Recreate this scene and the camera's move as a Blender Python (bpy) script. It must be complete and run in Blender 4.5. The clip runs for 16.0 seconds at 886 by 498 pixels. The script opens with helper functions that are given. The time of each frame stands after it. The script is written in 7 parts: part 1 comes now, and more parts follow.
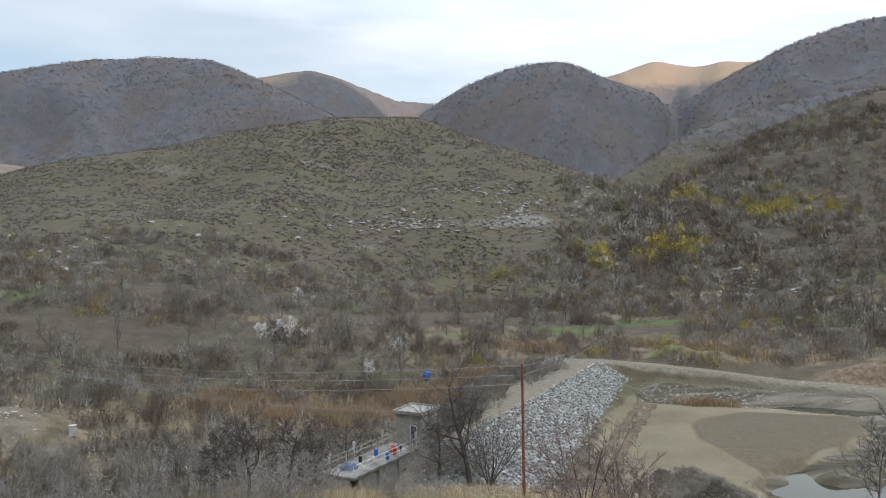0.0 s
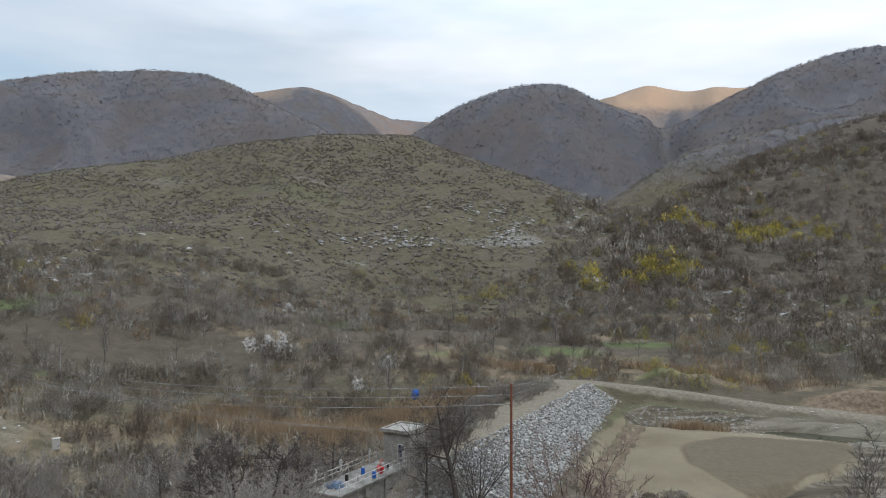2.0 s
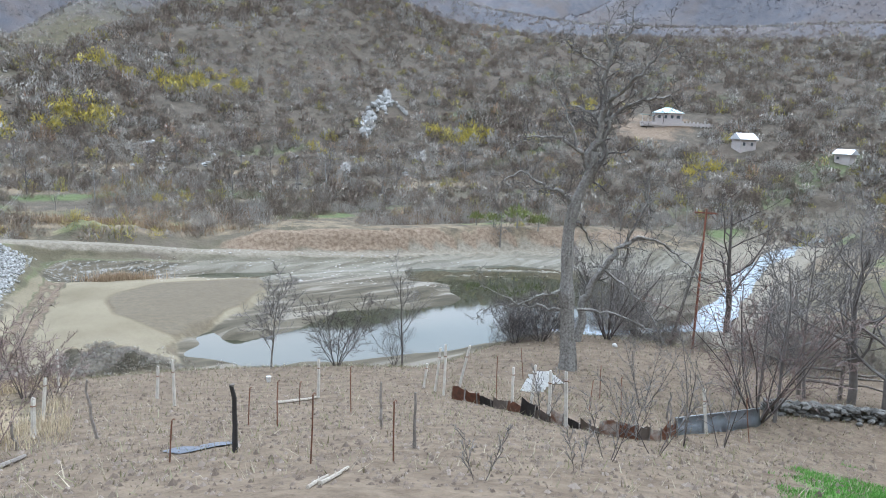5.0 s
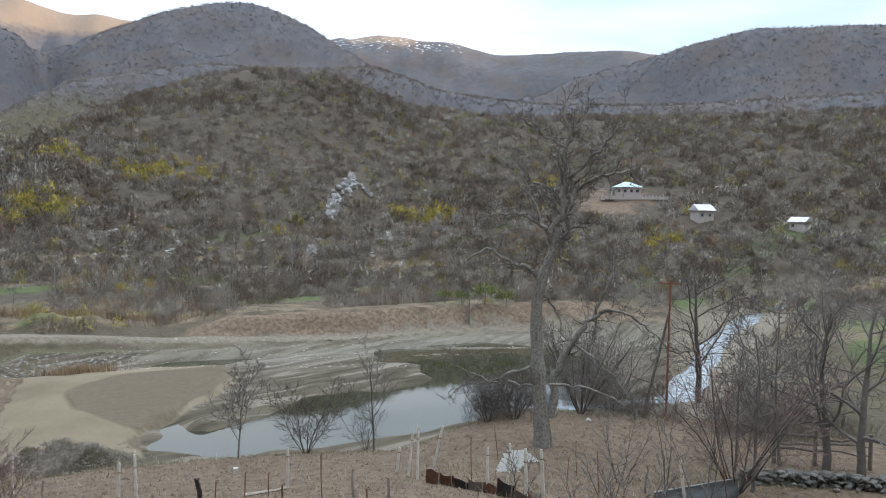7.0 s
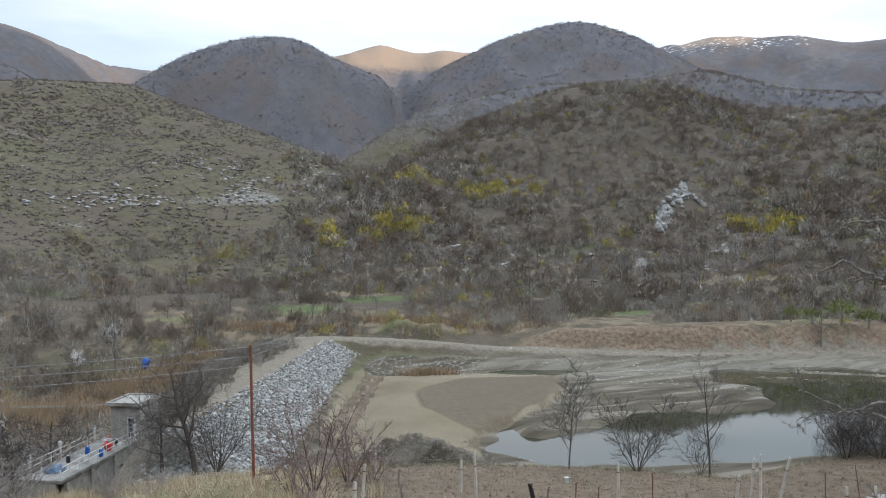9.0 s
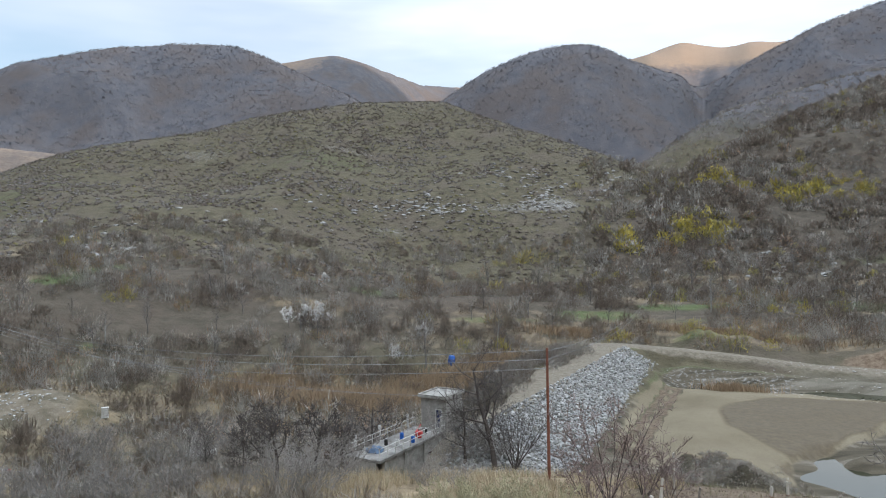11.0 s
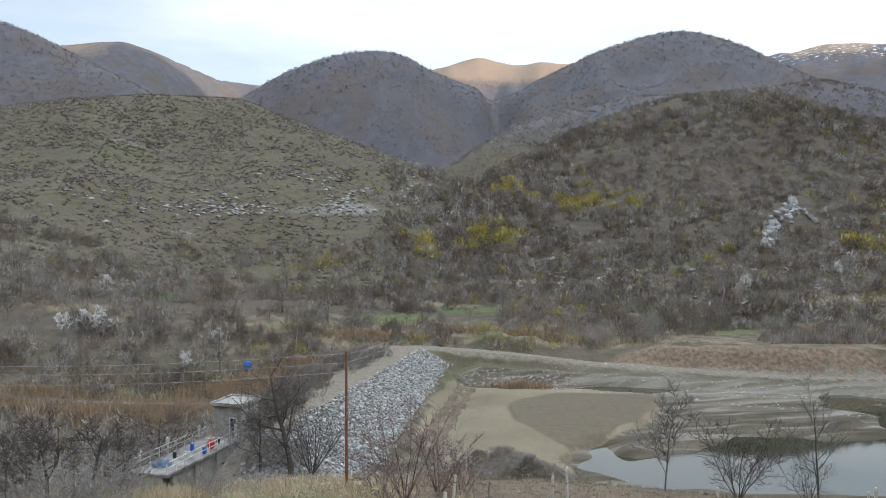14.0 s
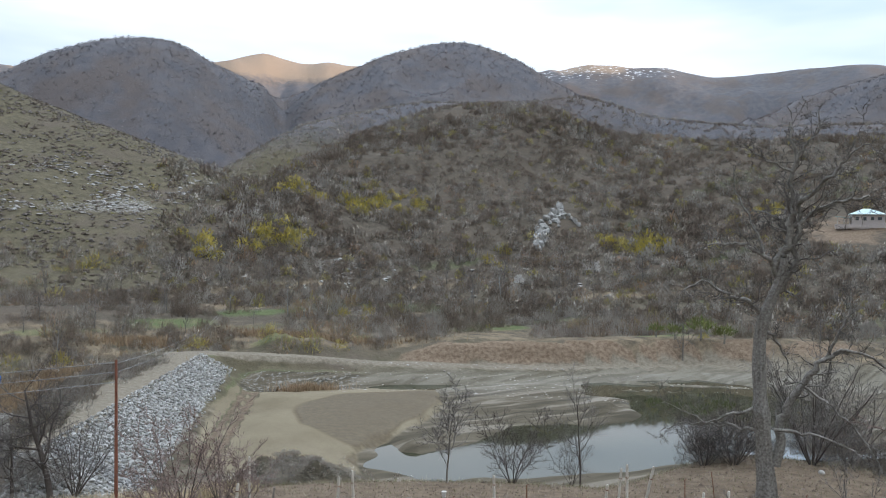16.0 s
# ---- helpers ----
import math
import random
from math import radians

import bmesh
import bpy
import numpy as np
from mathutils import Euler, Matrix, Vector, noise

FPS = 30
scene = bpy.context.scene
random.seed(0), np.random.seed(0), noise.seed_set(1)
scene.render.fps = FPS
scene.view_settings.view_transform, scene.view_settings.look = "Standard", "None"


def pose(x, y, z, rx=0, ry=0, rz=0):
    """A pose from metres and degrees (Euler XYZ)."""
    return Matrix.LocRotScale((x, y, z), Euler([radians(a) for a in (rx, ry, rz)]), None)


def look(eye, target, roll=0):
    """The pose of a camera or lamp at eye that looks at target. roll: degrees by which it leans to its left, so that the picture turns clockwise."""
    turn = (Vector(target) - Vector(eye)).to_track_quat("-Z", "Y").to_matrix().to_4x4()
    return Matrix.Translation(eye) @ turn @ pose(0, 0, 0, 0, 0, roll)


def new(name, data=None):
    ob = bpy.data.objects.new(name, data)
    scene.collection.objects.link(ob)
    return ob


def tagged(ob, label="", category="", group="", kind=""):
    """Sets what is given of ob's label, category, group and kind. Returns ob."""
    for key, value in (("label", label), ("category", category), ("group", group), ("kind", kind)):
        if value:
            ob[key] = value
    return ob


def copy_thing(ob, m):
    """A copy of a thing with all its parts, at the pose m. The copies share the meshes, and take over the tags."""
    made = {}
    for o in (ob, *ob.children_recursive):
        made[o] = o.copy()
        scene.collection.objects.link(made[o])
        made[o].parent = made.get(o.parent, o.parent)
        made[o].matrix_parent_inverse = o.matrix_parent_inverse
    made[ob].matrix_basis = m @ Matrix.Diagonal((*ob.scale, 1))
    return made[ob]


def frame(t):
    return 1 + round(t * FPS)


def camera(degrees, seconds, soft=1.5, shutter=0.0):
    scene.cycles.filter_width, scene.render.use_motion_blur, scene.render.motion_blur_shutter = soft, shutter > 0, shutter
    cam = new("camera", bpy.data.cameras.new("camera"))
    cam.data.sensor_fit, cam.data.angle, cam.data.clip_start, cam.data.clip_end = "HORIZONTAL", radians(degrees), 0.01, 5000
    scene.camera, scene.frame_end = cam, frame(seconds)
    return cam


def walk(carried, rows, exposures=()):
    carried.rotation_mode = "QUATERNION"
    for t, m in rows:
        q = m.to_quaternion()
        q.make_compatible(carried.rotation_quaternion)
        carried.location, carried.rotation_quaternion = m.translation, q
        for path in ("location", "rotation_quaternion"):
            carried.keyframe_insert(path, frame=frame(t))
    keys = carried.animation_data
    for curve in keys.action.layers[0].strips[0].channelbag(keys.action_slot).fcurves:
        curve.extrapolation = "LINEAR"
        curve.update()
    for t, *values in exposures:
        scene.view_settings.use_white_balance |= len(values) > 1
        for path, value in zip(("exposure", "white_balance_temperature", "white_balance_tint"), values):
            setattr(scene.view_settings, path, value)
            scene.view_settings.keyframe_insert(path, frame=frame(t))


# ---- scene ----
# Camera: stands on one spot above the valley and turns. Height over the reservoir's water level (z = 0).
EYE = 25.0
cam = camera(60.83, 16.0, soft=1.0)
# seconds, then the turn in degrees
PATH = [
    (0, 89.485, 1.044, 0.611),
    (0.5, 89.899, 0.876, 7.495),
    (1, 90.328, 0.819, 11.355),
    (1.5, 90.685, 0.712, 8.907),
    (2, 90.867, -0.076, -0.037),
    (2.5, 90.358, -0.488, -9.121),
    (3, 87.587, -0.558, -17.677),
    (3.5, 82.033, -0.589, -25.187),
    (4, 79.937, -1.476, -33.601),
    (4.5, 79.988, -2.480, -39.631),
    (5, 80.459, -2.522, -41.613),
    (5.2, 81.086, -2.570, -42.559),
    (5.7, 82.360, -2.367, -44.983),
    (6.25, 84.358, -1.741, -46.699),
    (6.8, 86.124, -1.024, -45.686),
    (7.3, 86.785, -0.576, -40.894),
    (7.5, 86.768, -0.368, -38.052),
    (8, 86.919, -0.011, -32.392),
    (8.5, 87.117, 0.411, -26.150),
    (9, 87.523, 0.818, -19.741),
    (9.5, 87.783, 1.160, -11.869),
    (10, 88.049, 1.296, -5.711),
    (10.2, 88.181, 1.306, -3.728),
    (10.7, 88.310, 1.288, 0.532),
    (11.25, 88.382, 1.204, 3.203),
    (11.8, 88.405, 1.063, 3.123),
    (12.3, 88.402, 0.891, 0.106),
    (12.5, 88.395, 0.739, -1.731),
    (13, 88.456, 0.434, -5.926),
    (13.5, 88.429, 0.310, -8.631),
    (14, 88.454, 0.021, -12.546),
    (14.5, 88.571, -0.345, -20.352),
    (15, 88.583, -0.568, -25.563),
    (15.5, 88.591, -0.586, -27.493),
    (16, 88.607, -0.595, -28.616),
]

# seconds, stops, white balance
EXPOSURES = [(0.0, -0.05, 6100, 10), (0.6, -0.22, 6050, 10), (1.5, -0.32, 6150, 10), (2.4, -0.05, 6100, 10), (3.0, 0.12, 6100, 10), (3.5, 0.6, 6050, 10), (4.0, 1.05, 5750, 10), (4.5, 0.97, 5550, 10), (5.2, 0.76, 5550, 10),
             (6.4, 0.3, 6000, 10), (7.3, 0.12, 5880, 10), (8.5, 0.05, 5880, 10), (16.0, 0.05, 5900, 10)]
walk(cam, [(t, pose(0, 0, EYE, rx, ry, rz)) for t, rx, ry, rz in PATH], EXPOSURES)

# ---------------------------------------------------------------- sky and sun
SUN_AZ, SUN_EL = 128.0, 9.0          # degrees to the right of north (y), degrees above the horizon


def make_world():
    world = bpy.data.worlds.new("sky")
    scene.world = world
    world.use_nodes = True
    nt = world.node_tree
    nt.nodes.clear()
    n = nt.nodes.new
    out, bg = n("ShaderNodeOutputWorld"), n("ShaderNodeBackground")
    sky = n("ShaderNodeTexSky")
    sky.sky_type, sky.sun_disc = "NISHITA", False
    sky.sun_elevation, sky.sun_rotation = radians(SUN_EL), radians(SUN_AZ)
    sky.altitude = 900
    scale = n("ShaderNodeVectorMath")
    scale.operation = "SCALE"
    scale.inputs["Scale"].default_value = 0.13
    nt.links.new(sky.outputs[0], scale.inputs[0])
    coord, mapping = n("ShaderNodeTexCoord"), n("ShaderNodeMapping")
    mapping.inputs["Scale"].default_value = (1.0, 1.0, 4.5)
    mapping.inputs["Rotation"].default_value = (0.05, -0.06, 0.4)
    nt.links.new(coord.outputs["Generated"], mapping.inputs[0])
    big, fine = n("ShaderNodeTexNoise"), n("ShaderNodeTexNoise")
    big.inputs["Scale"].default_value, big.inputs["Detail"].default_value = 1.5, 5.0
    big.inputs["Roughness"].default_value = 0.5
    fine.inputs["Scale"].default_value, fine.inputs["Detail"].default_value = 2.2, 4.0
    for t in (big, fine):
        nt.links.new(mapping.outputs[0], t.inputs["Vector"])
    # the cloud cover thickens towards the sun's side
    sep = n("ShaderNodeSeparateXYZ")
    nt.links.new(coord.outputs["Generated"], sep.inputs[0])
    lean = n("ShaderNodeMath")
    lean.operation = "MULTIPLY_ADD"
    lean.inputs[1].default_value = 0.42
    nt.links.new(sep.outputs["X"], lean.inputs[0])
    nt.links.new(big.outputs["Fac"], lean.inputs[2])
    cover = n("ShaderNodeMapRange")
    cover.inputs["From Min"].default_value, cover.inputs["From Max"].default_value = 0.30, 0.66
    cover.inputs["To Min"].default_value, cover.inputs["To Max"].default_value = 0.55, 1.0
    cover.interpolation_type = "SMOOTHSTEP"
    nt.links.new(lean.outputs[0], cover.inputs["Value"])
    shade = n("ShaderNodeValToRGB")
    shade.color_ramp.elements[0].position, shade.color_ramp.elements[0].color = 0.3, (0.74, 0.87, 0.98, 1)
    shade.color_ramp.elements[1].position, shade.color_ramp.elements[1].color = 0.62, (1.18, 1.19, 1.20, 1)
    nt.links.new(fine.outputs["Fac"], shade.inputs[0])
    mix = n("ShaderNodeMix")
    mix.data_type = "RGBA"
    nt.links.new(cover.outputs[0], mix.inputs["Factor"])
    nt.links.new(scale.outputs[0], mix.inputs["A"])
    nt.links.new(shade.outputs[0], mix.inputs["B"])
    nt.links.new(mix.outputs["Result"], bg.inputs[0])
    # an overcast sky is about three times as bright overhead as at the horizon
    rise = n("ShaderNodeMapRange")
    rise.inputs["From Min"].default_value, rise.inputs["From Max"].default_value = 0.28, 0.95
    rise.inputs["To Min"].default_value, rise.inputs["To Max"].default_value = 1.0, 2.9
    nt.links.new(sep.outputs["Z"], rise.inputs["Value"])
    nt.links.new(rise.outputs[0], bg.inputs[1])
    nt.links.new(bg.outputs[0], out.inputs[0])


make_world()
sun = new("sun", bpy.data.lights.new("sun", "SUN"))
sun.data.energy, sun.data.angle, sun.data.color = 5.0, radians(0.6), (1.0, 0.74, 0.50)
_a, _e = radians(SUN_AZ), radians(SUN_EL)
sun.matrix_world = look((0, 0, 400), (-math.sin(_a) * math.cos(_e), -math.cos(_a) * math.cos(_e), 400 - math.sin(_e)))

# ---------------------------------------------------------------- materials
def mat(name, colour, rough=0.85, metal=0.0, spread=0.25, scale=6.0, bump=0.3, fine=60.0, second=None, spec=0.3, vary=0.0, coords="Object"):
    """A plain surface: colour that varies at two scales, with fine relief. second: stain or wear colour. vary: change from piece to piece."""
    m = bpy.data.materials.new(name)
    m.use_nodes = True
    nt = m.node_tree
    b = nt.nodes["Principled BSDF"]
    n = nt.nodes.new
    b.inputs["Roughness"].default_value, b.inputs["Metallic"].default_value = rough, metal
    b.inputs["Specular IOR Level"].default_value = spec
    tc = n("ShaderNodeTexCoord")
    t1, t2 = n("ShaderNodeTexNoise"), n("ShaderNodeTexNoise")
    t1.inputs["Scale"].default_value, t1.inputs["Detail"].default_value = scale, 5.0
    t2.inputs["Scale"].default_value, t2.inputs["Detail"].default_value = fine, 3.0
    for t in (t1, t2):
        nt.links.new(tc.outputs[coords], t.inputs["Vector"])
    c2 = second or tuple(c * 0.55 for c in colour)
    ramp = n("ShaderNodeMapRange")
    ramp.inputs["From Min"].default_value, ramp.inputs["From Max"].default_value = 0.5 - spread, 0.5 + spread
    nt.links.new(t1.outputs["Fac"], ramp.inputs["Value"])
    mix = n("ShaderNodeMix")
    mix.data_type = "RGBA"
    mix.inputs["A"].default_value, mix.inputs["B"].default_value = (*c2, 1), (*colour, 1)
    nt.links.new(ramp.outputs[0], mix.inputs["Factor"])
    hsv = n("ShaderNodeHueSaturation")
    grain = n("ShaderNodeMapRange")
    grain.inputs["To Min"].default_value, grain.inputs["To Max"].default_value = 0.7, 1.3
    nt.links.new(t2.outputs["Fac"], grain.inputs["Value"])
    value = grain.outputs[0]
    if vary:
        info, r = n("ShaderNodeObjectInfo"), n("ShaderNodeMapRange")
        r.inputs["To Min"].default_value, r.inputs["To Max"].default_value = 1 - vary, 1 + vary
        nt.links.new(info.outputs["Random"], r.inputs["Value"])
        mul = n("ShaderNodeMath")
        mul.operation = "MULTIPLY"
        nt.links.new(value, mul.inputs[0])
        nt.links.new(r.outputs[0], mul.inputs[1])
        value = mul.outputs[0]
    nt.links.new(value, hsv.inputs["Value"])
    nt.links.new(mix.outputs["Result"], hsv.inputs["Color"])
    nt.links.new(hsv.outputs[0], b.inputs["Base Color"])
    if bump:
        bp = n("ShaderNodeBump")
        bp.inputs["Strength"].default_value, bp.inputs["Distance"].default_value = bump, 0.02
        nt.links.new(t2.outputs["Fac"], bp.inputs["Height"])
        nt.links.new(bp.outputs[0], b.inputs["Normal"])
    return m


def island_mat(name, colours, rough=0.95, dark=0.75, airy=0.0, grain=3.0):
    """For the stuff meshes: each plant or stone takes its own tint from the given colours. airy: the share of light that goes through its twigs, which turn as the crown does."""
    m = bpy.data.materials.new(name)
    m.use_nodes = True
    nt = m.node_tree
    b = nt.nodes["Principled BSDF"]
    b.inputs["Roughness"].default_value, b.inputs["Specular IOR Level"].default_value = rough, 0.15
    n = nt.nodes.new
    at = n("ShaderNodeAttribute")
    at.attribute_name = "tint"
    ramp = n("ShaderNodeValToRGB")
    ramp.color_ramp.interpolation = "LINEAR"
    els = ramp.color_ramp.elements
    els[0].color, els[1].color = (*colours[0], 1), (*colours[-1], 1)
    for i, c in enumerate(colours[1:-1], 1):
        els.new(i / (len(colours) - 1)).color = (*c, 1)
    nt.links.new(at.outputs["Fac"], ramp.inputs[0])
    tc, t = n("ShaderNodeTexCoord"), n("ShaderNodeTexNoise")
    t.inputs["Scale"].default_value, t.inputs["Detail"].default_value = grain, 5.0
    nt.links.new(tc.outputs["Object"], t.inputs["Vector"])
    r = n("ShaderNodeMapRange")
    r.inputs["From Min"].default_value, r.inputs["From Max"].default_value = (0.25, 0.75) if airy else (0.0, 1.0)
    r.inputs["To Min"].default_value, r.inputs["To Max"].default_value = dark, 2 - dark
    nt.links.new(t.outputs["Fac"], r.inputs["Value"])
    hsv = n("ShaderNodeHueSaturation")
    nt.links.new(r.outputs[0], hsv.inputs["Value"])
    nt.links.new(ramp.outputs[0], hsv.inputs["Color"])
    nt.links.new(hsv.outputs[0], b.inputs["Base Color"])
    if airy:
        way, front, through_, both = n("ShaderNodeAttribute"), n("ShaderNodeBsdfDiffuse"), n("ShaderNodeBsdfTranslucent"), n("ShaderNodeMixShader")
        way.attribute_name = "crown"
        both.inputs[0].default_value = airy
        for k, s in enumerate((front, through_), 1):
            nt.links.new(hsv.outputs[0], s.inputs["Color"])
            nt.links.new(way.outputs["Vector"], s.inputs["Normal"])
            nt.links.new(s.outputs[0], both.inputs[k])
        nt.links.new(both.outputs[0], nt.nodes["Material Output"].inputs[0])
    return m


# ---------------------------------------------------------------- ground: one sheet from the slope under the camera to the mountains
def hashed(ix, iy, seed):
    h = np.sin(ix * 127.1 + iy * 311.7 + seed * 74.7) * 43758.5453
    return h - np.floor(h)


def vnoise(x, y, seed=0):
    ix, iy = np.floor(x), np.floor(y)
    fx, fy = x - ix, y - iy
    fx, fy = fx * fx * (3 - 2 * fx), fy * fy * (3 - 2 * fy)
    a, b = hashed(ix, iy, seed), hashed(ix + 1, iy, seed)
    c, d = hashed(ix, iy + 1, seed), hashed(ix + 1, iy + 1, seed)
    return (a + (b - a) * fx) * (1 - fy) + (c + (d - c) * fx) * fy - 0.5


def fbm(x, y, seed=0, octaves=4):
    s, amp = 0.0, 1.0
    for i in range(octaves):
        s = s + amp * vnoise(x * 2 ** i, y * 2 ** i, seed + i * 7)
        amp *= 0.5
    return s


def smooth(a, b, v):
    t = np.clip((v - a) / (b - a), 0, 1)
    return t * t * (3 - 2 * t)


def along(table, az, column):
    t = np.array(table, float)
    spread = (-0.6, -0.3, 0.0, 0.3, 0.6)
    return sum(np.interp(az + s, t[:, 0], t[:, column]) for s in spread) / len(spread)


# crests, by bearing (degrees to the right of y): rise over the eye in degrees, distance
NEAR_CREST = [(-60, 1.0, 420), (-45, 1.0, 420), (-39, 1.8, 420), (-33.5, 3.6, 430), (-29.5, 5.1, 440), (-24.5, 6.2, 440), (-20.5, 6.8, 445), (-16.9, 7.8, 450), (-12.9, 8.5, 450),
              (-8.5, 9.0, 450), (-2.2, 9.1, 445), (0.8, 8.0, 430), (3.8, 7.0, 405), (6.8, 6.0, 385), (10.1, 4.7, 360), (13, 3.5, 345), (15, 3.2, 345), (16.7, 4.4, 355), (19.6, 5.8, 400),
              (23.8, 7.3, 440), (27.2, 8.5, 470), (30.6, 9.1, 480), (36.6, 8.5, 470), (40.7, 7.0, 450), (46.6, 6.1, 450), (52, 6.1, 450), (60, 6.3, 460), (75, 6.0, 460), (95, 7.0, 480)]
SECOND_CREST = [(-60, 5.0, 700), (-39, 5.7, 700), (-34, 5.9, 700), (-29.5, 5.5, 700), (-24, 4.2, 700), (0, 3.4, 640), (10, 3.2, 620), (13, 4.6, 620), (15.9, 6.5, 640), (17.9, 7.6, 660),
                (21.3, 8.5, 680), (26.4, 9.5, 700), (34, 9.5, 700), (36.1, 9.6, 710), (39, 9.9, 720), (42.3, 8.9, 720), (43.3, 8.4, 720), (47, 7.9, 720), (51.4, 7.4, 720), (60, 7.2, 720), (95, 8.0, 720)]
THIRD_CREST = [(-60, 5.0, 1500), (-45, 5.4, 1500), (-39.3, 7.2, 1500), (-35.8, 8.8, 1500), (-33.4, 10.1, 1500), (-30.6, 11.3, 1500), (-27.2, 12.4, 1490), (-24.5, 12.8, 1480), (-20.5, 13.25, 1450),
               (-17.3, 13.2, 1420), (-15, 12.4, 1390), (-13, 11.4, 1370), (-9, 9.4, 1340), (-5, 7.6, 1300), (-3.6, 8.4, 1260), (-2.3, 9.4, 1220), (-0.6, 10.5, 1200), (1.4, 11.6, 1185), (3.5, 12.3, 1180),
               (5.2, 12.75, 1180), (8.1, 12.95, 1180), (9.6, 12.65, 1190), (11.5, 11.8, 1210), (13.5, 10.9, 1260), (15.2, 10.0, 1360), (16.5, 9.2, 1560), (17.5, 9.8, 1420), (19.4, 10.6, 1310),
               (21.8, 11.7, 1260), (23.8, 12.75, 1250), (26, 13.35, 1250), (28, 13.8, 1250), (30, 14.0, 1250), (31.6, 13.7, 1250), (33.1, 13.1, 1250), (34.8, 12.3, 1250), (36.5, 11.2, 1250), (38.2, 10.2, 1250),
               (40.5, 8.7, 1220), (44, 7.4, 1180), (49, 7.2, 1150), (51.7, 8.1, 1500), (53.5, 9.1, 1500), (55.5, 9.7, 1450), (57.7, 10.2, 1400), (62.4, 11.4, 1300), (66, 12.0, 1250), (75, 11.5, 1200)]
FAR_CREST = [(-60, 5.0, 2900), (-30, 9.0, 2900), (-16, 11.2, 2600), (-14, 12.1, 2300), (-11.8, 12.6, 2300), (-10.2, 12.75, 2300), (-8.3, 12.25, 2300), (-5.8, 11.3, 2400), (-3.7, 10.4, 2600), (-2.6, 10.5, 2900),
             (-1.1, 10.1, 2900), (5, 9.8, 2900), (10, 11.2, 2900), (12.3, 11.7, 2900), (13.5, 12.1, 2900), (15.7, 12.55, 2900), (17.1, 12.2, 2900), (18.3, 11.95, 2900), (20.2, 12.1, 2900), (21.8, 11.8, 2900), (24.5, 11.5, 2900),
             (30, 12.0, 2900), (36.1, 11.5, 2900), (38.2, 11.7, 2900), (39, 12.15, 2900), (41, 12.0, 2900), (43, 11.65, 2850), (44.6, 11.7, 2800), (46.3, 11.3, 2800), (48, 10.9, 2800), (52, 11.0, 2800),
             (57.7, 11.0, 2800), (60, 10.6, 2800), (75, 10.0, 2800)]


def tan_d(v):
    return np.tan(np.radians(v))


def profile(az):
    """Distances and heights of the knots along one bearing."""
    left = smooth(-2, -22, az)                 # 1 down the valley, past the dam
    lake = smooth(2, 12, az)
    edge = 40 + 9 * smooth(40, 52, az) + 2 * left
    d1, e1 = along(NEAR_CREST, az, 2), along(NEAR_CREST, az, 1)
    d2, e2 = along(SECOND_CREST, az, 2), along(SECOND_CREST, az, 1)
    d3, e3 = along(THIRD_CREST, az, 2), along(THIRD_CREST, az, 1)
    d4, e4 = along(FAR_CREST, az, 2), along(FAR_CREST, az, 1)
    one = np.ones_like(az)
    z1, z2, z3, z4 = EYE + d1 * tan_d(e1), EYE + d2 * tan_d(e2), EYE + d3 * tan_d(e3), EYE + d4 * tan_d(e4)
    m12, m23, m34 = (d1 + d2) / 2, d2 + 0.36 * (d3 - d2), d3 + 0.45 * (d4 - d3)
    low = np.minimum
    floor = -1.0 * one - 0.6 * (1 - lake) * (1 - left) + 4.0 * smooth(-25, -45, az)
    right = smooth(48, 62, az)                 # the shore of the second field, higher ground up the valley
    mid = 8 + 7 * left * (1 - smooth(-30, -45, az)) - 2.5 * smooth(20, 40, az)
    spur = smooth(-31.5, -36.5, az)            # rubble spur with the steel stairs
    ds = [0 * one, 5 * one, 13 * one, 18 * one, 30 * one, edge, edge + 21 - 4 * left, 100 * one, 122 * one, 138 * one, 175 * one, 205 * one, 205 + 0.42 * (d1 - 205), d1,
          m12, d2, m23, d3, m34, d4, d4 * 1.35]
    zs = [23.3 * one, 21.0 * one, 18.3 * one, 16.9 * one, 13.7 * one + 0.6 * spur, 11.6 * one + 2.0 * spur, (1.2 + 3 * left * smooth(-25, -40, az) + 2 * right) * (1 - spur) + 13.2 * spur, floor + 1.2 * right, floor + 0.6 + 1.5 * left + 1.2 * right,
          3.6 * one + left, mid - 2.0 * lake, mid + 5.0 * left, mid + 4 + 0.36 * (z1 - mid), z1,
          low(z1, z2) - 14, z2, EYE + m23 * tan_d(low(e2, e3) - 3.4), z3, EYE + m34 * tan_d(low(e3, e4) - 3.5), z4, z4 - 250]
    return np.array(ds), np.array(zs)


def pchip(ds, zs, d):
    """Monotone cubic through the knots of each bearing, at all distances d."""
    h = np.diff(ds, axis=0)
    s = np.diff(zs, axis=0) / h
    m = np.zeros_like(zs)
    same = s[:-1] * s[1:] > 0
    m[1:-1] = np.where(same, 2 * s[:-1] * s[1:] / np.where(same, s[:-1] + s[1:], 1), 0)
    m[0] = s[0]
    k = np.clip(sum((d >= row).astype(int) for row in ds) - 1, 0, len(ds) - 2)
    col = np.arange(ds.shape[1])[None, :]
    h0 = h[k, col]
    t = np.clip((d - ds[k, col]) / h0, 0, 1)
    return ((2 * t ** 3 - 3 * t ** 2 + 1) * zs[k, col] + (t ** 3 - 2 * t ** 2 + t) * h0 * m[k, col]
            + (-2 * t ** 3 + 3 * t ** 2) * zs[k + 1, col] + (t ** 3 - t ** 2) * h0 * m[k + 1, col])


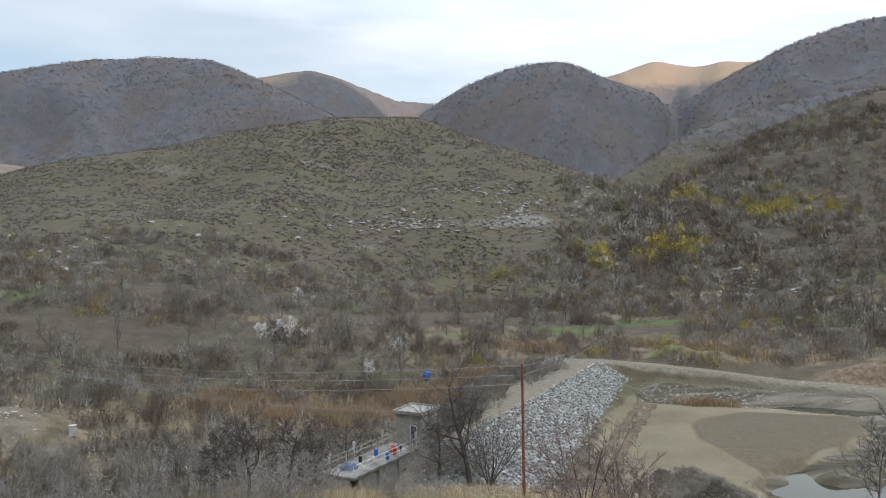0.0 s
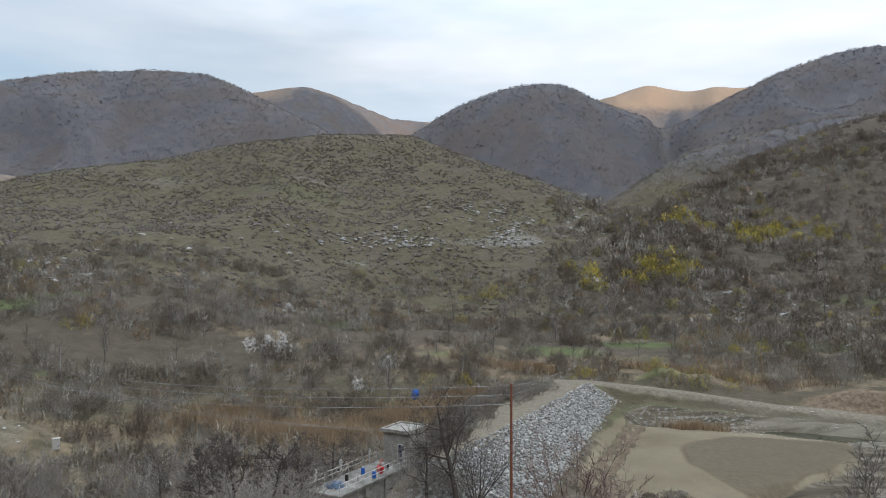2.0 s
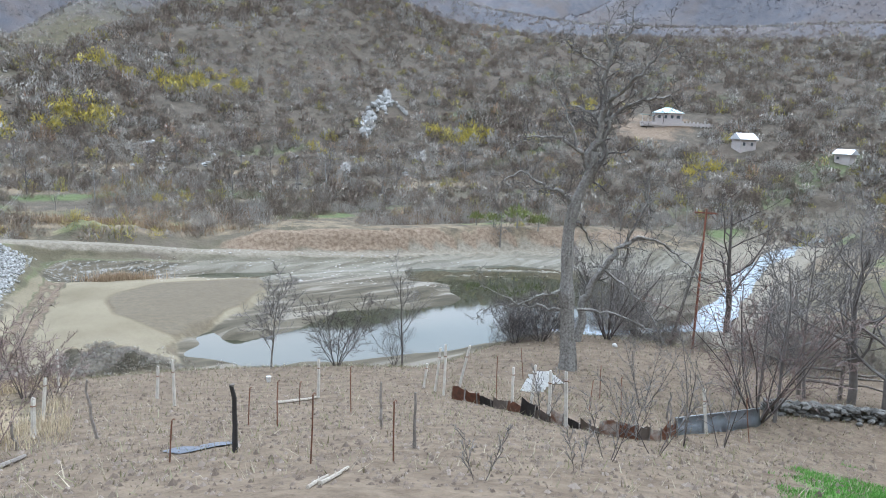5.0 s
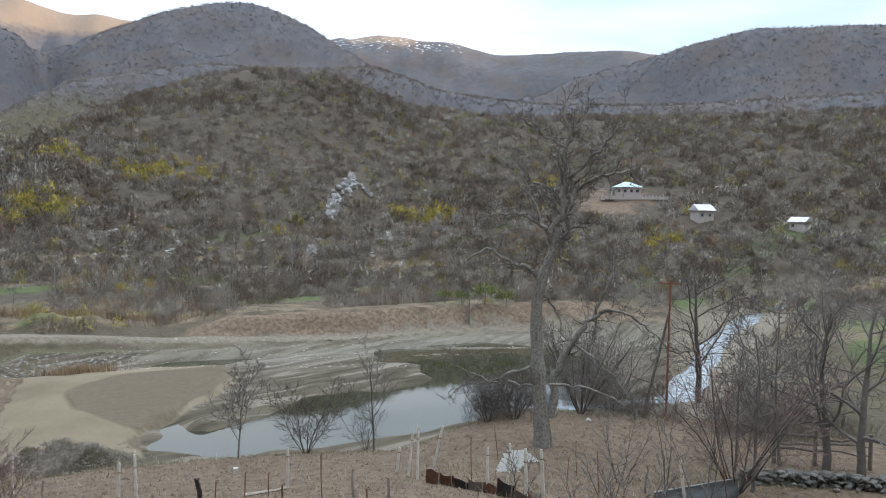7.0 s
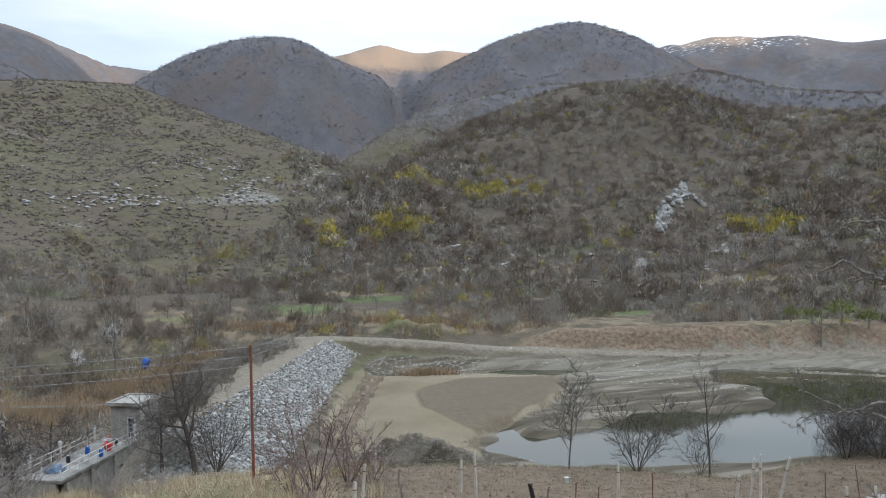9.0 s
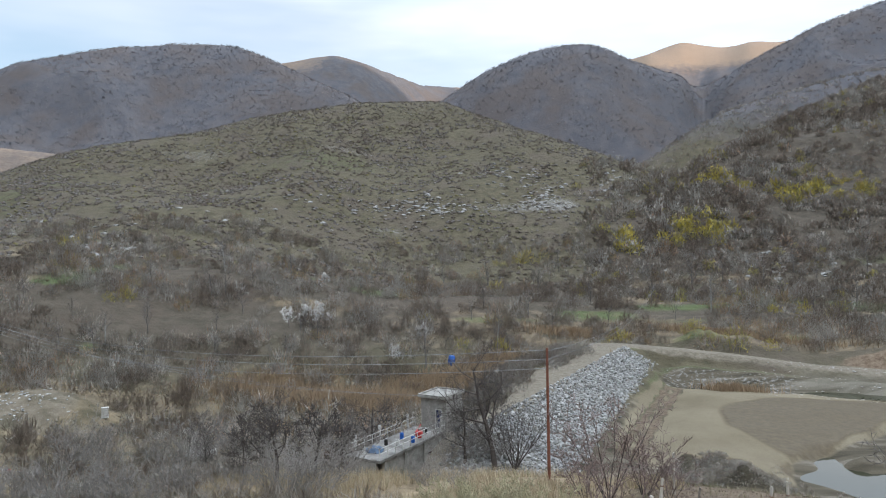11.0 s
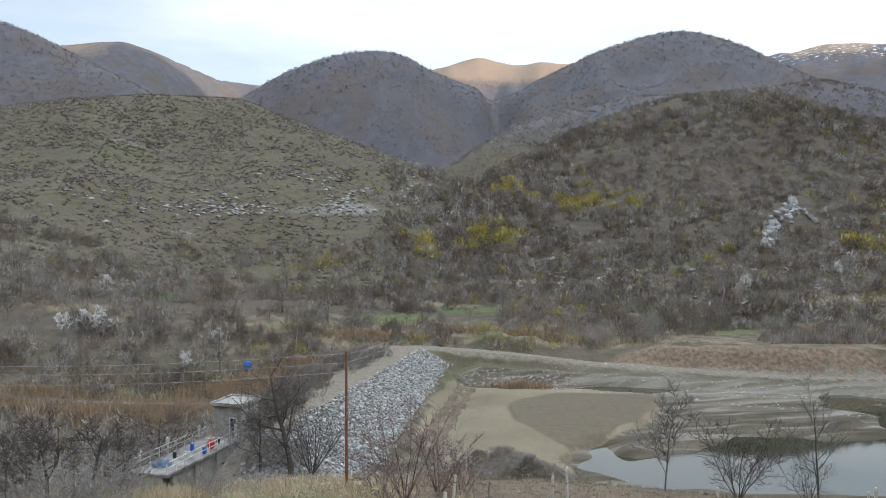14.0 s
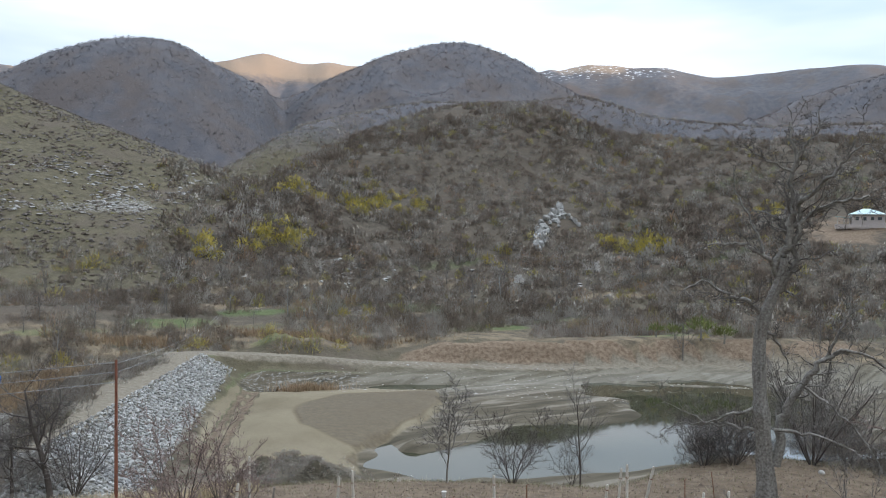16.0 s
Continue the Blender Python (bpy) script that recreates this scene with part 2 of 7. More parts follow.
def ring_heights(az):
    """Knots for bearings all round: the seen valley, then an unseen closing rim of mountains behind the camera, added
    high enough to keep the low sun off the valley.
    """
    a = np.clip(az, -45, 76)
    ds, zs = profile(a)
    out = np.clip(np.maximum(az - 76, -45 - az) / 30, 0, 1)
    out = out * out * (3 - 2 * out)
    rim = [23.3, 24, 25, 26, 29, 32, 40, 62, 70, 75, 95, 110, 160, 200, 215, 260, 300, 430, 800, 1380, 900]
    shade_rim_z = np.repeat(np.array(rim, float)[:, None], len(az), 1)
    return ds, zs * (1 - out) + shade_rim_z * out


# the dam: crest line and the line of its toe on the lake side, from the near bank to the far one
DAM_A, DAM_B = Vector((-1.0, 72.5)), Vector((22.5, 120.0))
DAM_TOP = 5.0


def dam_frame(x, y):
    ax = (DAM_B - DAM_A).normalized()
    length = (DAM_B - DAM_A).length
    rx, ry = x - DAM_A.x, y - DAM_A.y
    return rx * ax.x + ry * ax.y, rx * ax.y - ry * ax.x, length   # along, to the lake side, length


def facing_foot(u, length):
    """How far down the lake side the stone facing reaches."""
    return 9.4 - 4.2 * np.clip(u / length, 0, 1.1)


def ellipse(x, y, cx, cy, a, b, turn):
    c, s = math.cos(radians(turn)), math.sin(radians(turn))
    u, v = (x - cx) * c + (y - cy) * s, -(x - cx) * s + (y - cy) * c
    return np.hypot(u / a, v / b)


def inside(x, y, corners, pad=8.0):
    """Metres inside (+) or outside (-) a closed outline."""
    x, y = np.asarray(x, float), np.asarray(y, float)
    out = np.full(x.shape, -pad)
    c = np.array(corners, float)
    near = (x > c[:, 0].min() - pad) & (x < c[:, 0].max() + pad) & (y > c[:, 1].min() - pad) & (y < c[:, 1].max() + pad)
    if not near.any():
        return out
    px, py = x[near], y[near]
    best, odd = np.full(px.shape, 1e9), np.zeros(px.shape, bool)
    for (x0, y0), (x1, y1) in zip(c, np.roll(c, -1, 0)):
        t = np.clip(((px - x0) * (x1 - x0) + (py - y0) * (y1 - y0)) / ((x1 - x0) ** 2 + (y1 - y0) ** 2), 0, 1)
        best = np.minimum(best, np.hypot(px - x0 - t * (x1 - x0), py - y0 - t * (y1 - y0)))
        odd ^= ((y0 > py) != (y1 > py)) & (px < (x1 - x0) * (py - y0) / (y1 - y0 + 1e-12) + x0)
    out[near] = np.maximum(np.where(odd, best, -best), -pad)
    return out


# outlines on the drained bed: the pool that is left, the pool under the far shore, the fan of silt and its damp half
POOL = ((31.2, 72.5), (34.6, 78), (37.4, 79.8), (37.0, 77.4), (38.6, 75), (42, 75.2), (47, 76.4), (54, 79), (60, 78.4), (62, 75), (67, 75.2), (74, 77), (78, 85), (75, 91), (81, 97.5),
        (89, 98.8), (97, 96), (100, 89), (105, 80), (101, 66), (90, 56), (74, 57), (60, 59), (45, 62), (35, 66))
STRIP = ((46, 110.5), (51.6, 113), (57, 109.2), (62, 104.6), (54, 103.6), (48, 107.0))
FAN = ((26, 113), (35, 109), (46, 105.5), (54, 101.5), (50.5, 93), (48.5, 90), (42.4, 84.8), (35.8, 80.4), (30.8, 77), (29.4, 72.5), (27, 68), (19, 70), (15, 82), (17, 89), (21, 99))
DAMP = ((29.8, 92.5), (33, 98), (37, 101.5), (43, 103.5), (52, 101), (54, 99), (49.5, 90.5), (42.6, 85), (36, 80.7), (31.2, 77.3), (29.9, 82), (28.6, 87))


def lake_bed(x, y):
    """Height of the drained bed: negative under the water that is left."""
    along_shore, across = 0.8 * x - 0.6 * y, 0.6 * x + 0.8 * y
    wx, wy = x + 2.2 * vnoise(x / 5, y / 5, 21), y + 2.2 * vnoise(x / 5, y / 5, 22)
    ribs = fbm(along_shore / 13 + 1.5 * vnoise(x / 11, y / 11, 23), across / 2.6, 24, 3)
    z = 0.34 + 0.12 * fbm(x / 9, y / 9, 3, 3) + 0.42 * smooth(44, 58, x) * smooth(76, 84, y) * ribs
    pool = np.maximum(inside(wx, wy, POOL), inside(wx, wy, STRIP))
    shoals = 0.5 * smooth(58, 70, x) * smooth(74, 82, y) * smooth(0.02, 0.34, ribs)
    z = z - 0.9 * smooth(-1.6, 1.8, pool) + shoals * smooth(-1, 2, pool)
    fan = inside(wx, wy, FAN)
    z = z + (0.55 * smooth(-0.9, 0.6, fan) + 0.75 * smooth(0.5, 9, fan)) * (1 - smooth(-0.5, 0.8, pool))
    # bars of mud in the pool and the pale spit at its tip
    for cx, cy, a, b, turn, high in ((70, 80.5, 3.6, 1.5, 25, 0.95), (40.6, 77.6, 4.6, 0.8, 10, 0.55), (84, 90, 7, 0.8, -20, 0.8), (92, 84, 8, 0.9, -30, 0.75), (88, 93.5, 6, 0.6, -25, 0.7)):
        z = z + high * smooth(1.25, 0.5, ellipse(wx, wy, cx, cy, a, b, turn))
    return z


RIVER = ((70, 57), (89, 47), (108, 54), (134, 64), (167, 72), (200, 78))


def river_distance(x, y):
    best = np.full_like(x, 1e9)
    for (x0, y0), (x1, y1) in zip(RIVER, RIVER[1:]):
        t = np.clip(((x - x0) * (x1 - x0) + (y - y0) * (y1 - y0)) / ((x1 - x0) ** 2 + (y1 - y0) ** 2), 0, 1)
        best = np.minimum(best, np.hypot(x - x0 - t * (x1 - x0), y - y0 - t * (y1 - y0)))
    return best


def shore_road(az):
    """Distance and height of the track along the far shore."""
    return np.interp(az, (8, 24, 31, 37, 43, 48, 56), (128, 129, 130, 131.5, 138, 145, 149)), np.interp(az, (10, 13, 18, 24, 31, 43, 48), (5.0, 4.5, 3.7, 2.3, 1.7, 1.2, 1.1))


def shape_near(x, y, z):
    """Lays lake bed, dam, river and small relief over the smooth ground."""
    d = np.hypot(x, y)
    az = np.degrees(np.arctan2(x, y))
    view = smooth(-60, -48, az) * smooth(92, 78, az)
    # relief that grows with distance
    d1, d2, d3, d4 = (along(t, az, 2) for t in (NEAR_CREST, SECOND_CREST, THIRD_CREST, FAR_CREST))
    off = 1.0
    for dc, wide in ((d1, 70), (d2, 70), (d3, 170), (d4, 320)):
        off = off * (0.12 + 0.88 * smooth(0, wide, np.abs(d - dc)))
    wx, wy = x + 90 * vnoise(x / 240, y / 240, 9), y + 90 * vnoise(x / 240, y / 240, 10)
    ridged = 1 - 2.2 * np.abs(vnoise(wx / 210, wy / 210, 8)) - 1.0 * np.abs(vnoise(wx / 90, wy / 90, 11))
    z = z + view * (0.5 * smooth(45, 130, d) * fbm(x / 17, y / 17, 5) + off * (5.0 * smooth(200, 420, d) * fbm(x / 70, y / 70, 6)
                    + 4.0 * smooth(210, 300, d) * smooth(900, 500, d) * (1 - 4 * np.abs(vnoise(wx / 75, wy / 75, 13)))
                    + 7.0 * smooth(680, 850, d) * fbm(wx / 48, wy / 48, 15, 3) + 38 * smooth(650, 1000, d) * smooth(3900, 3000, d) * (ridged - 0.4)))
    # terraces with low steps on the flat beyond the lake
    step = smooth(140, 160, d) * smooth(300, 230, d)
    z = z + step * 0.7 * (np.abs(vnoise(x / 30, y / 12, 12)) * 2 - 0.4)
    # lake
    u, v, length = dam_frame(x, y)
    far, level = shore_road(az)
    past = d - far
    in_lake = smooth(5.5, 9.5, v) * smooth(66, 76, d + 6 * vnoise(x / 12, y / 12, 31)) * smooth(-3, -9, past) * smooth(66, 60, az)
    z = z * (1 - in_lake) + lake_bed(x, y) * in_lake
    r = river_distance(x, y)
    cut = smooth(11, 6, r) * smooth(52, 58, az)
    z = z * (1 - cut) + (0.85 + 0.35 * fbm(x / 5, y / 5, 4) - 1.25 * smooth(2.9, 1.3, r + 2 * vnoise(x / 9, y / 9, 17))) * cut
    # far bank: a low cut edge with the track in front of it
    bank = smooth(-9, -5, past) * smooth(-1, -3.5, past) * smooth(8, 16, az) * smooth(62, 52, az)
    z = z * (1 - bank) + (0.55 * level + 0.25 * fbm(x / 3, y / 3, 14)) * bank
    # the dam
    wide = smooth(13, 26, u)                    # the crest is narrow beside the gate house
    body = np.minimum(DAM_TOP, np.minimum(DAM_TOP - v / 2.0, DAM_TOP + (v + 2.2 + 6.3 * wide) / (0.5 + 1.1 * wide)))
    ends = smooth(-12, 0, u) * smooth(length + 14, length + 5, u)
    dam = np.where(ends > 0.01, body * ends + (1 - ends) * np.minimum(z, body), -50)
    z = np.maximum(z, dam)
    # the road goes on from the far end of the dam along the shore
    on = smooth(3.2, 1.6, np.abs(past)) * smooth(8, 11, az) * smooth(58, 50, az)
    z = z * (1 - on) + (level + 0.08 * fbm(x / 3, y / 3, 46)) * on
    # the cut bank above it
    z = z + 1.7 * smooth(2.4, 4.2, past + 1.5 * vnoise(x / 4, y / 4, 45)) * smooth(28, 8, past) * smooth(24, 30, az) * smooth(64, 56, az)
    # heap of weeds and spoil at the near corner of the lake
    z = z + 3.3 * smooth(1.3, 0.3, ellipse(x, y, 21.0, 67.0, 7.5, 5.0, -20)) * (0.8 + 0.6 * fbm(x / 2.5, y / 2.5, 41))
    # spoil heaps and the washed gravel down the valley
    for cx, cy, a, h in ((39, 134, 4.0, 2.2), (44.5, 131, 5.0, 1.7), (-79, 103, 9.0, 2.2), (-60, 100, 8.0, 2.4), (-53, 98, 6.0, 1.6), (-28.7, 41.0, 6.0, 1.5)):
        q = np.hypot(x - cx, y - cy) / a
        z = z + h * smooth(1.3, 0.0, q) * (1 + 0.3 * fbm(x, y, 43))
    # tilled clods of the two fields
    z = z + 0.10 * smooth(46, 30, d) * smooth(8, 14, az) * fbm(x * 1.1, y * 1.1, 51, 3)
    return z


def height(x, y):
    """Height of the ground at one place, or at arrays of places."""
    xa, ya = np.atleast_1d(np.asarray(x, float)), np.atleast_1d(np.asarray(y, float))
    az, d = np.degrees(np.arctan2(xa, ya)), np.hypot(xa, ya)
    ds, zs = ring_heights(az)
    z = shape_near(xa, ya, pchip(ds, zs, d[None, :])[0])
    return z if np.ndim(x) else float(z[0])


def polar(az, d):
    return d * math.sin(radians(az)), d * math.cos(radians(az))


def ground_many(az, el, start=10.0, stop=420.0, steps=220):
    """Where lines of sight with those bearings and rises meet the ground."""
    az, slope = np.radians(np.asarray(az, float))[:, None], np.tan(np.radians(np.asarray(el, float)))[:, None]
    d = np.repeat(np.geomspace(start, stop, steps)[None, :], len(az), 0)
    over = height((d * np.sin(az)).ravel(), (d * np.cos(az)).ravel()).reshape(d.shape) - EYE - d * slope
    k = np.where((over >= 0).any(1), np.argmax(over >= 0, 1), steps - 1)
    k, row = np.maximum(k, 1), np.arange(len(k))
    o0, o1 = over[row, k - 1], over[row, k]
    f = np.clip(-o0 / np.where(np.abs(o1 - o0) < 1e-9, 1e-9, o1 - o0), 0, 1)
    r = d[row, k - 1] + f * (d[row, k] - d[row, k - 1])
    x, y = r * np.sin(az[:, 0]), r * np.cos(az[:, 0])
    return np.stack((x, y, height(x, y)), -1)


def ground_at(az, el, start=10.0, stop=420.0):
    return Vector(ground_many([az], [el], start, stop)[0])


def rise_at(p, el):
    """Height of a line of sight over the place p."""
    return EYE + math.hypot(p.x, p.y) * math.tan(radians(el))


def ground_material():
    m = bpy.data.materials.new("ground_cover")
    m.use_nodes = True
    nt = m.node_tree
    b = nt.nodes["Principled BSDF"]
    b.inputs["Specular IOR Level"].default_value = 0.12
    n = nt.nodes.new
    tc = n("ShaderNodeTexCoord")

    def tex(scale, detail=6.0, rough=0.6):
        t = n("ShaderNodeTexNoise")
        t.inputs["Scale"].default_value, t.inputs["Detail"].default_value, t.inputs["Roughness"].default_value = scale, detail, rough
        nt.links.new(tc.outputs["Object"], t.inputs["Vector"])
        return t.outputs["Fac"]

    def span(v, lo, hi, a=0.0, c=1.0):
        r = n("ShaderNodeMapRange")
        r.inputs["From Min"].default_value, r.inputs["From Max"].default_value = lo, hi
        r.inputs["To Min"].default_value, r.inputs["To Max"].default_value = a, c
        nt.links.new(v, r.inputs["Value"])
        return r.outputs[0]

    def mix(fac, a, c):
        x = n("ShaderNodeMix")
        x.data_type = "RGBA"
        for v, s in ((fac, "Factor"), (a, "A"), (c, "B")):
            if isinstance(v, tuple):
                x.inputs[s].default_value = (*v, 1)
            else:
                nt.links.new(v, x.inputs[s])
        return x.outputs["Result"]

    def weights(name):
        at, sep = n("ShaderNodeAttribute"), n("ShaderNodeSeparateColor")
        at.attribute_name = name
        nt.links.new(at.outputs["Color"], sep.inputs[0])
        return sep.outputs[0], sep.outputs[1], sep.outputs[2], at.outputs["Alpha"]

    def ragged(w, t, soft=0.18):
        """A cover's edge, broken up by a noise."""
        add = n("ShaderNodeMath")
        add.operation = "MULTIPLY_ADD"
        add.inputs[1].default_value, add.inputs[2].default_value = 0.9, -0.45
        nt.links.new(t, add.inputs[0])
        s = n("ShaderNodeMath")
        nt.links.new(w, s.inputs[0])
        nt.links.new(add.outputs[0], s.inputs[1])
        return span(s.outputs[0], 0.5 - soft, 0.5 + soft)

    huge, big, mid, small, tiny = tex(0.012), tex(0.06), tex(0.35), tex(1.6), tex(9.0, 4.0)
    soil, straw, silt, gravel = weights("cover_a")
    green, woods, pasture_and_sunlit, stone = weights("cover_b")
    damp, snow, turf, far_woods = weights("cover_c")
    flat, cut, strand, _ = weights("cover_d")
    # bands of mud that follow the old shore
    turned = n("ShaderNodeMapping")
    turned.inputs["Rotation"].default_value, turned.inputs["Scale"].default_value = (0, 0, radians(37)), (0.16, 1.5, 1.0)
    nt.links.new(tc.outputs["Object"], turned.inputs["Vector"])
    band = n("ShaderNodeTexNoise")
    band.inputs["Scale"].default_value, band.inputs["Detail"].default_value, band.inputs["Distortion"].default_value = 0.36, 5.0, 0.8
    nt.links.new(turned.outputs[0], band.inputs["Vector"])
    band = band.outputs["Fac"]
    # hill turf under the scrub: olive grass, dead grass and bare earth
    base = mix(span(mid, 0.38, 0.62), (0.083, 0.073, 0.046), (0.128, 0.110, 0.070))
    base = mix(span(big, 0.48, 0.66), base, (0.112, 0.092, 0.068))
    base = mix(span(small, 0.52, 0.70, 0, 0.6), base, (0.075, 0.062, 0.048))
    wood = mix(span(mid, 0.35, 0.65), (0.060, 0.050, 0.038), (0.112, 0.093, 0.069))
    wood = mix(span(big, 0.48, 0.66, 0, 0.7), wood, (0.096, 0.075, 0.056))
    # cool bluish tone: a little distance haze put into the far ground's colour
    hazed_heath = mix(span(big, 0.35, 0.65), (0.090, 0.090, 0.099), (0.128, 0.120, 0.122))
    hazed_heath = mix(span(huge, 0.45, 0.6, 0, 0.6), hazed_heath, (0.110, 0.088, 0.074))
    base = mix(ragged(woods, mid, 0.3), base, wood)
    base = mix(ragged(far_woods, big, 0.3), base, hazed_heath)
    grass = mix(span(small, 0.3, 0.7), (0.066, 0.086, 0.034), (0.115, 0.130, 0.058))
    base = mix(ragged(green, mid), base, grass)
    # dry-grass tan, reddened to carry the low sun's warmth on the far crests
    tan = mix(span(mid, 0.35, 0.65), (0.205, 0.150, 0.108), (0.285, 0.218, 0.160))
    base = mix(ragged(pasture_and_sunlit, big, 0.3), base, tan)
    dry = mix(span(small, 0.3, 0.7), (0.180, 0.135, 0.084), (0.295, 0.232, 0.148))
    base = mix(ragged(straw, mid), base, dry)
    earth = mix(span(small, 0.32, 0.68), (0.102, 0.075, 0.051), (0.186, 0.142, 0.098))
    earth = mix(span(tiny, 0.52, 0.72, 0, 0.5), earth, (0.080, 0.062, 0.050))
    base = mix(ragged(soil, mid), base, earth)
    grit = mix(span(small, 0.3, 0.7), (0.138, 0.117, 0.086), (0.238, 0.207, 0.160))
    base = mix(ragged(gravel, mid), base, grit)
    mud = mix(span(big, 0.35, 0.62), (0.150, 0.124, 0.080), (0.215, 0.182, 0.124))
    mud = mix(span(small, 0.5, 0.75, 0, 0.35), mud, (0.125, 0.098, 0.068))
    base = mix(ragged(silt, mid, 0.12), base, mud)
    base = mix(ragged(damp, big, 0.22), base, mix(span(small, 0.3, 0.7), (0.082, 0.063, 0.038), (0.122, 0.095, 0.057)))
    wet = mix(span(band, 0.36, 0.52), (0.055, 0.047, 0.032), (0.104, 0.088, 0.062))
    wet = mix(span(band, 0.54, 0.64), wet, (0.185, 0.162, 0.128))
    base = mix(ragged(flat, mid, 0.15), base, wet)
    pebbles = mix(span(band, 0.38, 0.6), (0.105, 0.092, 0.066), (0.185, 0.168, 0.132))
    base = mix(span(strand, 0.2, 0.8, 0, 0.85), base, pebbles)
    clay = mix(span(small, 0.35, 0.65), (0.125, 0.088, 0.058), (0.225, 0.172, 0.122))
    base = mix(ragged(cut, mid, 0.2), base, clay)
    rock = mix(span(small, 0.35, 0.65), (0.15, 0.145, 0.135), (0.34, 0.33, 0.31))
    base = mix(ragged(stone, small, 0.12), base, rock)
    lush = mix(span(tiny, 0.3, 0.7), (0.055, 0.150, 0.020), (0.115, 0.260, 0.045))
    base = mix(ragged(turf, small, 0.15), base, lush)
    base = mix(ragged(snow, big, 0.06), base, (0.80, 0.82, 0.85))
    grain = n("ShaderNodeHueSaturation")
    nt.links.new(span(tiny, 0.25, 0.75, 0.75, 1.25), grain.inputs["Value"])
    nt.links.new(base, grain.inputs["Color"])
    nt.links.new(grain.outputs[0], b.inputs["Base Color"])
    nt.links.new(span(damp, 0.4, 0.8, 0.95, 0.55), b.inputs["Roughness"])
    far, near = n("ShaderNodeBump"), n("ShaderNodeBump")
    far.inputs["Strength"].default_value, far.inputs["Distance"].default_value = 0.5, 1.6
    near.inputs["Strength"].default_value, near.inputs["Distance"].default_value = 0.6, 0.12
    nt.links.new(mid, far.inputs["Height"])
    nt.links.new(small, near.inputs["Height"])
    calm = n("ShaderNodeMath")
    calm.operation = "MULTIPLY"
    nt.links.new(span(silt, 0.3, 0.7, 1, 0.12), calm.inputs[0])
    calm.inputs[1].default_value = 0.5
    nt.links.new(calm.outputs[0], far.inputs["Strength"])
    nt.links.new(span(silt, 0.3, 0.7, 0.6, 0.2), near.inputs["Strength"])
    nt.links.new(far.outputs[0], near.inputs["Normal"])
    nt.links.new(near.outputs[0], b.inputs["Normal"])
    return m


def covers(x, y, z):
    """How much of each ground cover lies at each place."""
    d, az = np.hypot(x, y), np.degrees(np.arctan2(x, y))
    u, v, length = dam_frame(x, y)
    edge = 40 + 9 * smooth(40, 52, az)
    soil = smooth(9, 14, az + 6 * vnoise(x / 6, y / 6, 61)) * smooth(edge + 5, edge, d)
    straw = smooth(15, 9, az) * smooth(64, 54, d) * smooth(-34, -26, az) * (0.45 + 0.55 * smooth(19, 27, d))
    straw = np.maximum(straw, 0.44 * smooth(128, 140, d) * smooth(190, 150, d) * smooth(-20, 0, az))
    straw = np.maximum(straw, 0.8 * smooth(10, 16, az) * smooth(edge - 1, edge + 4, d) * smooth(75, 66, d))
    far, level = shore_road(az)
    past = d - far
    lake = smooth(5.5, 8, v) * smooth(62, 66, d) * smooth(-3, -7, past) * smooth(66, 58, az)
    silt = lake * smooth(2.6, 1.9, z)
    damp = lake * smooth(0.56, 0.36, z + 0.1 * vnoise(x / 3, y / 1.5, 75))
    damp = np.maximum(damp, lake * 0.85 * smooth(-0.8, 1.0, inside(x + 2.5 * vnoise(x / 6, y / 6, 71), y + 2.5 * vnoise(x / 6, y / 6, 72), DAMP)))
    flat = lake * smooth(0.5, -1.5, inside(x, y, FAN))
    damp = damp * (1 - flat)
    streak = smooth(0.05, 0.3, vnoise(x / 16 + y / 40, y / 2.2, 73)) * lake * smooth(48, 56, x) * 0.85
    streak = np.maximum(streak, 0.75 * lake * smooth(24, 30, az) * smooth(108, 113, d) * smooth(-0.25, 0.1, vnoise(x / 9 + y / 30, y / 1.8, 74)))
    damp = np.maximum(damp, streak) * smooth(58, 54, az)
    on_dam = smooth(-3.2, -2.0, v + 3.2 * smooth(13, 26, u)) * smooth(1.0, 0.0, v) * smooth(-22, -10, u) * smooth(length + 16, length + 6, u)
    gravel = np.maximum(on_dam, smooth(2.6, 1.5, np.abs(past)) * smooth(6, 9, az) * smooth(58, 50, az))
    wash = smooth(1.25, 0.8, ellipse(x + 6 * vnoise(x / 7, y / 7, 77), y, -17, 82, 16, 8, 10))
    wash = np.maximum(wash, smooth(1.2, 0.8, ellipse(x, y + 6 * vnoise(x / 6, y / 6, 78), -90, 113, 18, 8, -35)))
    wash = np.maximum(wash, 0.55 * smooth(1.2, 0.8, ellipse(x, y + 4 * vnoise(x / 6, y / 6, 79), -61, 97, 8, 6, -20)))
    gravel = np.maximum(gravel, wash)
    cut = smooth(1.4, 2.6, past) * smooth(6.0, 4.2, past + 4 * vnoise(x / 5, y / 5, 47)) * smooth(23, 28, az) * smooth(62, 54, az)
    soil = np.maximum(soil, 0.8 * cut)
    strand = smooth(-16, -12, past) * smooth(-1.5, -3, past) * smooth(20, 26, az) * smooth(66, 58, az)
    gravel = np.maximum(gravel, strand * (0.35 + 0.25 * smooth(-0.2, 0.15, vnoise(az / 5, d / 1.4, 67))))
    gravel = np.maximum(gravel, 0.8 * smooth(13, 7, river_distance(x, y)) * smooth(50, 56, az))
    track = np.minimum(np.abs(v - 11.8 + 0.07 * u), np.abs(v - 13.6 + 0.07 * u))
    rut = smooth(0.95, 0.45, track) * smooth(4, 10, u) * smooth(length, length - 6, u)
    soil = np.maximum(soil, 0.66 * rut)
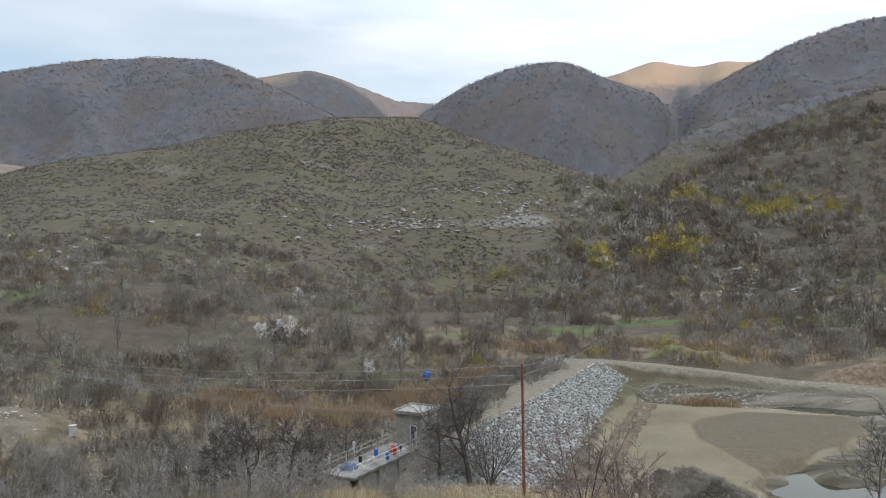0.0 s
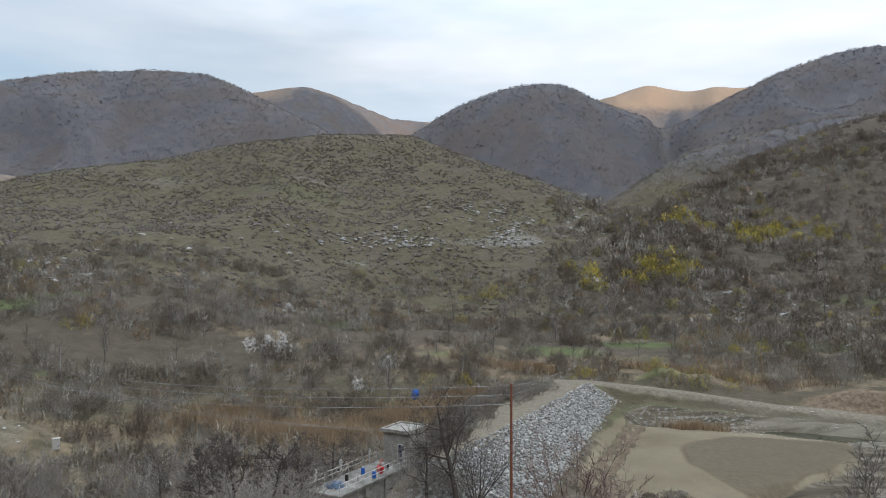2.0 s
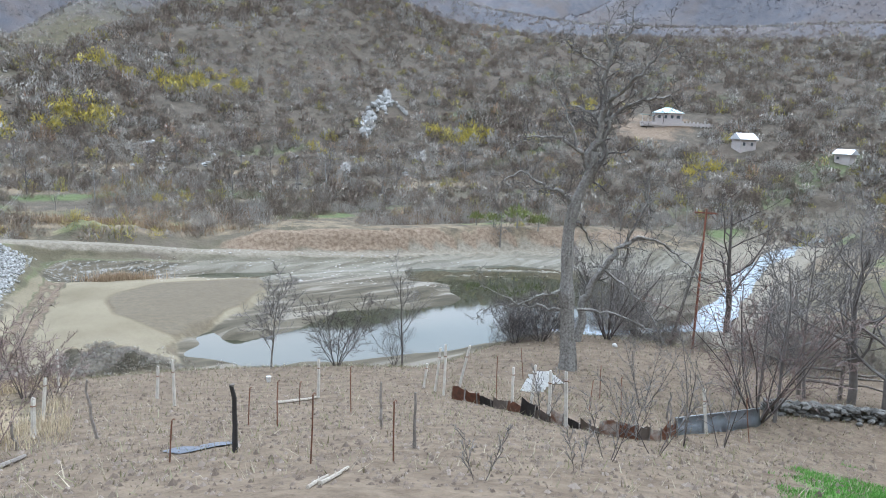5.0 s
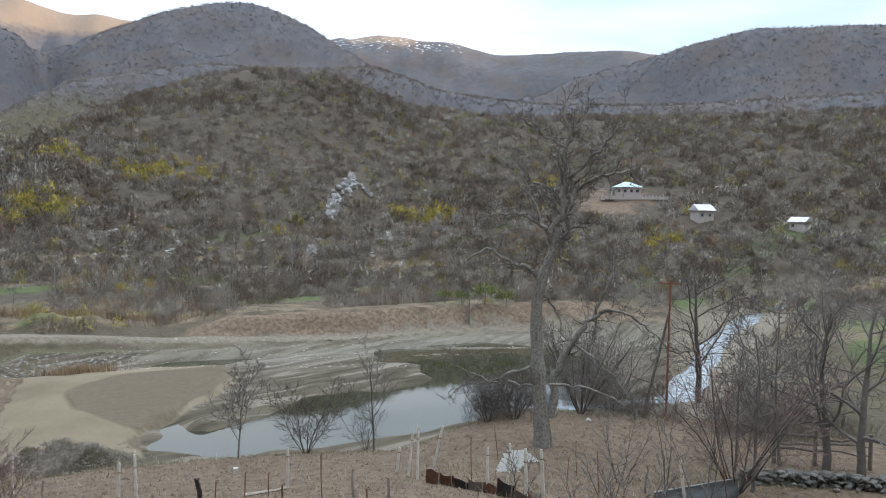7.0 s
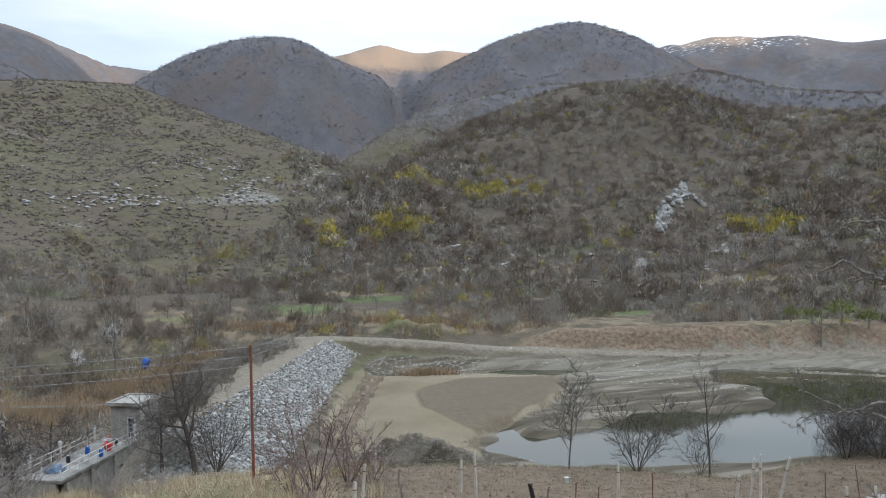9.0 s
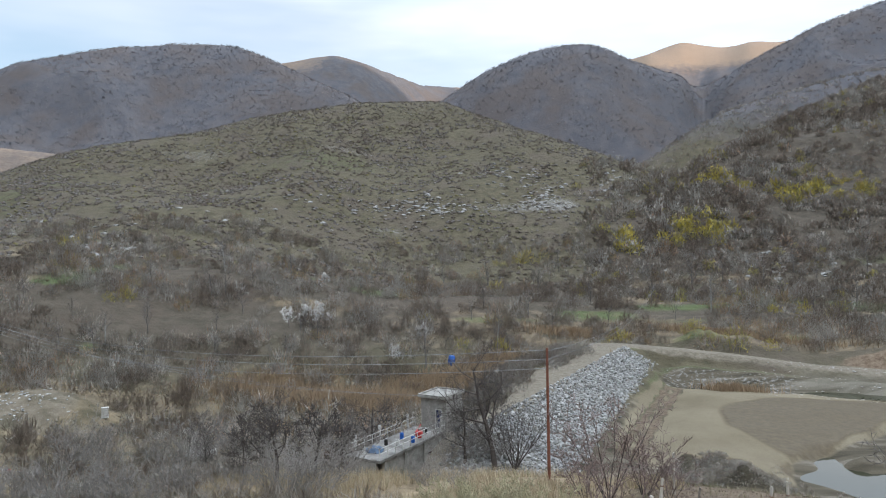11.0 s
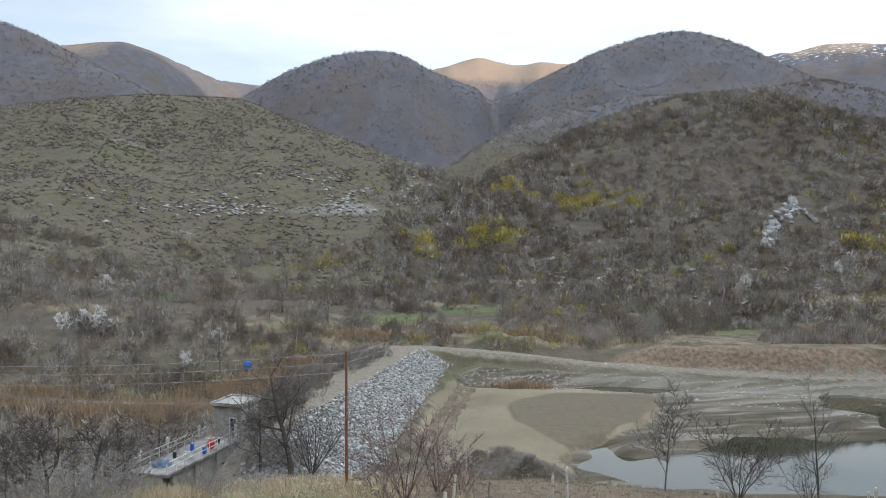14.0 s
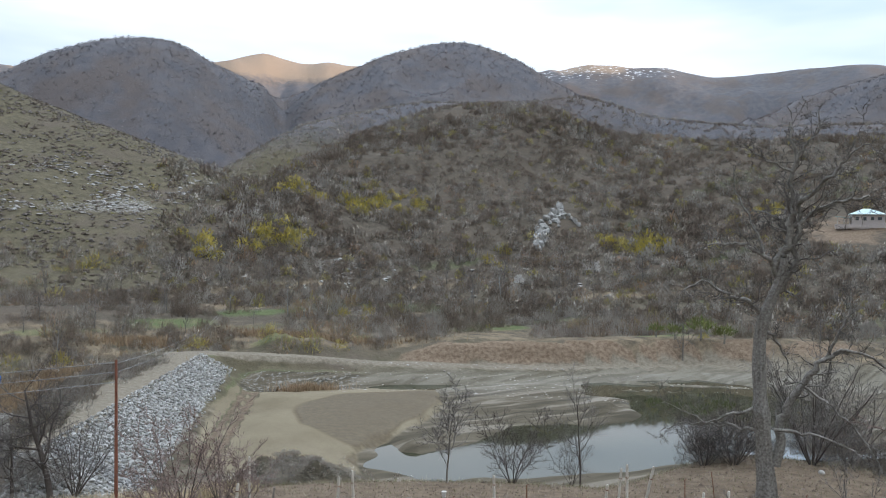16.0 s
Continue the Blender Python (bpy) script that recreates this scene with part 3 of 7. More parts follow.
    silt = silt * (1 - rut)
    straw = np.maximum(straw, 0.44 * smooth(56, 64, d) * smooth(140, 120, d) * smooth(0, -8, az))
    green = smooth(0.12, 0.3, vnoise(x / 22, y / 9, 81)) * smooth(112, 135, d) * smooth(210, 170, d) * 0.9
    green = np.maximum(green, 0.40 * smooth(0.0, 0.3, vnoise(x / 60, y / 40, 82)) * smooth(190, 250, d) * smooth(460, 400, d) * smooth(14, 2, az))
    green = np.maximum(green, 0.55 * smooth(150, 165, d) * smooth(235, 200, d) * smooth(52, 60, az) * smooth(-0.2, 0.2, vnoise(x / 30, y / 14, 83)))
    woods = smooth(9, 21, az + 9 * vnoise(x / 45, y / 45, 86) + 0.035 * (330 - d)) * smooth(185, 235, d)
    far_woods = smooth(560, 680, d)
    green = np.maximum(green, 0.5 * smooth(0.16, 0.36, vnoise(x / 40, y / 13, 84)) * smooth(185, 205, d) * smooth(420, 330, d) * smooth(10, 16, az))
    straw = np.maximum(straw, 0.52 * smooth(0.05, 0.3, vnoise(x / 34, y / 12, 85)) * smooth(105, 125, d) * smooth(250, 215, d))
    woods = np.maximum(woods, 0.75 * smooth(120, 150, d) * smooth(235, 190, d))
    pasture_and_sunlit = 0.6 * smooth(-26, -30, az) * smooth(560, 620, d) * smooth(860, 760, d)
    # far crests: sunlit tops painted on by height and bearing
    pasture_and_sunlit = np.maximum(pasture_and_sunlit, smooth(2000, 2500, d) * smooth(455, 550, z + 60 * vnoise(x / 200, y / 200, 91) - 130 * smooth(-1, -3, az) - 140 * smooth(32, 36, az) + 60 * smooth(36, 38, az) * smooth(43, 41, az)))
    pasture_and_sunlit = np.maximum(pasture_and_sunlit, 0.6 * smooth(48, 50, az) * smooth(58, 55, az) * smooth(448, 455, d) * smooth(474, 466, d))
    pasture_and_sunlit = np.maximum(pasture_and_sunlit, 0.7 * smooth(300, 330, z) * smooth(1200, 1300, d) * smooth(0.0, 0.2, vnoise(x / 120, y / 120, 93)) * smooth(-5, -15, az))
    cut = np.maximum(cut, 0.75 * smooth(1.3, 0.6, np.hypot((az - 56.9) / 2.7, (np.degrees(np.arctan2(z - EYE, d)) - 0.25) / 0.95) + 0.9 * vnoise(x / 5, y / 5, 87)) * smooth(180, 210, d) * smooth(420, 380, d))
    stone = (0.5 - 0.12 * smooth(-6, -12, az)) * smooth(0.10, 0.40, vnoise(x / 30, y / 16, 95)) * smooth(230, 270, d) * smooth(430, 380, d) * smooth(14, 8, az)
    stone = np.maximum(stone, 0.62 * smooth(0.3, -0.8, v - facing_foot(u, length)) * smooth(-0.4, 0.6, v) * smooth(-12, -6, u) * smooth(length + 6, length - 2, u))
    green = np.maximum(green, 0.5 * smooth(-0.6, 0.6, v - facing_foot(u, length)) * smooth(3.4, 2.2, v - facing_foot(u, length)) * smooth(0, 10, u) * smooth(length + 4, length - 4, u))
    shore = smooth(112, 116, d) * smooth(127, 123, d) * smooth(12.5, 14, az) * smooth(25, 22, az)
    green, stone = np.maximum(green, 0.6 * shore), np.maximum(stone, 0.37 * shore)
    snow = smooth(2200, 2600, d) * smooth(470, 540, z) * 0.385 * smooth(20, 23, az) * smooth(48, 45, az)
    turf = smooth(67.0, 70.5, az) * smooth(28, 24, d) * smooth(17.5, 19.5, d) * 0.5
    mound = smooth(1.35, 0.9, ellipse(x, y, 21.5, 66.5, 7.0, 4.5, -20))
    straw = np.maximum(straw, 0.5 * mound)
    soil = np.maximum(soil, smooth(40, 50, az) * smooth(24, 20, d))
    return (soil, straw, silt, gravel), (green, woods, pasture_and_sunlit, stone), (damp, snow, turf, far_woods), (flat, cut, strand, 0 * flat)


def make_ground():
    az = np.concatenate((np.arange(-180, -50, 6.0), np.arange(-50, -44, 1.0), np.arange(-44, 75, 0.34), np.arange(75, 84, 1.0), np.arange(84, 179, 6.0)))
    d = [1.0]
    while d[-1] < 3900:
        d.append(d[-1] * (1.0075 if 58 < d[-1] < 136 else 1.015 if 10 < d[-1] < 700 else 1.026) + 0.02)
    d = np.array(d)
    ds, zs = ring_heights(az)
    dd = np.repeat(d[:, None], len(az), 1)
    z = pchip(ds, zs, dd)
    x, y = dd * np.sin(np.radians(az)), dd * np.cos(np.radians(az))
    z = shape_near(x, y, z)
    nr, na = dd.shape
    co = np.stack((x, y, z), -1).reshape(-1, 3)
    co = np.concatenate((co, [(0.0, 0.0, z[0].mean())]))
    i, j = np.meshgrid(np.arange(nr - 1), np.arange(na), indexing="ij")
    j2 = (j + 1) % na
    quads = np.stack((i * na + j, (i + 1) * na + j, (i + 1) * na + j2, i * na + j2), -1).reshape(-1, 4)[:, ::-1]
    jj = np.arange(na)
    fan = np.stack((np.full(na, nr * na), (jj + 1) % na, jj), -1)
    mesh = bpy.data.meshes.new("ground")
    mesh.from_pydata(co, [], [*quads.tolist(), *fan.tolist()])
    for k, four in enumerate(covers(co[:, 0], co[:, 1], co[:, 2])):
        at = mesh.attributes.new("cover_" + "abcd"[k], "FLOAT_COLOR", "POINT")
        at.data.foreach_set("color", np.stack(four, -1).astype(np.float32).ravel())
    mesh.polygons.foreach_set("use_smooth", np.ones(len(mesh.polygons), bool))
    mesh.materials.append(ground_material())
    return tagged(new("ground", mesh), "valley ground of tilled soil, silt, dry grass and wooded hills", "ground", kind="structure")


ground = make_ground()


def make_water():
    m = bpy.data.materials.new("lake_water")
    m.use_nodes = True
    nt = m.node_tree
    b = nt.nodes["Principled BSDF"]
    b.inputs["Base Color"].default_value = (0.034, 0.036, 0.020, 1)
    b.inputs["Roughness"].default_value, b.inputs["IOR"].default_value = 0.03, 1.5
    b.inputs["Specular IOR Level"].default_value = 0.6
    tc, t, bp = (nt.nodes.new(k) for k in ("ShaderNodeTexCoord", "ShaderNodeTexNoise", "ShaderNodeBump"))
    t.inputs["Scale"].default_value, t.inputs["Detail"].default_value = 1.4, 3.0
    bp.inputs["Strength"].default_value, bp.inputs["Distance"].default_value = 0.05, 0.03
    nt.links.new(tc.outputs["Object"], t.inputs["Vector"])
    nt.links.new(t.outputs["Fac"], bp.inputs["Height"])
    nt.links.new(bp.outputs[0], b.inputs["Normal"])
    xs, ys = np.linspace(22, 215, 60), np.linspace(36, 125, 40)
    gx, gy = np.meshgrid(xs, ys)
    co = np.stack((gx, gy, 0 * gx), -1).reshape(-1, 3)
    faces = [(r * 60 + c, r * 60 + c + 1, r * 60 + c + 61, r * 60 + c + 60) for r in range(39) for c in range(59)]
    keep = [f for f in faces if co[f[0], 1] < 125 and np.hypot(*co[f[0], :2]) > 60]
    mesh = bpy.data.meshes.new("water")
    mesh.from_pydata(co, [], keep)
    mesh.materials.append(m)
    return tagged(new("water", mesh), "shallow greenish water left in the drained reservoir", "water", kind="structure")


make_water()



def make_river():
    """The stream's rapids: a ragged strip of broken water that runs down its gravel bed."""
    m = bpy.data.materials.new("river_rapids")
    m.use_nodes = True
    nt = m.node_tree
    b = nt.nodes["Principled BSDF"]
    tc, t, r, bp = (nt.nodes.new(k) for k in ("ShaderNodeTexCoord", "ShaderNodeTexNoise", "ShaderNodeValToRGB", "ShaderNodeBump"))
    t.inputs["Scale"].default_value, t.inputs["Detail"].default_value = 0.9, 6.0
    r.color_ramp.elements[0].position, r.color_ramp.elements[0].color = 0.35, (0.16, 0.19, 0.20, 1)
    r.color_ramp.elements[1].position, r.color_ramp.elements[1].color = 0.6, (0.36, 0.39, 0.41, 1)
    nt.links.new(tc.outputs["Object"], t.inputs["Vector"])
    nt.links.new(t.outputs["Fac"], r.inputs[0])
    nt.links.new(r.outputs[0], b.inputs["Base Color"])
    b.inputs["Roughness"].default_value = 0.25
    bp.inputs["Distance"].default_value = 0.15
    nt.links.new(t.outputs["Fac"], bp.inputs["Height"])
    nt.links.new(bp.outputs[0], b.inputs["Normal"])
    co, n = [], 12
    pts = [Vector((*p, 0)) for p in RIVER]
    for k, (p, q) in enumerate(zip(pts, pts[1:])):
        for i in range(n):
            c = p.lerp(q, i / n)
            side = (q - p).normalized().cross(Vector((0, 0, 1)))
            wob = float(vnoise(np.array([c.x / 9]), np.array([c.y / 9]), 18)[0])
            c = c + side * 1.6 * wob
            wide = 1.5 + 0.9 * float(vnoise(np.array([c.x / 5]), np.array([c.y / 5]), 19)[0]) + 0.012 * c.x
            for s in (-wide, -wide / 2, 0, wide / 2, wide):
                e = c + side * s
                co.append((e.x, e.y, 0.0))
    rows = len(co) // 5
    z = np.array(height(np.array([c[0] for c in co]), np.array([c[1] for c in co]))).reshape(rows, 5)
    level = np.maximum(z.min(1) + 0.45, 0.12)
    mesh = bpy.data.meshes.new("river")
    mesh.from_pydata([(c[0], c[1], float(level[i // 5])) for i, c in enumerate(co)], [], [(r_ * 5 + c, r_ * 5 + c + 1, r_ * 5 + c + 6, r_ * 5 + c + 5) for r_ in range(rows - 1) for c in range(4)])
    mesh.materials.append(m)
    return tagged(new("river", mesh), "shallow stream with white rapids on a gravel bed", "water", kind="structure")


make_river()
# ---------------------------------------------------------------- plants that nobody could count: scrub, woods, reeds
def tuft_templates(rng, count, slivers, lift, width, length, flat=1.0):
    """Leafless bushes of unit size: thin blades that fill a dome and point outwards."""
    out = []
    for _ in range(count):
        az, up = rng.uniform(0, 2 * math.pi, slivers), rng.uniform(-0.1, 1, slivers)
        rad = rng.uniform(0.25, 1.0, slivers) ** 0.6
        flatr = np.sqrt(np.clip(1 - up * up, 0, 1))
        lobe = 1 + 0.25 * np.sin(az * rng.integers(2, 5) + rng.uniform(0, 6))
        mid = np.stack((rad * flatr * np.cos(az) * lobe, rad * flatr * np.sin(az) * lobe, (lift + (1 - lift) * 0.5 + rad * up * (1 - lift) * 0.5) * flat), -1)
        way = mid - np.array((0, 0, lift * 0.4)) + rng.normal(0, 0.6, (slivers, 3))
        way[:, 2] = np.abs(way[:, 2]) + 0.15
        way /= np.linalg.norm(way, axis=1)[:, None]
        side = np.cross(way, rng.normal(0, 1, (slivers, 3)))
        side /= np.linalg.norm(side, axis=1)[:, None]
        ln, wd = length * rng.uniform(0.6, 1.3, slivers)[:, None], width * rng.uniform(0.6, 1.4, slivers)[:, None]
        tri = np.stack((mid - way * ln * 0.5 - side * wd * 0.5, mid - way * ln * 0.4 + side * wd * 0.5, mid + way * ln * 0.5), 1)
        out.append(tri)
    return np.array(out)


def mound_templates(rng, count, sides, rings):
    """Rounded bushes of unit size: closed uneven mounds of three or four humps."""
    out = []
    for _ in range(count):
        ph = rng.uniform(0, 6, 4)

        def at(a, up):
            r = math.sqrt(max(1 - up * up, 0)) * (0.82 + 0.20 * math.sin(2 * a + ph[0]) + 0.14 * math.sin(3 * a + ph[1] + 2 * up)) * (0.9 if up < 0.05 else 1.0)
            return np.array((r * math.cos(a), r * math.sin(a), up * (0.86 + 0.16 * math.sin(a + ph[2]) + 0.12 * math.sin(3 * a + ph[3])))) * rng.uniform(0.88, 1.12)

        levels = [[at(2 * math.pi * (k + 0.5 * j) / sides, u) for k in range(sides)] for j, u in enumerate(rings)]
        top = at(0.3, 0.97) * np.array((0.3, 0.3, 1))
        tri = []
        for lo, hi in zip(levels, levels[1:]):
            for k in range(sides):
                tri += [(lo[k], lo[(k + 1) % sides], hi[k]), (lo[(k + 1) % sides], hi[(k + 1) % sides], hi[k])]
        tri += [(levels[-1][k], levels[-1][(k + 1) % sides], top) for k in range(sides)]
        out.append(np.array(tri))
    return np.array(out)


def crown_templates(rng, count, slivers, width, length, low=0.0):
    """Rounded leafless bushes of unit size: twigs that fill a dome, most of them near its skin, and point up and outwards."""
    out = []
    for _ in range(count):
        az, up = rng.uniform(0, 2 * math.pi, slivers), rng.uniform(low, 1, slivers)
        lobe = 1 + 0.2 * np.sin(az * rng.integers(2, 5) + rng.uniform(0, 6)) + 0.15 * np.sin(az * 5 + up * 4 + rng.uniform(0, 6))
        r = np.sqrt(np.clip(1 - up * up, 0, 1)) * lobe
        mid = np.stack((r * np.cos(az), r * np.sin(az), up * (0.85 + 0.15 * lobe)), -1) * (rng.uniform(0.12, 1.0, slivers) ** 0.4)[:, None]
        way = mid * 0.7 + np.array((0, 0, 0.45)) + rng.normal(0, 0.48, (slivers, 3))
        way /= np.linalg.norm(way, axis=1)[:, None]
        side = np.cross(way, rng.normal(0, 1, (slivers, 3)))
        side /= np.linalg.norm(side, axis=1)[:, None]
        ln, wd = length * rng.uniform(0.5, 1.4, slivers)[:, None], width * rng.uniform(0.5, 1.5, slivers)[:, None]
        out.append(np.stack((mid - way * ln * 0.5 - side * wd * 0.5, mid - way * ln * 0.3 + side * wd * 0.5, mid + way * ln * 0.5), 1))
    return np.array(out)


def clump_templates(rng, count, sides, rings, slivers, width, length, low=0.0):
    """Bushes with a close heart and loose twigs that stand out of it."""
    return np.concatenate((mound_templates(rng, count, sides, rings) * np.array((0.82, 0.82, 0.66)), crown_templates(rng, count, slivers, width, length, low)), 1)


def stuff(name, tris, tint, material, label, category, crown=None):
    """One mesh from triangles (n, 3, 3) with a tint for each, and for airy plants the way that the crown's skin faces."""
    mesh = bpy.data.meshes.new(name)
    n = len(tris)
    mesh.vertices.add(n * 3)
    mesh.vertices.foreach_set("co", tris.astype(np.float32).ravel())
    mesh.loops.add(n * 3)
    mesh.loops.foreach_set("vertex_index", np.arange(n * 3, dtype=np.int32))
    mesh.polygons.add(n)
    mesh.polygons.foreach_set("loop_start", np.arange(0, n * 3, 3, dtype=np.int32))
    mesh.update(calc_edges=True)
    at = mesh.attributes.new("tint", "FLOAT", "POINT")
    at.data.foreach_set("value", np.repeat(tint, 3).astype(np.float32))
    if crown is not None:
        at = mesh.attributes.new("crown", "FLOAT_VECTOR", "POINT")
        at.data.foreach_set("vector", crown.astype(np.float32).ravel())
    mesh.materials.append(material)
    return tagged(new(name, mesh), label, category, kind="stuff")


def thicket(name, rng, templates, x, y, size, tall, tint, material, label, category, mottle=0.08, lift=0.3):
    """Bushes of airy twigs over the ground."""
    tri, tints = plant(rng, templates, x, y, size, tall, tint)
    n = templates.shape[1]
    corners = tri.reshape(-1, 3)
    foot = np.stack((x, y, height(x, y) + 0.15 * tall), -1)
    way = (corners - np.repeat(foot, n * 3, 0)) / np.repeat(np.stack((size, size, tall), -1), n * 3, 0) + np.array((0, 0, lift)) + rng.normal(0, 0.22, corners.shape)
    way /= np.linalg.norm(way, axis=1)[:, None] + 1e-6
    return stuff(name, tri, np.clip(tints + rng.normal(0, mottle, len(tints)), 0, 1), material, label, category, way)


def spread(rng, n, az0, az1, d0, d1, power=1.0):
    """Places over a sector of the valley."""
    az = rng.uniform(az0, az1, n)
    d = d0 + (d1 - d0) * rng.uniform(0, 1, n) ** power
    return d * np.sin(np.radians(az)), d * np.cos(np.radians(az)), d, az


def plant(rng, templates, x, y, size, tall, tint, sink=0.05):
    z = height(x, y)
    k = rng.integers(0, len(templates), len(x))
    a = rng.uniform(0, 2 * math.pi, len(x))
    t = templates[k]
    c, s = np.cos(a)[:, None, None], np.sin(a)[:, None, None]
    X, Y = t[..., 0] * c - t[..., 1] * s, t[..., 0] * s + t[..., 1] * c
    tri = np.stack((X * size[:, None, None] + x[:, None, None], Y * size[:, None, None] + y[:, None, None],
                    (t[..., 2] - sink) * tall[:, None, None] + z[:, None, None]), -1)
    return tri.reshape(-1, 3, 3), np.repeat(tint, templates.shape[1])


rng = np.random.default_rng(11)
bare = island_mat("bare_scrub", [(0.19, 0.155, 0.125), (0.27, 0.23, 0.19), (0.36, 0.325, 0.29), (0.31, 0.22, 0.155), (0.30, 0.275, 0.13)], airy=0.38)
wood_mat = island_mat("bare_woods", [(0.25, 0.193, 0.148), (0.48, 0.41, 0.335), (0.585, 0.535, 0.465), (0.66, 0.62, 0.555), (0.52, 0.33, 0.21), (0.47, 0.44, 0.22), (0.80, 0.64, 0.13)], airy=0.38)
# bluish greys hold a mild haze tint for the far slopes
far_mat = island_mat("hazed_distant_woods", [(0.22, 0.215, 0.232), (0.33, 0.315, 0.325), (0.335, 0.265, 0.235), (0.28, 0.265, 0.265)], dark=0.6, airy=0.3, grain=0.8)
reed_mat = island_mat("dead_reeds", [(0.30, 0.215, 0.135), (0.39, 0.30, 0.195), (0.25, 0.175, 0.115)])

bush_mat = island_mat("bare_bushes", [(0.118, 0.094, 0.074), (0.158, 0.138, 0.119), (0.200, 0.185, 0.171), (0.170, 0.116, 0.080), (0.200, 0.166, 0.118), (0.165, 0.156, 0.076), (0.300, 0.245, 0.075)], dark=0.6, airy=0.06, grain=2.6)
low_tufts = clump_templates(rng, 12, 6, (0.0, 0.6), 6, 0.16, 0.7)
bush_tufts = crown_templates(rng, 14, 150, 0.045, 0.42)
far_tufts = crown_templates(rng, 12, 10, 0.34, 0.75)
woods_tufts = crown_templates(rng, 16, 84, 0.115, 0.40)


# low thorny scrub on the grassy hill
x, y, d, az = spread(rng, 36000, -46, 19, 195, 470, 0.8)
keep = (0.55 * vnoise(x / 30, y / 16, 101) + vnoise(x / 7, y / 4.5, 102) + rng.uniform(-0.25, 0.25, len(x)) > -0.14) & (d < along(NEAR_CREST, az, 2) + 12)
keep &= az + 9 * vnoise(x / 45, y / 45, 86) + 0.035 * (330 - d) < 15 + rng.uniform(-3, 4, len(x))
x, y, d = x[keep], y[keep], d[keep]
size = rng.uniform(0.4, 1.15, len(x)) * (0.8 + 0.5 * (vnoise(x / 40, y / 40, 103) + 0.5))
tint = np.clip(0.16 + 0.30 * vnoise(x / 18, y / 12, 104) + rng.normal(0, 0.10, len(x)), 0, 0.6)
tint = np.where(rng.uniform(0, 1, len(x)) > 0.94, rng.uniform(0.72, 0.86, len(x)), tint)
thicket("hill_scrub", rng, low_tufts, x, y, size, size * rng.uniform(0.7, 1.15, len(x)), tint, bush_mat, "low leafless thorn scrub over a grassy hillside", "scrub", mottle=0.05, lift=0.55)

# leafless woods on the slope across the reservoir
x, y, d, az = spread(rng, 12800, 6, 78, 185, 500, 0.75)
sight = np.degrees(np.arctan2(height(x, y) - EYE, d))
keep = (vnoise(x / 34, y / 20, 111) + 0.6 * vnoise(x / 9, y / 6, 112) + 0.50 > 0) & (d < along(NEAR_CREST, az, 2) + 15) & ~((np.abs(az - 37.4) < 1.6) & (np.abs(sight - 0.9) < 0.9)) \
    & ~((np.abs(az - 57.8) < 2.6) & (np.abs(sight - 0.2) < 1.25)) & ~((np.abs(az - 63.2) < 1.0) & (np.abs(sight + 0.9) < 0.8)) & ~((np.abs(az - 69.6) < 0.8) & (np.abs(sight + 1.4) < 0.6))
keep &= az + 9 * vnoise(x / 45, y / 45, 86) + 0.035 * (330 - d) > 13 + rng.uniform(-3, 4, len(x))
x, y, d = x[keep], y[keep], d[keep]
size = rng.uniform(0.9, 2.7, len(x)) * (0.75 + 0.7 * (vnoise(x / 50, y / 50, 113) + 0.5))
tint = np.clip(0.22 + 0.45 * vnoise(x / 22, y / 16, 114) + rng.normal(0, 0.17, len(x)), 0, 0.70)
tint = np.where(rng.uniform(0, 1, len(x)) < 0.22, rng.uniform(0, 0.06, len(x)), tint)
tint = np.where(rng.uniform(0, 1, len(x)) > 0.94, 0.85, tint)
for spot in ground_many([25.8, 24.9, 11.2, 16.6, 22.6, 18.3, 42.0, 43.5, 15.2, 52.0, 60.5, 33.0], [2.2, 1.8, -1.4, -0.7, 1.6, 2.7, -1.2, -1.0, -1.0, 1.6, -2.6, -2.2], 150, 420):
    tint = np.where((np.hypot((x - spot[0]) / 8.5, (y - spot[1]) / 9) + rng.uniform(-0.3, 0.4, len(x)) < 1) & (rng.uniform(0, 1, len(x)) > 0.3), rng.uniform(0.9, 1.0, len(x)), tint)
thicket("slope_woods", rng, woods_tufts, x, y, size, size * rng.uniform(1.0, 1.7, len(x)), tint, wood_mat, "leafless grey brown woods with a few yellow shrubs", "woods", mottle=0.06, lift=0.5)

# hedges, thickets and orchards on the valley floor
x, y, d, az = spread(rng, 7600, -46, 74, 74, 250, 0.85)
u, v, length = dam_frame(x, y)
wash = (ellipse(x, y, -17, 82, 17, 9, 10) > 1) & (ellipse(x, y, -92, 114, 17, 8, -35) > 1) & (ellipse(x, y, -60, 97, 10, 8, -20) > 1) & ((az < -3) | (d > 112)) & ((az > -33) | (d > 118))
clear = wash & (river_distance(x, y) > 14) & ((az < 4) | (d > shore_road(az)[0] + 6)) & ~((v > -10) & (u < length + 14) & (v < 20) & (d < 134))
clear &= (ellipse(x, y, -17, 112, 15, 6.5, 5) > 1) & (ellipse(x, y, -6, 124, 10, 3.5, 20) > 1)
keep = clear & (vnoise(x / 20, y / 8, 121) + 0.45 * vnoise(x / 6, y / 5, 122) + 0.10 * smooth(10, -15, az) + 0.16 * smooth(-5, -15, az) * smooth(140, 125, d) > -0.06)
x, y, d, az = x[keep], y[keep], d[keep], az[keep]
size = rng.uniform(0.7, 1.0, len(x)) * rng.uniform(1.0, 2.8, len(x))
tint = np.clip(0.30 + 0.8 * vnoise(x / 13, y / 8, 123) + rng.normal(0, 0.17, len(x)), 0, 0.72)
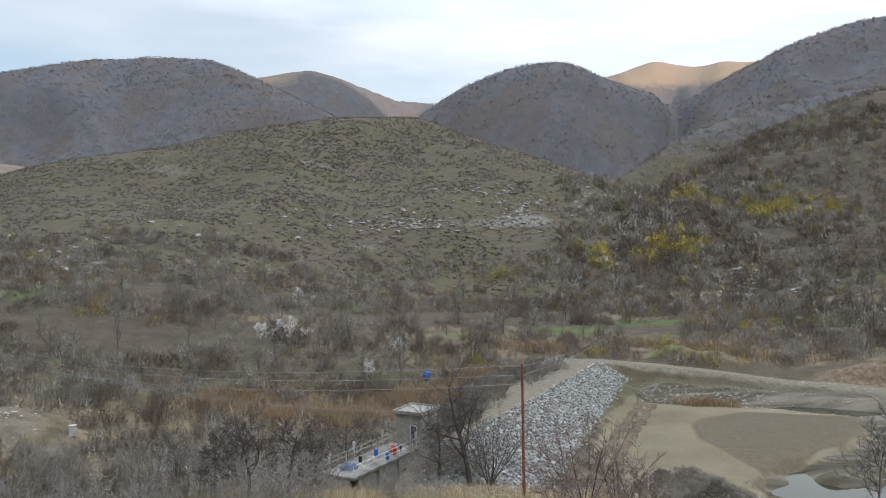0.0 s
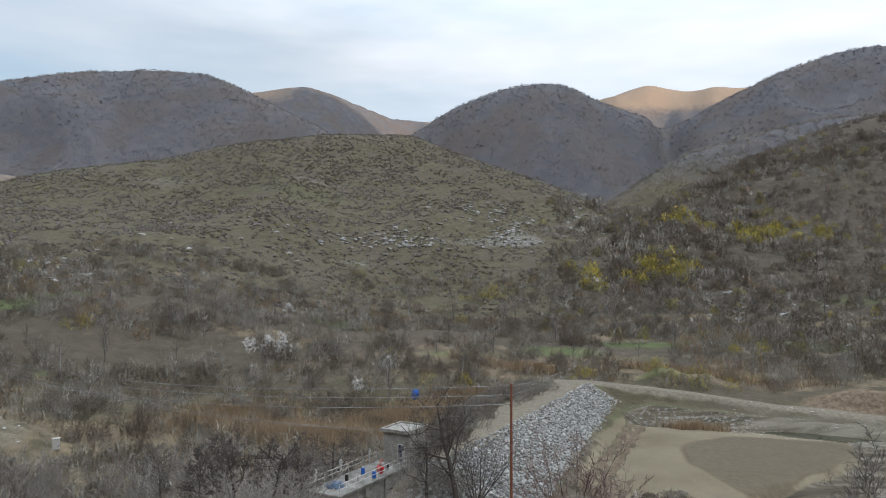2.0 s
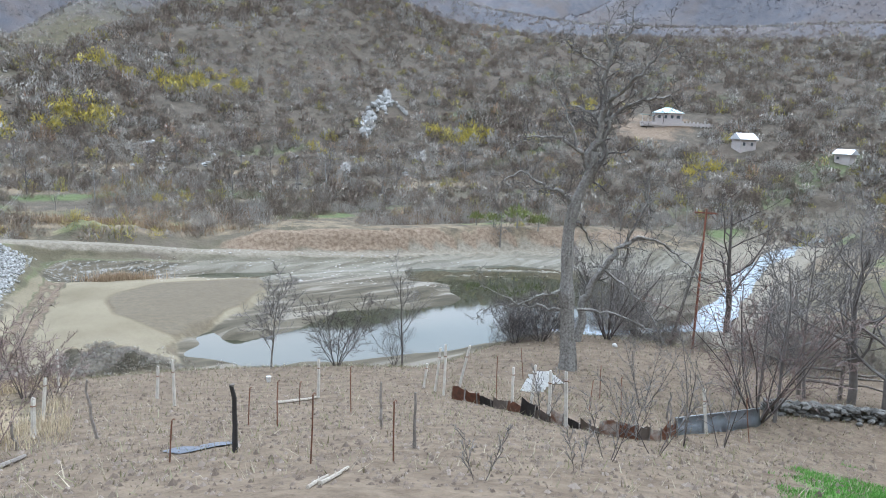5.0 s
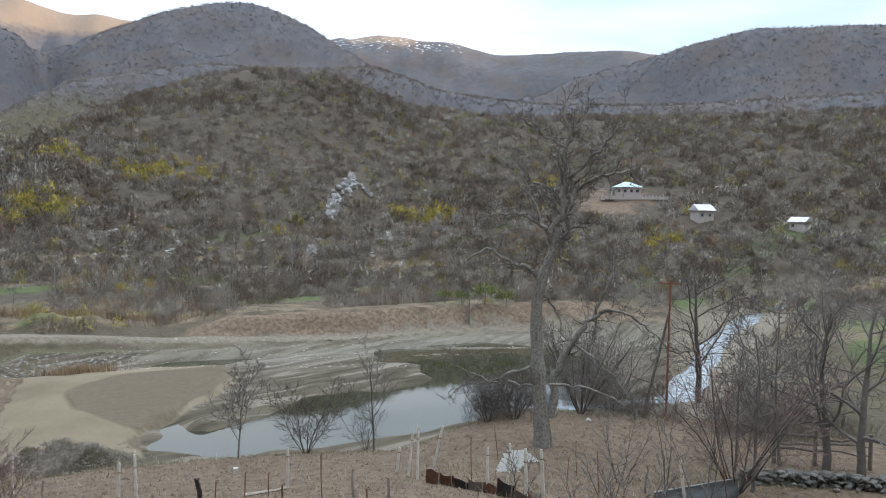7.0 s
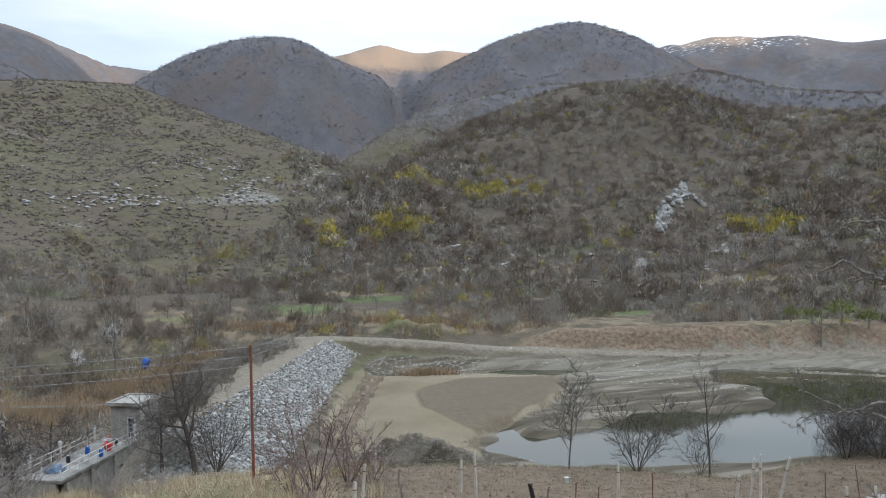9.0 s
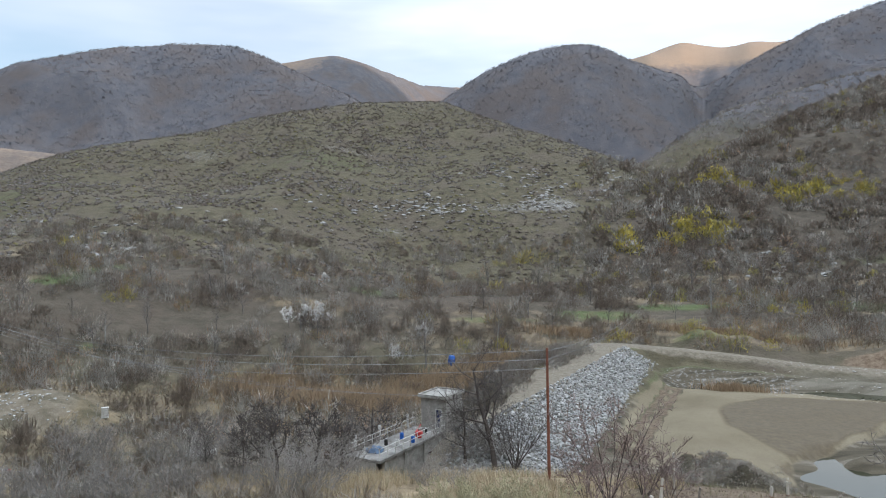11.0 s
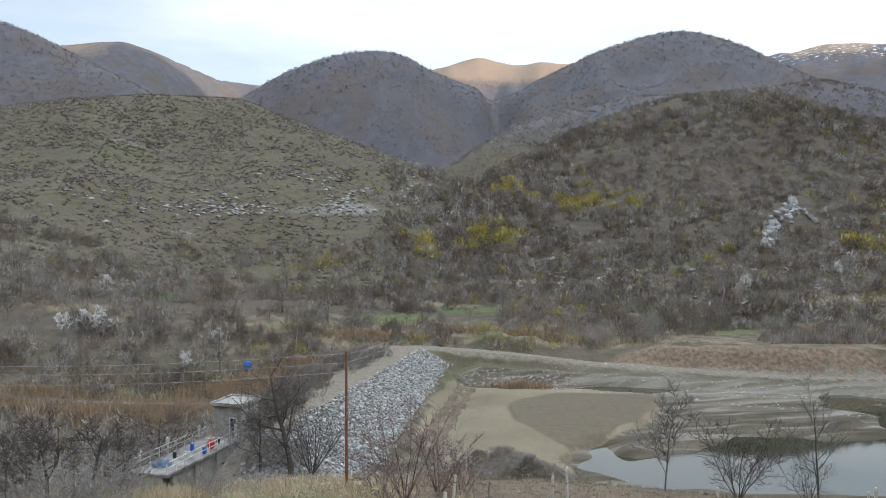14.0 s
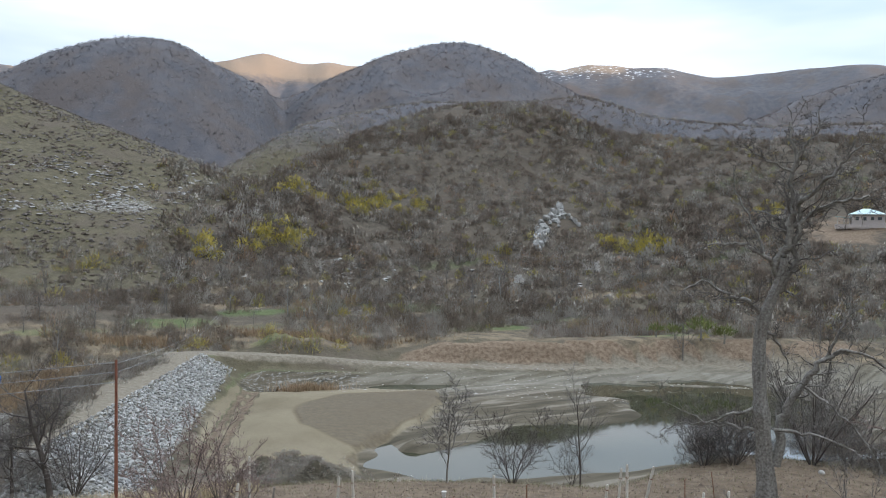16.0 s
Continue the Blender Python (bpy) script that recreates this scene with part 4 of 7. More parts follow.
tint = np.where((vnoise(x / 12, y / 8, 124) > 0.36) & (rng.uniform(0, 1, len(x)) > 0.4), rng.uniform(0.82, 0.97, len(x)), tint)
tint = np.where(rng.uniform(0, 1, len(x)) < 0.22, rng.uniform(0, 0.06, len(x)), tint)
near = d < 138
near_tufts = crown_templates(rng, 10, 170, 0.040, 0.44)
for some, shapes, text in ((near, near_tufts, "leafless brown thicket beside the dam"), (~near, bush_tufts, "leafless hedges and thickets between small terraces")):
    k = int(some.sum())
    thicket("valley_thicket", rng, shapes, x[some], y[some], size[some], size[some] * rng.uniform(1.0, 1.9, k), tint[some], wood_mat, text, "thicket", mottle=0.07, lift=0.6)

# reddish thicket down the outer flank of the dam
u = rng.uniform(9, 50, 280)
v = -rng.uniform(2.6, 11.5, 280) - 1.5 * smooth(13, 26, u)
ax = (DAM_B - DAM_A).normalized()
x, y = DAM_A.x + u * ax.x + v * ax.y, DAM_A.y + u * ax.y - v * ax.x
size = rng.uniform(0.6, 1.7, 280)
thicket("dam_thicket", rng, near_tufts, x, y, size, size * 1.4, rng.uniform(0.0, 0.42, 280), wood_mat, "reddish leafless thicket below the dam road", "thicket")

# dense thicket on the bank behind the old tree
fine_tufts = crown_templates(rng, 6, 640, 0.013, 0.5)
spots = ground_many([47.6, 48.9, 50.2, 51.5, 53.3, 54.6, 55.4, 56.2, 57.0, 57.6, 59.2, 60.6, 62.0, 66.0, 67.0, 68.0, 69.2, 70.2, 71.4, 72.5, 74.0], [-16.2, -15.9, -15.6, -15.2, -15.0, -14.6, -15.2, -14.6, -15.3, -14.8, -15.2, -15.4, -15.0, -15.6, -15.9, -15.3, -15.6, -15.0, -15.5, -15.0, -15.2])
size = rng.uniform(1.4, 2.6, len(spots)) * np.interp(np.degrees(np.arctan2(spots[:, 0], spots[:, 1])), (47, 52, 58, 62, 66), (0.7, 1.0, 1.15, 0.7, 1.0))
thicket("bank_thicket", rng, fine_tufts, spots[:, 0], spots[:, 1], size, size * rng.uniform(1.4, 1.9, len(spots)), rng.uniform(0.1, 0.6, len(spots)), bare, "dense grey leafless thicket on the river bank", "thicket")

# brown brush on the slope below the viewpoint
x, y, d, az = spread(rng, 1800, -46, -6, 27, 62, 0.8)
keep = (vnoise(x / 5, y / 5, 126) + 0.4 * vnoise(x / 2, y / 2, 127) > -0.02) & ~((az < -32) & (d > 38))
x, y = x[keep], y[keep]
size = rng.uniform(0.35, 1.0, len(x))
thicket("slope_brush", rng, crown_templates(rng, 8, 110, 0.035, 0.5), x, y, size, size * rng.uniform(1.0, 1.7, len(x)), rng.uniform(0, 0.5, len(x)), wood_mat, "brown leafless brush in the dry grass", "brush")

# woods on the ridge behind the slope
x, y, d, az = spread(rng, 13000, 11, 78, 440, 760, 0.9)
keep = (d > along(NEAR_CREST, az, 2) - 10) & (vnoise(x / 50, y / 30, 115) + 0.42 > 0) & (d < along(SECOND_CREST, az, 2) + 25)
x, y, d = x[keep], y[keep], d[keep]
size = rng.uniform(1.1, 2.5, len(x))
tint = np.clip(0.26 + 0.5 * vnoise(x / 40, y / 30, 116) + rng.normal(0, 0.10, len(x)), 0, 0.74)
thicket("ridge_woods", rng, crown_templates(rng, 12, 20, 0.2, 0.6), x, y, size, size * rng.uniform(1.0, 1.6, len(x)), tint, wood_mat, "leafless brown woods along the ridge", "woods", mottle=0.06, lift=0.6)

# woods on the mountains
x, y, d, az = spread(rng, 42000, -46, 76, 700, 1560, 0.8)
keep = ((d > 780) | (az > 15)) & (vnoise(x / 90, y / 90, 131) + 0.42 > 0) & ~((az < -27) & (d < 800) & (rng.uniform(0, 1, len(x)) > 0.3))
x, y, d = x[keep], y[keep], d[keep]
size = rng.uniform(1.3, 3.0, len(x))
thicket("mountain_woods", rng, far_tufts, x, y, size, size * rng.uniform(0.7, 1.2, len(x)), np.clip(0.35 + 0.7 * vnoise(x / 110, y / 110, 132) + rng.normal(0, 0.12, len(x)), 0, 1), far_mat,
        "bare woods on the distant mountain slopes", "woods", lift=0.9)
# ---------------------------------------------------------------- building helpers
def thing(name, m, label, category, group=""):
    """A thing: an empty at its base that holds its parts."""
    ob = new(name)
    ob.matrix_basis = m
    return tagged(ob, label, category, group)


def part(name, bm, material, parent, label="", soft=False):
    mesh = bpy.data.meshes.new(name)
    bmesh.ops.recalc_face_normals(bm, faces=bm.faces)
    bm.to_mesh(mesh)
    bm.free()
    if soft:
        mesh.polygons.foreach_set("use_smooth", np.ones(len(mesh.polygons), bool))
    mesh.materials.append(material)
    ob = new(name, mesh)
    ob.parent = parent
    if label:
        ob["label"] = label
    return ob


def box(bm, size, at=(0, 0, 0), turn=(0, 0, 0), bevel=0.0):
    made = bmesh.ops.create_cube(bm, size=1.0)["verts"]
    m = Matrix.Translation(at) @ Euler([radians(a) for a in turn]).to_matrix().to_4x4() @ Matrix.Diagonal((*size, 1))
    bmesh.ops.transform(bm, matrix=m, verts=made)
    if bevel:
        edges = list({e for v in made for e in v.link_edges})
        bmesh.ops.bevel(bm, geom=edges, offset=bevel, segments=1, affect="EDGES")
    return bm


def tube(bm, points, radii, sides=6, cap=True):
    """A round bar along points, with a radius at each."""
    rings = []
    points = [Vector(p) for p in points]
    for i, p in enumerate(points):
        way = (points[min(i + 1, len(points) - 1)] - points[max(i - 1, 0)]).normalized()
        a = way.cross(Vector((0.31, 0.9, 0.2)) if abs(way.z) > 0.7 else Vector((0, 0, 1))).normalized()
        b = way.cross(a)
        r = radii[i] if hasattr(radii, "__len__") else radii
        rings.append([bm.verts.new(p + a * (r * math.cos(2 * math.pi * k / sides)) + b * (r * math.sin(2 * math.pi * k / sides))) for k in range(sides)])
    for q, w in zip(rings, rings[1:]):
        for k in range(sides):
            bm.faces.new((q[k], q[(k + 1) % sides], w[(k + 1) % sides], w[k]))
    if cap:
        bm.faces.new(rings[0][::-1])
        bm.faces.new(rings[-1])
    return bm


def fresh():
    return bmesh.new()


def rock_mesh(name, rnd, squash=0.6, jag=0.25):
    """One uneven stone of unit size."""
    bm = fresh()
    bmesh.ops.create_icosphere(bm, subdivisions=1, radius=0.5)
    for v in bm.verts:
        v.co *= 1 + rnd.uniform(-jag, jag)
        v.co.z *= squash
    mesh = bpy.data.meshes.new(name)
    bm.to_mesh(mesh)
    bm.free()
    return mesh


def mesh_tris(mesh):
    co = np.empty(len(mesh.vertices) * 3)
    mesh.vertices.foreach_get("co", co)
    co = co.reshape(-1, 3)
    return np.array([[co[i] for i in p.vertices] for p in mesh.polygons if len(p.vertices) == 3])


concrete = mat("weathered_concrete", (0.37, 0.35, 0.31), 0.9, second=(0.19, 0.178, 0.155), scale=1.6, fine=14, bump=0.4)
white_paint = mat("chalky_white_paint", (0.60, 0.585, 0.55), 0.7, second=(0.40, 0.38, 0.34), scale=5, fine=40, spread=0.2)
rust = mat("rusty_iron", (0.20, 0.085, 0.045), 0.85, second=(0.085, 0.045, 0.03), scale=5, fine=60, vary=0.2)
old_wood = mat("grey_weathered_wood", (0.26, 0.23, 0.20), 0.9, second=(0.13, 0.11, 0.09), scale=7, fine=50, vary=0.2)
dark_wood = mat("tarred_wood", (0.035, 0.03, 0.027), 0.8, second=(0.02, 0.018, 0.016), scale=6)
bark = mat("furrowed_grey_bark", (0.34, 0.318, 0.285), 0.95, second=(0.075, 0.065, 0.052), scale=9, fine=22, bump=1.0, spread=0.28)
twig_mat = mat("bare_twigs", (0.21, 0.19, 0.172), 0.9, second=(0.12, 0.106, 0.095), scale=3, fine=20, bump=0.0)
dark_twig = mat("dark_fruit_wood", (0.115, 0.098, 0.086), 0.9, second=(0.065, 0.053, 0.045), scale=3, fine=20, bump=0.0)
weathered_twig = mat("weathered_twigs", (0.185, 0.168, 0.150), 0.9, second=(0.085, 0.074, 0.063), scale=3, fine=20, bump=0.0)
red_twig = mat("reddish_twigs", (0.25, 0.185, 0.165), 0.9, second=(0.15, 0.105, 0.09), scale=3, fine=20, bump=0.0)
willow_mat = mat("yellowish_willow_twigs", (0.44, 0.40, 0.24), 0.9, second=(0.25, 0.22, 0.14), scale=3, fine=20, bump=0.0)
blossom_mat = mat("white_blossom", (0.72, 0.70, 0.66), 0.9, second=(0.5, 0.47, 0.44), scale=4, bump=0.0)
blue_paint = mat("blue_plastic", (0.03, 0.12, 0.42), 0.5, second=(0.02, 0.08, 0.3), scale=4)
red_paint = mat("red_paint", (0.50, 0.03, 0.025), 0.5, second=(0.33, 0.03, 0.025), scale=5)
zinc = mat("galvanised_sheet", (0.42, 0.46, 0.50), 0.5, 0.5, second=(0.30, 0.32, 0.34), scale=3, fine=30)
stone_mat = mat("pale_field_stone", (0.29, 0.287, 0.275), 0.9, second=(0.16, 0.157, 0.15), scale=2.5, fine=18, vary=0.35)
wire_mat = mat("aluminium_wire", (0.36, 0.36, 0.36), 0.5, 0.6, bump=0.0)

# ---------------------------------------------------------------- bare trees
def grow(rng, start, way, length, radius, level, cfg, out):
    seg = cfg["seg"][level]
    pts, way = [start], way / np.linalg.norm(way)
    for _ in range(seg):
        way = way + rng.normal(0, cfg["wobble"][level], 3) + np.array((0, 0, cfg["rise"][level]))
        way = way / np.linalg.norm(way)
        pts.append(pts[-1] + way * length / seg)
    radii = [radius * (1 - (1 - cfg["taper"][level]) * i / seg) for i in range(seg + 1)]
    out[level].append((pts, radii))
    if level + 1 >= len(cfg["seg"]):
        return
    n = cfg["count"][level]
    for k in range(n):
        f = cfg["from"][level] + (1 - cfg["from"][level]) * (k + rng.uniform(0.1, 0.9)) / n
        i = min(int(f * seg), seg - 1)
        p = pts[i] + (pts[i + 1] - pts[i]) * (f * seg - i)
        axis = (pts[i + 1] - pts[i]) / np.linalg.norm(pts[i + 1] - pts[i])
        a = 2.4 * k + rng.uniform(-0.7, 0.7)
        side = np.cross(axis, (0.3, 0.2, 1.0) if abs(axis[2]) < 0.9 else (1.0, 0.1, 0.0))
        side /= np.linalg.norm(side)
        other = np.cross(axis, side)
        tilt = radians(cfg["angle"][level] + rng.normal(0, 10))
        w = axis * math.cos(tilt) + (side * math.cos(a) + other * math.sin(a)) * math.sin(tilt)
        grow(rng, p, w, length * cfg["ratio"][level] * (1.15 - 0.55 * f) * rng.uniform(0.75, 1.2), max(radii[i] * cfg["thin"][level], 0.014), level + 1, cfg, out)


def rod_mesh(name, rods, sides):
    """One mesh of many tapering rods."""
    verts, faces, base = [], [], 0
    ang = np.arange(sides) * 2 * math.pi / sides
    ca, sa = np.cos(ang)[:, None], np.sin(ang)[:, None]
    for n in sorted({len(r[0]) for r in rods}):
        pts = np.array([r[0] for r in rods if len(r[0]) == n])
        rad = np.array([r[1] for r in rods if len(r[0]) == n])
        w = np.gradient(pts, axis=1)
        w /= np.linalg.norm(w, axis=2, keepdims=True)
        ref = np.where(np.abs(w[..., 2:3]) > 0.7, (0.31, 0.9, 0.2), (0.0, 0.0, 1.0))
        a = np.cross(w, ref)
        a /= np.linalg.norm(a, axis=2, keepdims=True)
        b = np.cross(w, a)
        ring = pts[:, :, None, :] + rad[:, :, None, None] * (ca * a[:, :, None, :] + sa * b[:, :, None, :])
        verts.append(ring.reshape(-1, 3))
        q = base + (np.arange(len(pts))[:, None, None] * n + np.arange(n - 1)[None, :, None]) * sides
        k = np.arange(sides)[None, None, :]
        k2 = (k + 1) % sides
        faces.append(np.stack((q + k, q + k2, q + sides + k2, q + sides + k), -1).reshape(-1, 4))
        base += len(pts) * n * sides
    verts, faces = np.concatenate(verts), np.concatenate(faces)
    mesh = bpy.data.meshes.new(name)
    mesh.from_pydata(verts.tolist(), [], faces.tolist())
    mesh.polygons.foreach_set("use_smooth", np.ones(len(faces), bool))
    return mesh


def tree(name, at, cfg, seed, wood, twigs, label, category="tree", group="", trunks=1, lean=(0, 0), blossom=0, plain=False):
    """A leafless tree or shrub: trunk, its limbs and a crown of branches and twigs."""
    rng = np.random.default_rng(seed)
    out = [[] for _ in cfg["seg"]]
    for k in range(trunks):
        a = 2 * math.pi * k / max(trunks, 1) + rng.uniform(-0.4, 0.4)
        s = cfg.get("splay", 0.0) * rng.uniform(0.4, 1.1) if trunks > 1 else 0.0
        grow(rng, np.array((0.08 * math.cos(a), 0.08 * math.sin(a), -0.15)) * (trunks > 1) + np.array((0, 0, -0.15)) * (trunks == 1),
             np.array((math.cos(a) * s + lean[0], math.sin(a) * s + lean[1], 1.0)), cfg["height"] * rng.uniform(0.85, 1.0 if trunks > 1 else 0.86), cfg["radius"], 0, cfg, out)
    root = thing(name, Matrix.Translation(at), label, category, group)
    if plain:
        pieces = [("trunk" if trunks == 1 else "stem", [r], wood, 5) for r in out[0]]
        rest = out[1:]
    else:
        pieces = [("trunk", [r], wood, 8) for r in out[0]] if trunks < 3 else [("stem", [r], wood, 6) for r in out[0]]
        limbs = len(out) > 3 and trunks < 3
        pieces += [("limb", [r], wood, 5) for r in out[1]] if limbs else []
        rest = out[2:] if limbs else out[1:]
    pieces.append(("crown", [r for lv in rest for r in lv], twigs, 3))
    for pname, rods, m, sides in pieces:
        if not rods:
            continue
        mesh = rod_mesh(pname, rods, sides)
        mesh.materials.append(m)
        ob = new(pname, mesh)
        ob.parent = root
    if blossom:
        tips = [r[0][-1] for r in out[-1]]
        pick = rng.choice(len(tips), min(blossom, len(tips) * 3))if blossom <= len(tips) else rng.integers(0, len(tips), blossom)
        c = np.array([tips[i] for i in pick]) + rng.normal(0, 0.16, (len(pick), 3))
        tri = c[:, None, :] + rng.normal(0, 0.10, (len(c), 3, 3))
        mesh = bpy.data.meshes.new("blossom")
        mesh.from_pydata(tri.reshape(-1, 3).tolist(), [], np.arange(len(c) * 3).reshape(-1, 3).tolist())
        mesh.materials.append(blossom_mat)
        ob = new("blossom", mesh)
        ob.parent = root
    return root


def cfg(height, radius, counts, ratios, angles, wob=(0.05, 0.14, 0.2, 0.25), rise=(0.02, 0.06, 0.04, 0.03), start=(0.3, 0.25, 0.2), splay=0.5, seg=(9, 6, 4, 3), thin=(0.5, 0.5, 0.55)):
    n = len(counts) + 1
    return dict(height=height, radius=radius, count=counts, ratio=ratios, angle=angles, wobble=wob[:n], rise=rise[:n], seg=seg[:n], thin=thin,
                taper=(0.25, 0.3, 0.35, 0.5)[:n], splay=splay, **{"from": start})


def stand(az, el, top, kind, seed, wood, twigs, label, **more):
    """Sets a tree on the ground where a line of sight meets it, as tall as another line of sight says."""
    p = ground_at(az, el)
    h = rise_at(p, top) - p.z
    return tree("tree" if more.get("category", "tree") == "tree" else more["category"], p, kind(h), seed, wood, twigs, label, **more)


def masters_of(kind, h, seeds, wood, twigs, label, **more):
    """A few trees of one kind, built once out of which more are copied."""
    return [(kind, h, q, wood, twigs, label, more) for q in seeds], {}


def stand_copy(masters, index, az, el, top, turn):
    specs, made = masters
    kind, h0, seed, wood, twigs, label, more = specs[index % len(specs)]
    p = ground_at(az, el)
    h = rise_at(p, top) - p.z
    if seed not in made:
        made[seed] = tree(more.get("category", "tree"), p, kind(h0), seed, wood, twigs, label, **more)
        ob = made[seed]
        ob.matrix_basis = Matrix.Translation(p) @ Matrix.Diagonal((h / h0, h / h0, h / h0, 1))
        return ob
    ob = copy_thing(made[seed], Matrix.Identity(4))
    ob.matrix_basis = Matrix.Translation(p) @ pose(0, 0, 0, 0, 0, turn) @ Matrix.Diagonal((h / h0, h / h0, h / h0, 1))
    return ob


def fruit(h):
    return cfg(h * 0.92, 0.024 * h, (13, 10, 7), (0.64, 0.54, 0.50), (60, 52, 48), wob=(0.09, 0.2, 0.24, 0.28), rise=(0.02, 0.08, 0.05, 0.04), start=(0.24, 0.2, 0.15))


def shrub(h):
    return cfg(h, 0.007 * h, (7, 5, 3), (0.40, 0.50, 0.5), (36, 42, 40), wob=(0.08, 0.14, 0.2, 0.2), rise=(0.03, 0.05, 0.03, 0.02), start=(0.12, 0.15, 0.2), splay=0.8, seg=(6, 4, 3, 2), thin=(0.55, 0.6, 0.7))


def low_shrub(h):
    return cfg(h, 0.008 * h, (6, 4, 3), (0.42, 0.50, 0.5), (38, 42, 40), wob=(0.08, 0.14, 0.2, 0.2), rise=(0.03, 0.05, 0.03, 0.02), start=(0.12, 0.15, 0.2), splay=0.9, seg=(5, 3, 2, 2), thin=(0.55, 0.65, 0.8))


def slim(h):
    return cfg(h, 0.010 * h, (14, 9, 6), (0.42, 0.5, 0.5), (44, 42, 40), start=(0.22, 0.15, 0.15), thin=(0.5, 0.55, 0.6))


def sapling(h):
    return cfg(h, 0.007 * h, (7, 4), (0.35, 0.4), (32, 38), start=(0.25, 0.2), seg=(6, 3, 2), wob=(0.05, 0.1, 0.1))


# the old tree by the fence: a thick leaning trunk, one tall leader with a second stem along it, crooked limbs
def old_tree(at, h):
    rng = np.random.default_rng(23)
    k = h / 20.3
    across = np.array((math.cos(radians(52.2)), -math.sin(radians(52.2)), 0.0))
    away = np.array((math.sin(radians(52.2)), math.cos(radians(52.2)), 0.0))

    def place(side, up, deep=0.0):
        return (across * side + away * deep + np.array((0, 0, up))) * k

    branch_cfg = cfg(1.0, 0.1, (0, 5, 3), (0, 0.52, 0.48), (0, 50, 46), wob=(0.1, 0.28, 0.32, 0.30), rise=(0.0, 0.05, 0.05, 0.03), start=(0.2, 0.10, 0.1), seg=(12, 7, 5, 3), thin=(0.5, 0.52, 0.6))
    out = [[] for _ in range(4)]
    # corners of each limb (to the side, up, away), its radius at the start and the end, how many branches, their length
    limbs = [(((0.10, 12.2, 0), (0.75, 13.2, 0.1), (0.95, 14.9, 0.0), (0.92, 17.5, -0.1), (0.75, 19.6, 0.0)), 0.24, 0.05, 22, 2.5),
             (((-0.15, 9.9, 0), (0.45, 11.2, 0.25), (1.2, 12.3, 0.35), (1.3, 14.2, 0.4), (1.15, 16.2, 0.5)), 0.26, 0.09, 14, 2.2),
             (((-0.4, 9.6, 0), (-0.9, 10.2, -0.3), (-2.0, 10.5, -0.6), (-3.2, 11.3, -0.7), (-4.5, 10.7, -1.0)), 0.15, 0.035, 15, 2.2),
             (((0.25, 11.6, 0), (-0.1, 12.6, -0.3), (-1.3, 13.3, -0.5), (-2.3, 13.2, -0.8), (-3.3, 13.4, -1.0)), 0.14, 0.035, 15, 2.0),
             (((-0.4, 12.9, -0.3), (-1.0, 14.5, -0.2), (-1.8, 16.0, -0.1), (-1.95, 17.4, 0.0)), 0.075, 0.02, 7, 1.2),
             (((1.0, 14.2, 0.2), (1.7, 14.8, 0.5), (2.9, 15.5, 0.7), (4.4, 15.7, 0.9), (5.0, 15.2, 1.0)), 0.14, 0.035, 14, 2.0),
             (((1.1, 15.3, 0.3), (1.9, 16.0, 0.0), (2.9, 17.0, -0.2), (3.5, 17.8, -0.4), (4.4, 18.5, -0.6)), 0.13, 0.03, 16, 2.0),
             (((0.92, 17.3, -0.1), (1.4, 18.3, 0.2), (2.1, 19.2, 0.4), (2.0, 20.2, 0.5)), 0.09, 0.025, 13, 1.5),
             (((0.92, 17.0, -0.1), (0.1, 17.4, -0.4), (-0.9, 18.0, -0.6), (-1.3, 18.4, -0.7)), 0.07, 0.02, 11, 1.4),
             (((0.95, 13.6, 0.0), (0.4, 14.6, 0.4), (-0.3, 15.0, 0.9), (-1.2, 15.0, 1.4)), 0.09, 0.025, 10, 1.6),
             (((0.35, 1.7, 0.2), (0.75, 4.0, 0.5), (1.5, 6.0, 0.7), (2.6, 7.4, 0.8), (3.6, 8.0, 0.9)), 0.27, 0.10, 14, 2.6),
             (((2.6, 7.3, 0.8), (3.3, 9.0, 0.6), (3.8, 10.2, 0.5), (3.6, 11.2, 0.5)), 0.09, 0.02, 11, 1.6),
             (((3.5, 7.9, 0.9), (4.8, 7.6, 0.9), (6.2, 6.6, 1.1), (7.2, 5.0, 1.2)), 0.09, 0.02, 13, 1.9),
             (((1.5, 6.0, 0.7), (3.0, 5.0, 0.2), (4.4, 3.6, 0.0), (5.2, 2.2, -0.1)), 0.08, 0.02, 13, 1.7),
             (((-0.5, 4.6, 0), (-1.5, 4.4, -0.5), (-3.2, 3.9, -0.9), (-5.0, 4.8, -1.3)), 0.11, 0.025, 15, 2.0),
             (((-0.35, 3.4, 0), (-2.0, 3.5, 0.4), (-4.2, 3.3, 0.8), (-5.6, 2.6, 1.0)), 0.10, 0.02, 15, 1.9),
             (((0.3, 3.6, 0), (1.6, 3.8, -0.5), (3.3, 3.4, -0.9), (4.6, 2.9, -1.1)), 0.10, 0.02, 14, 1.9),
             (((-0.3, 8.8, 0.1), (0.3, 8.2, 0.4), (0.9, 7.0, 0.7)), 0.12, 0.03, 6, 1.2)]
    for corners, r0, r1, count, reach in limbs:
        c = np.array([place(*q) for q in corners])
        n = 5 * (len(c) - 1)
        f = np.linspace(0, len(c) - 1, n + 1)
        pts = np.stack([np.interp(f, np.arange(len(c)), c[:, i]) for i in range(3)], -1)
        jolt = rng.normal(0, 0.032 * reach, pts.shape) * np.minimum(np.arange(n + 1), 2)[:, None] / 2
        pts = pts + jolt
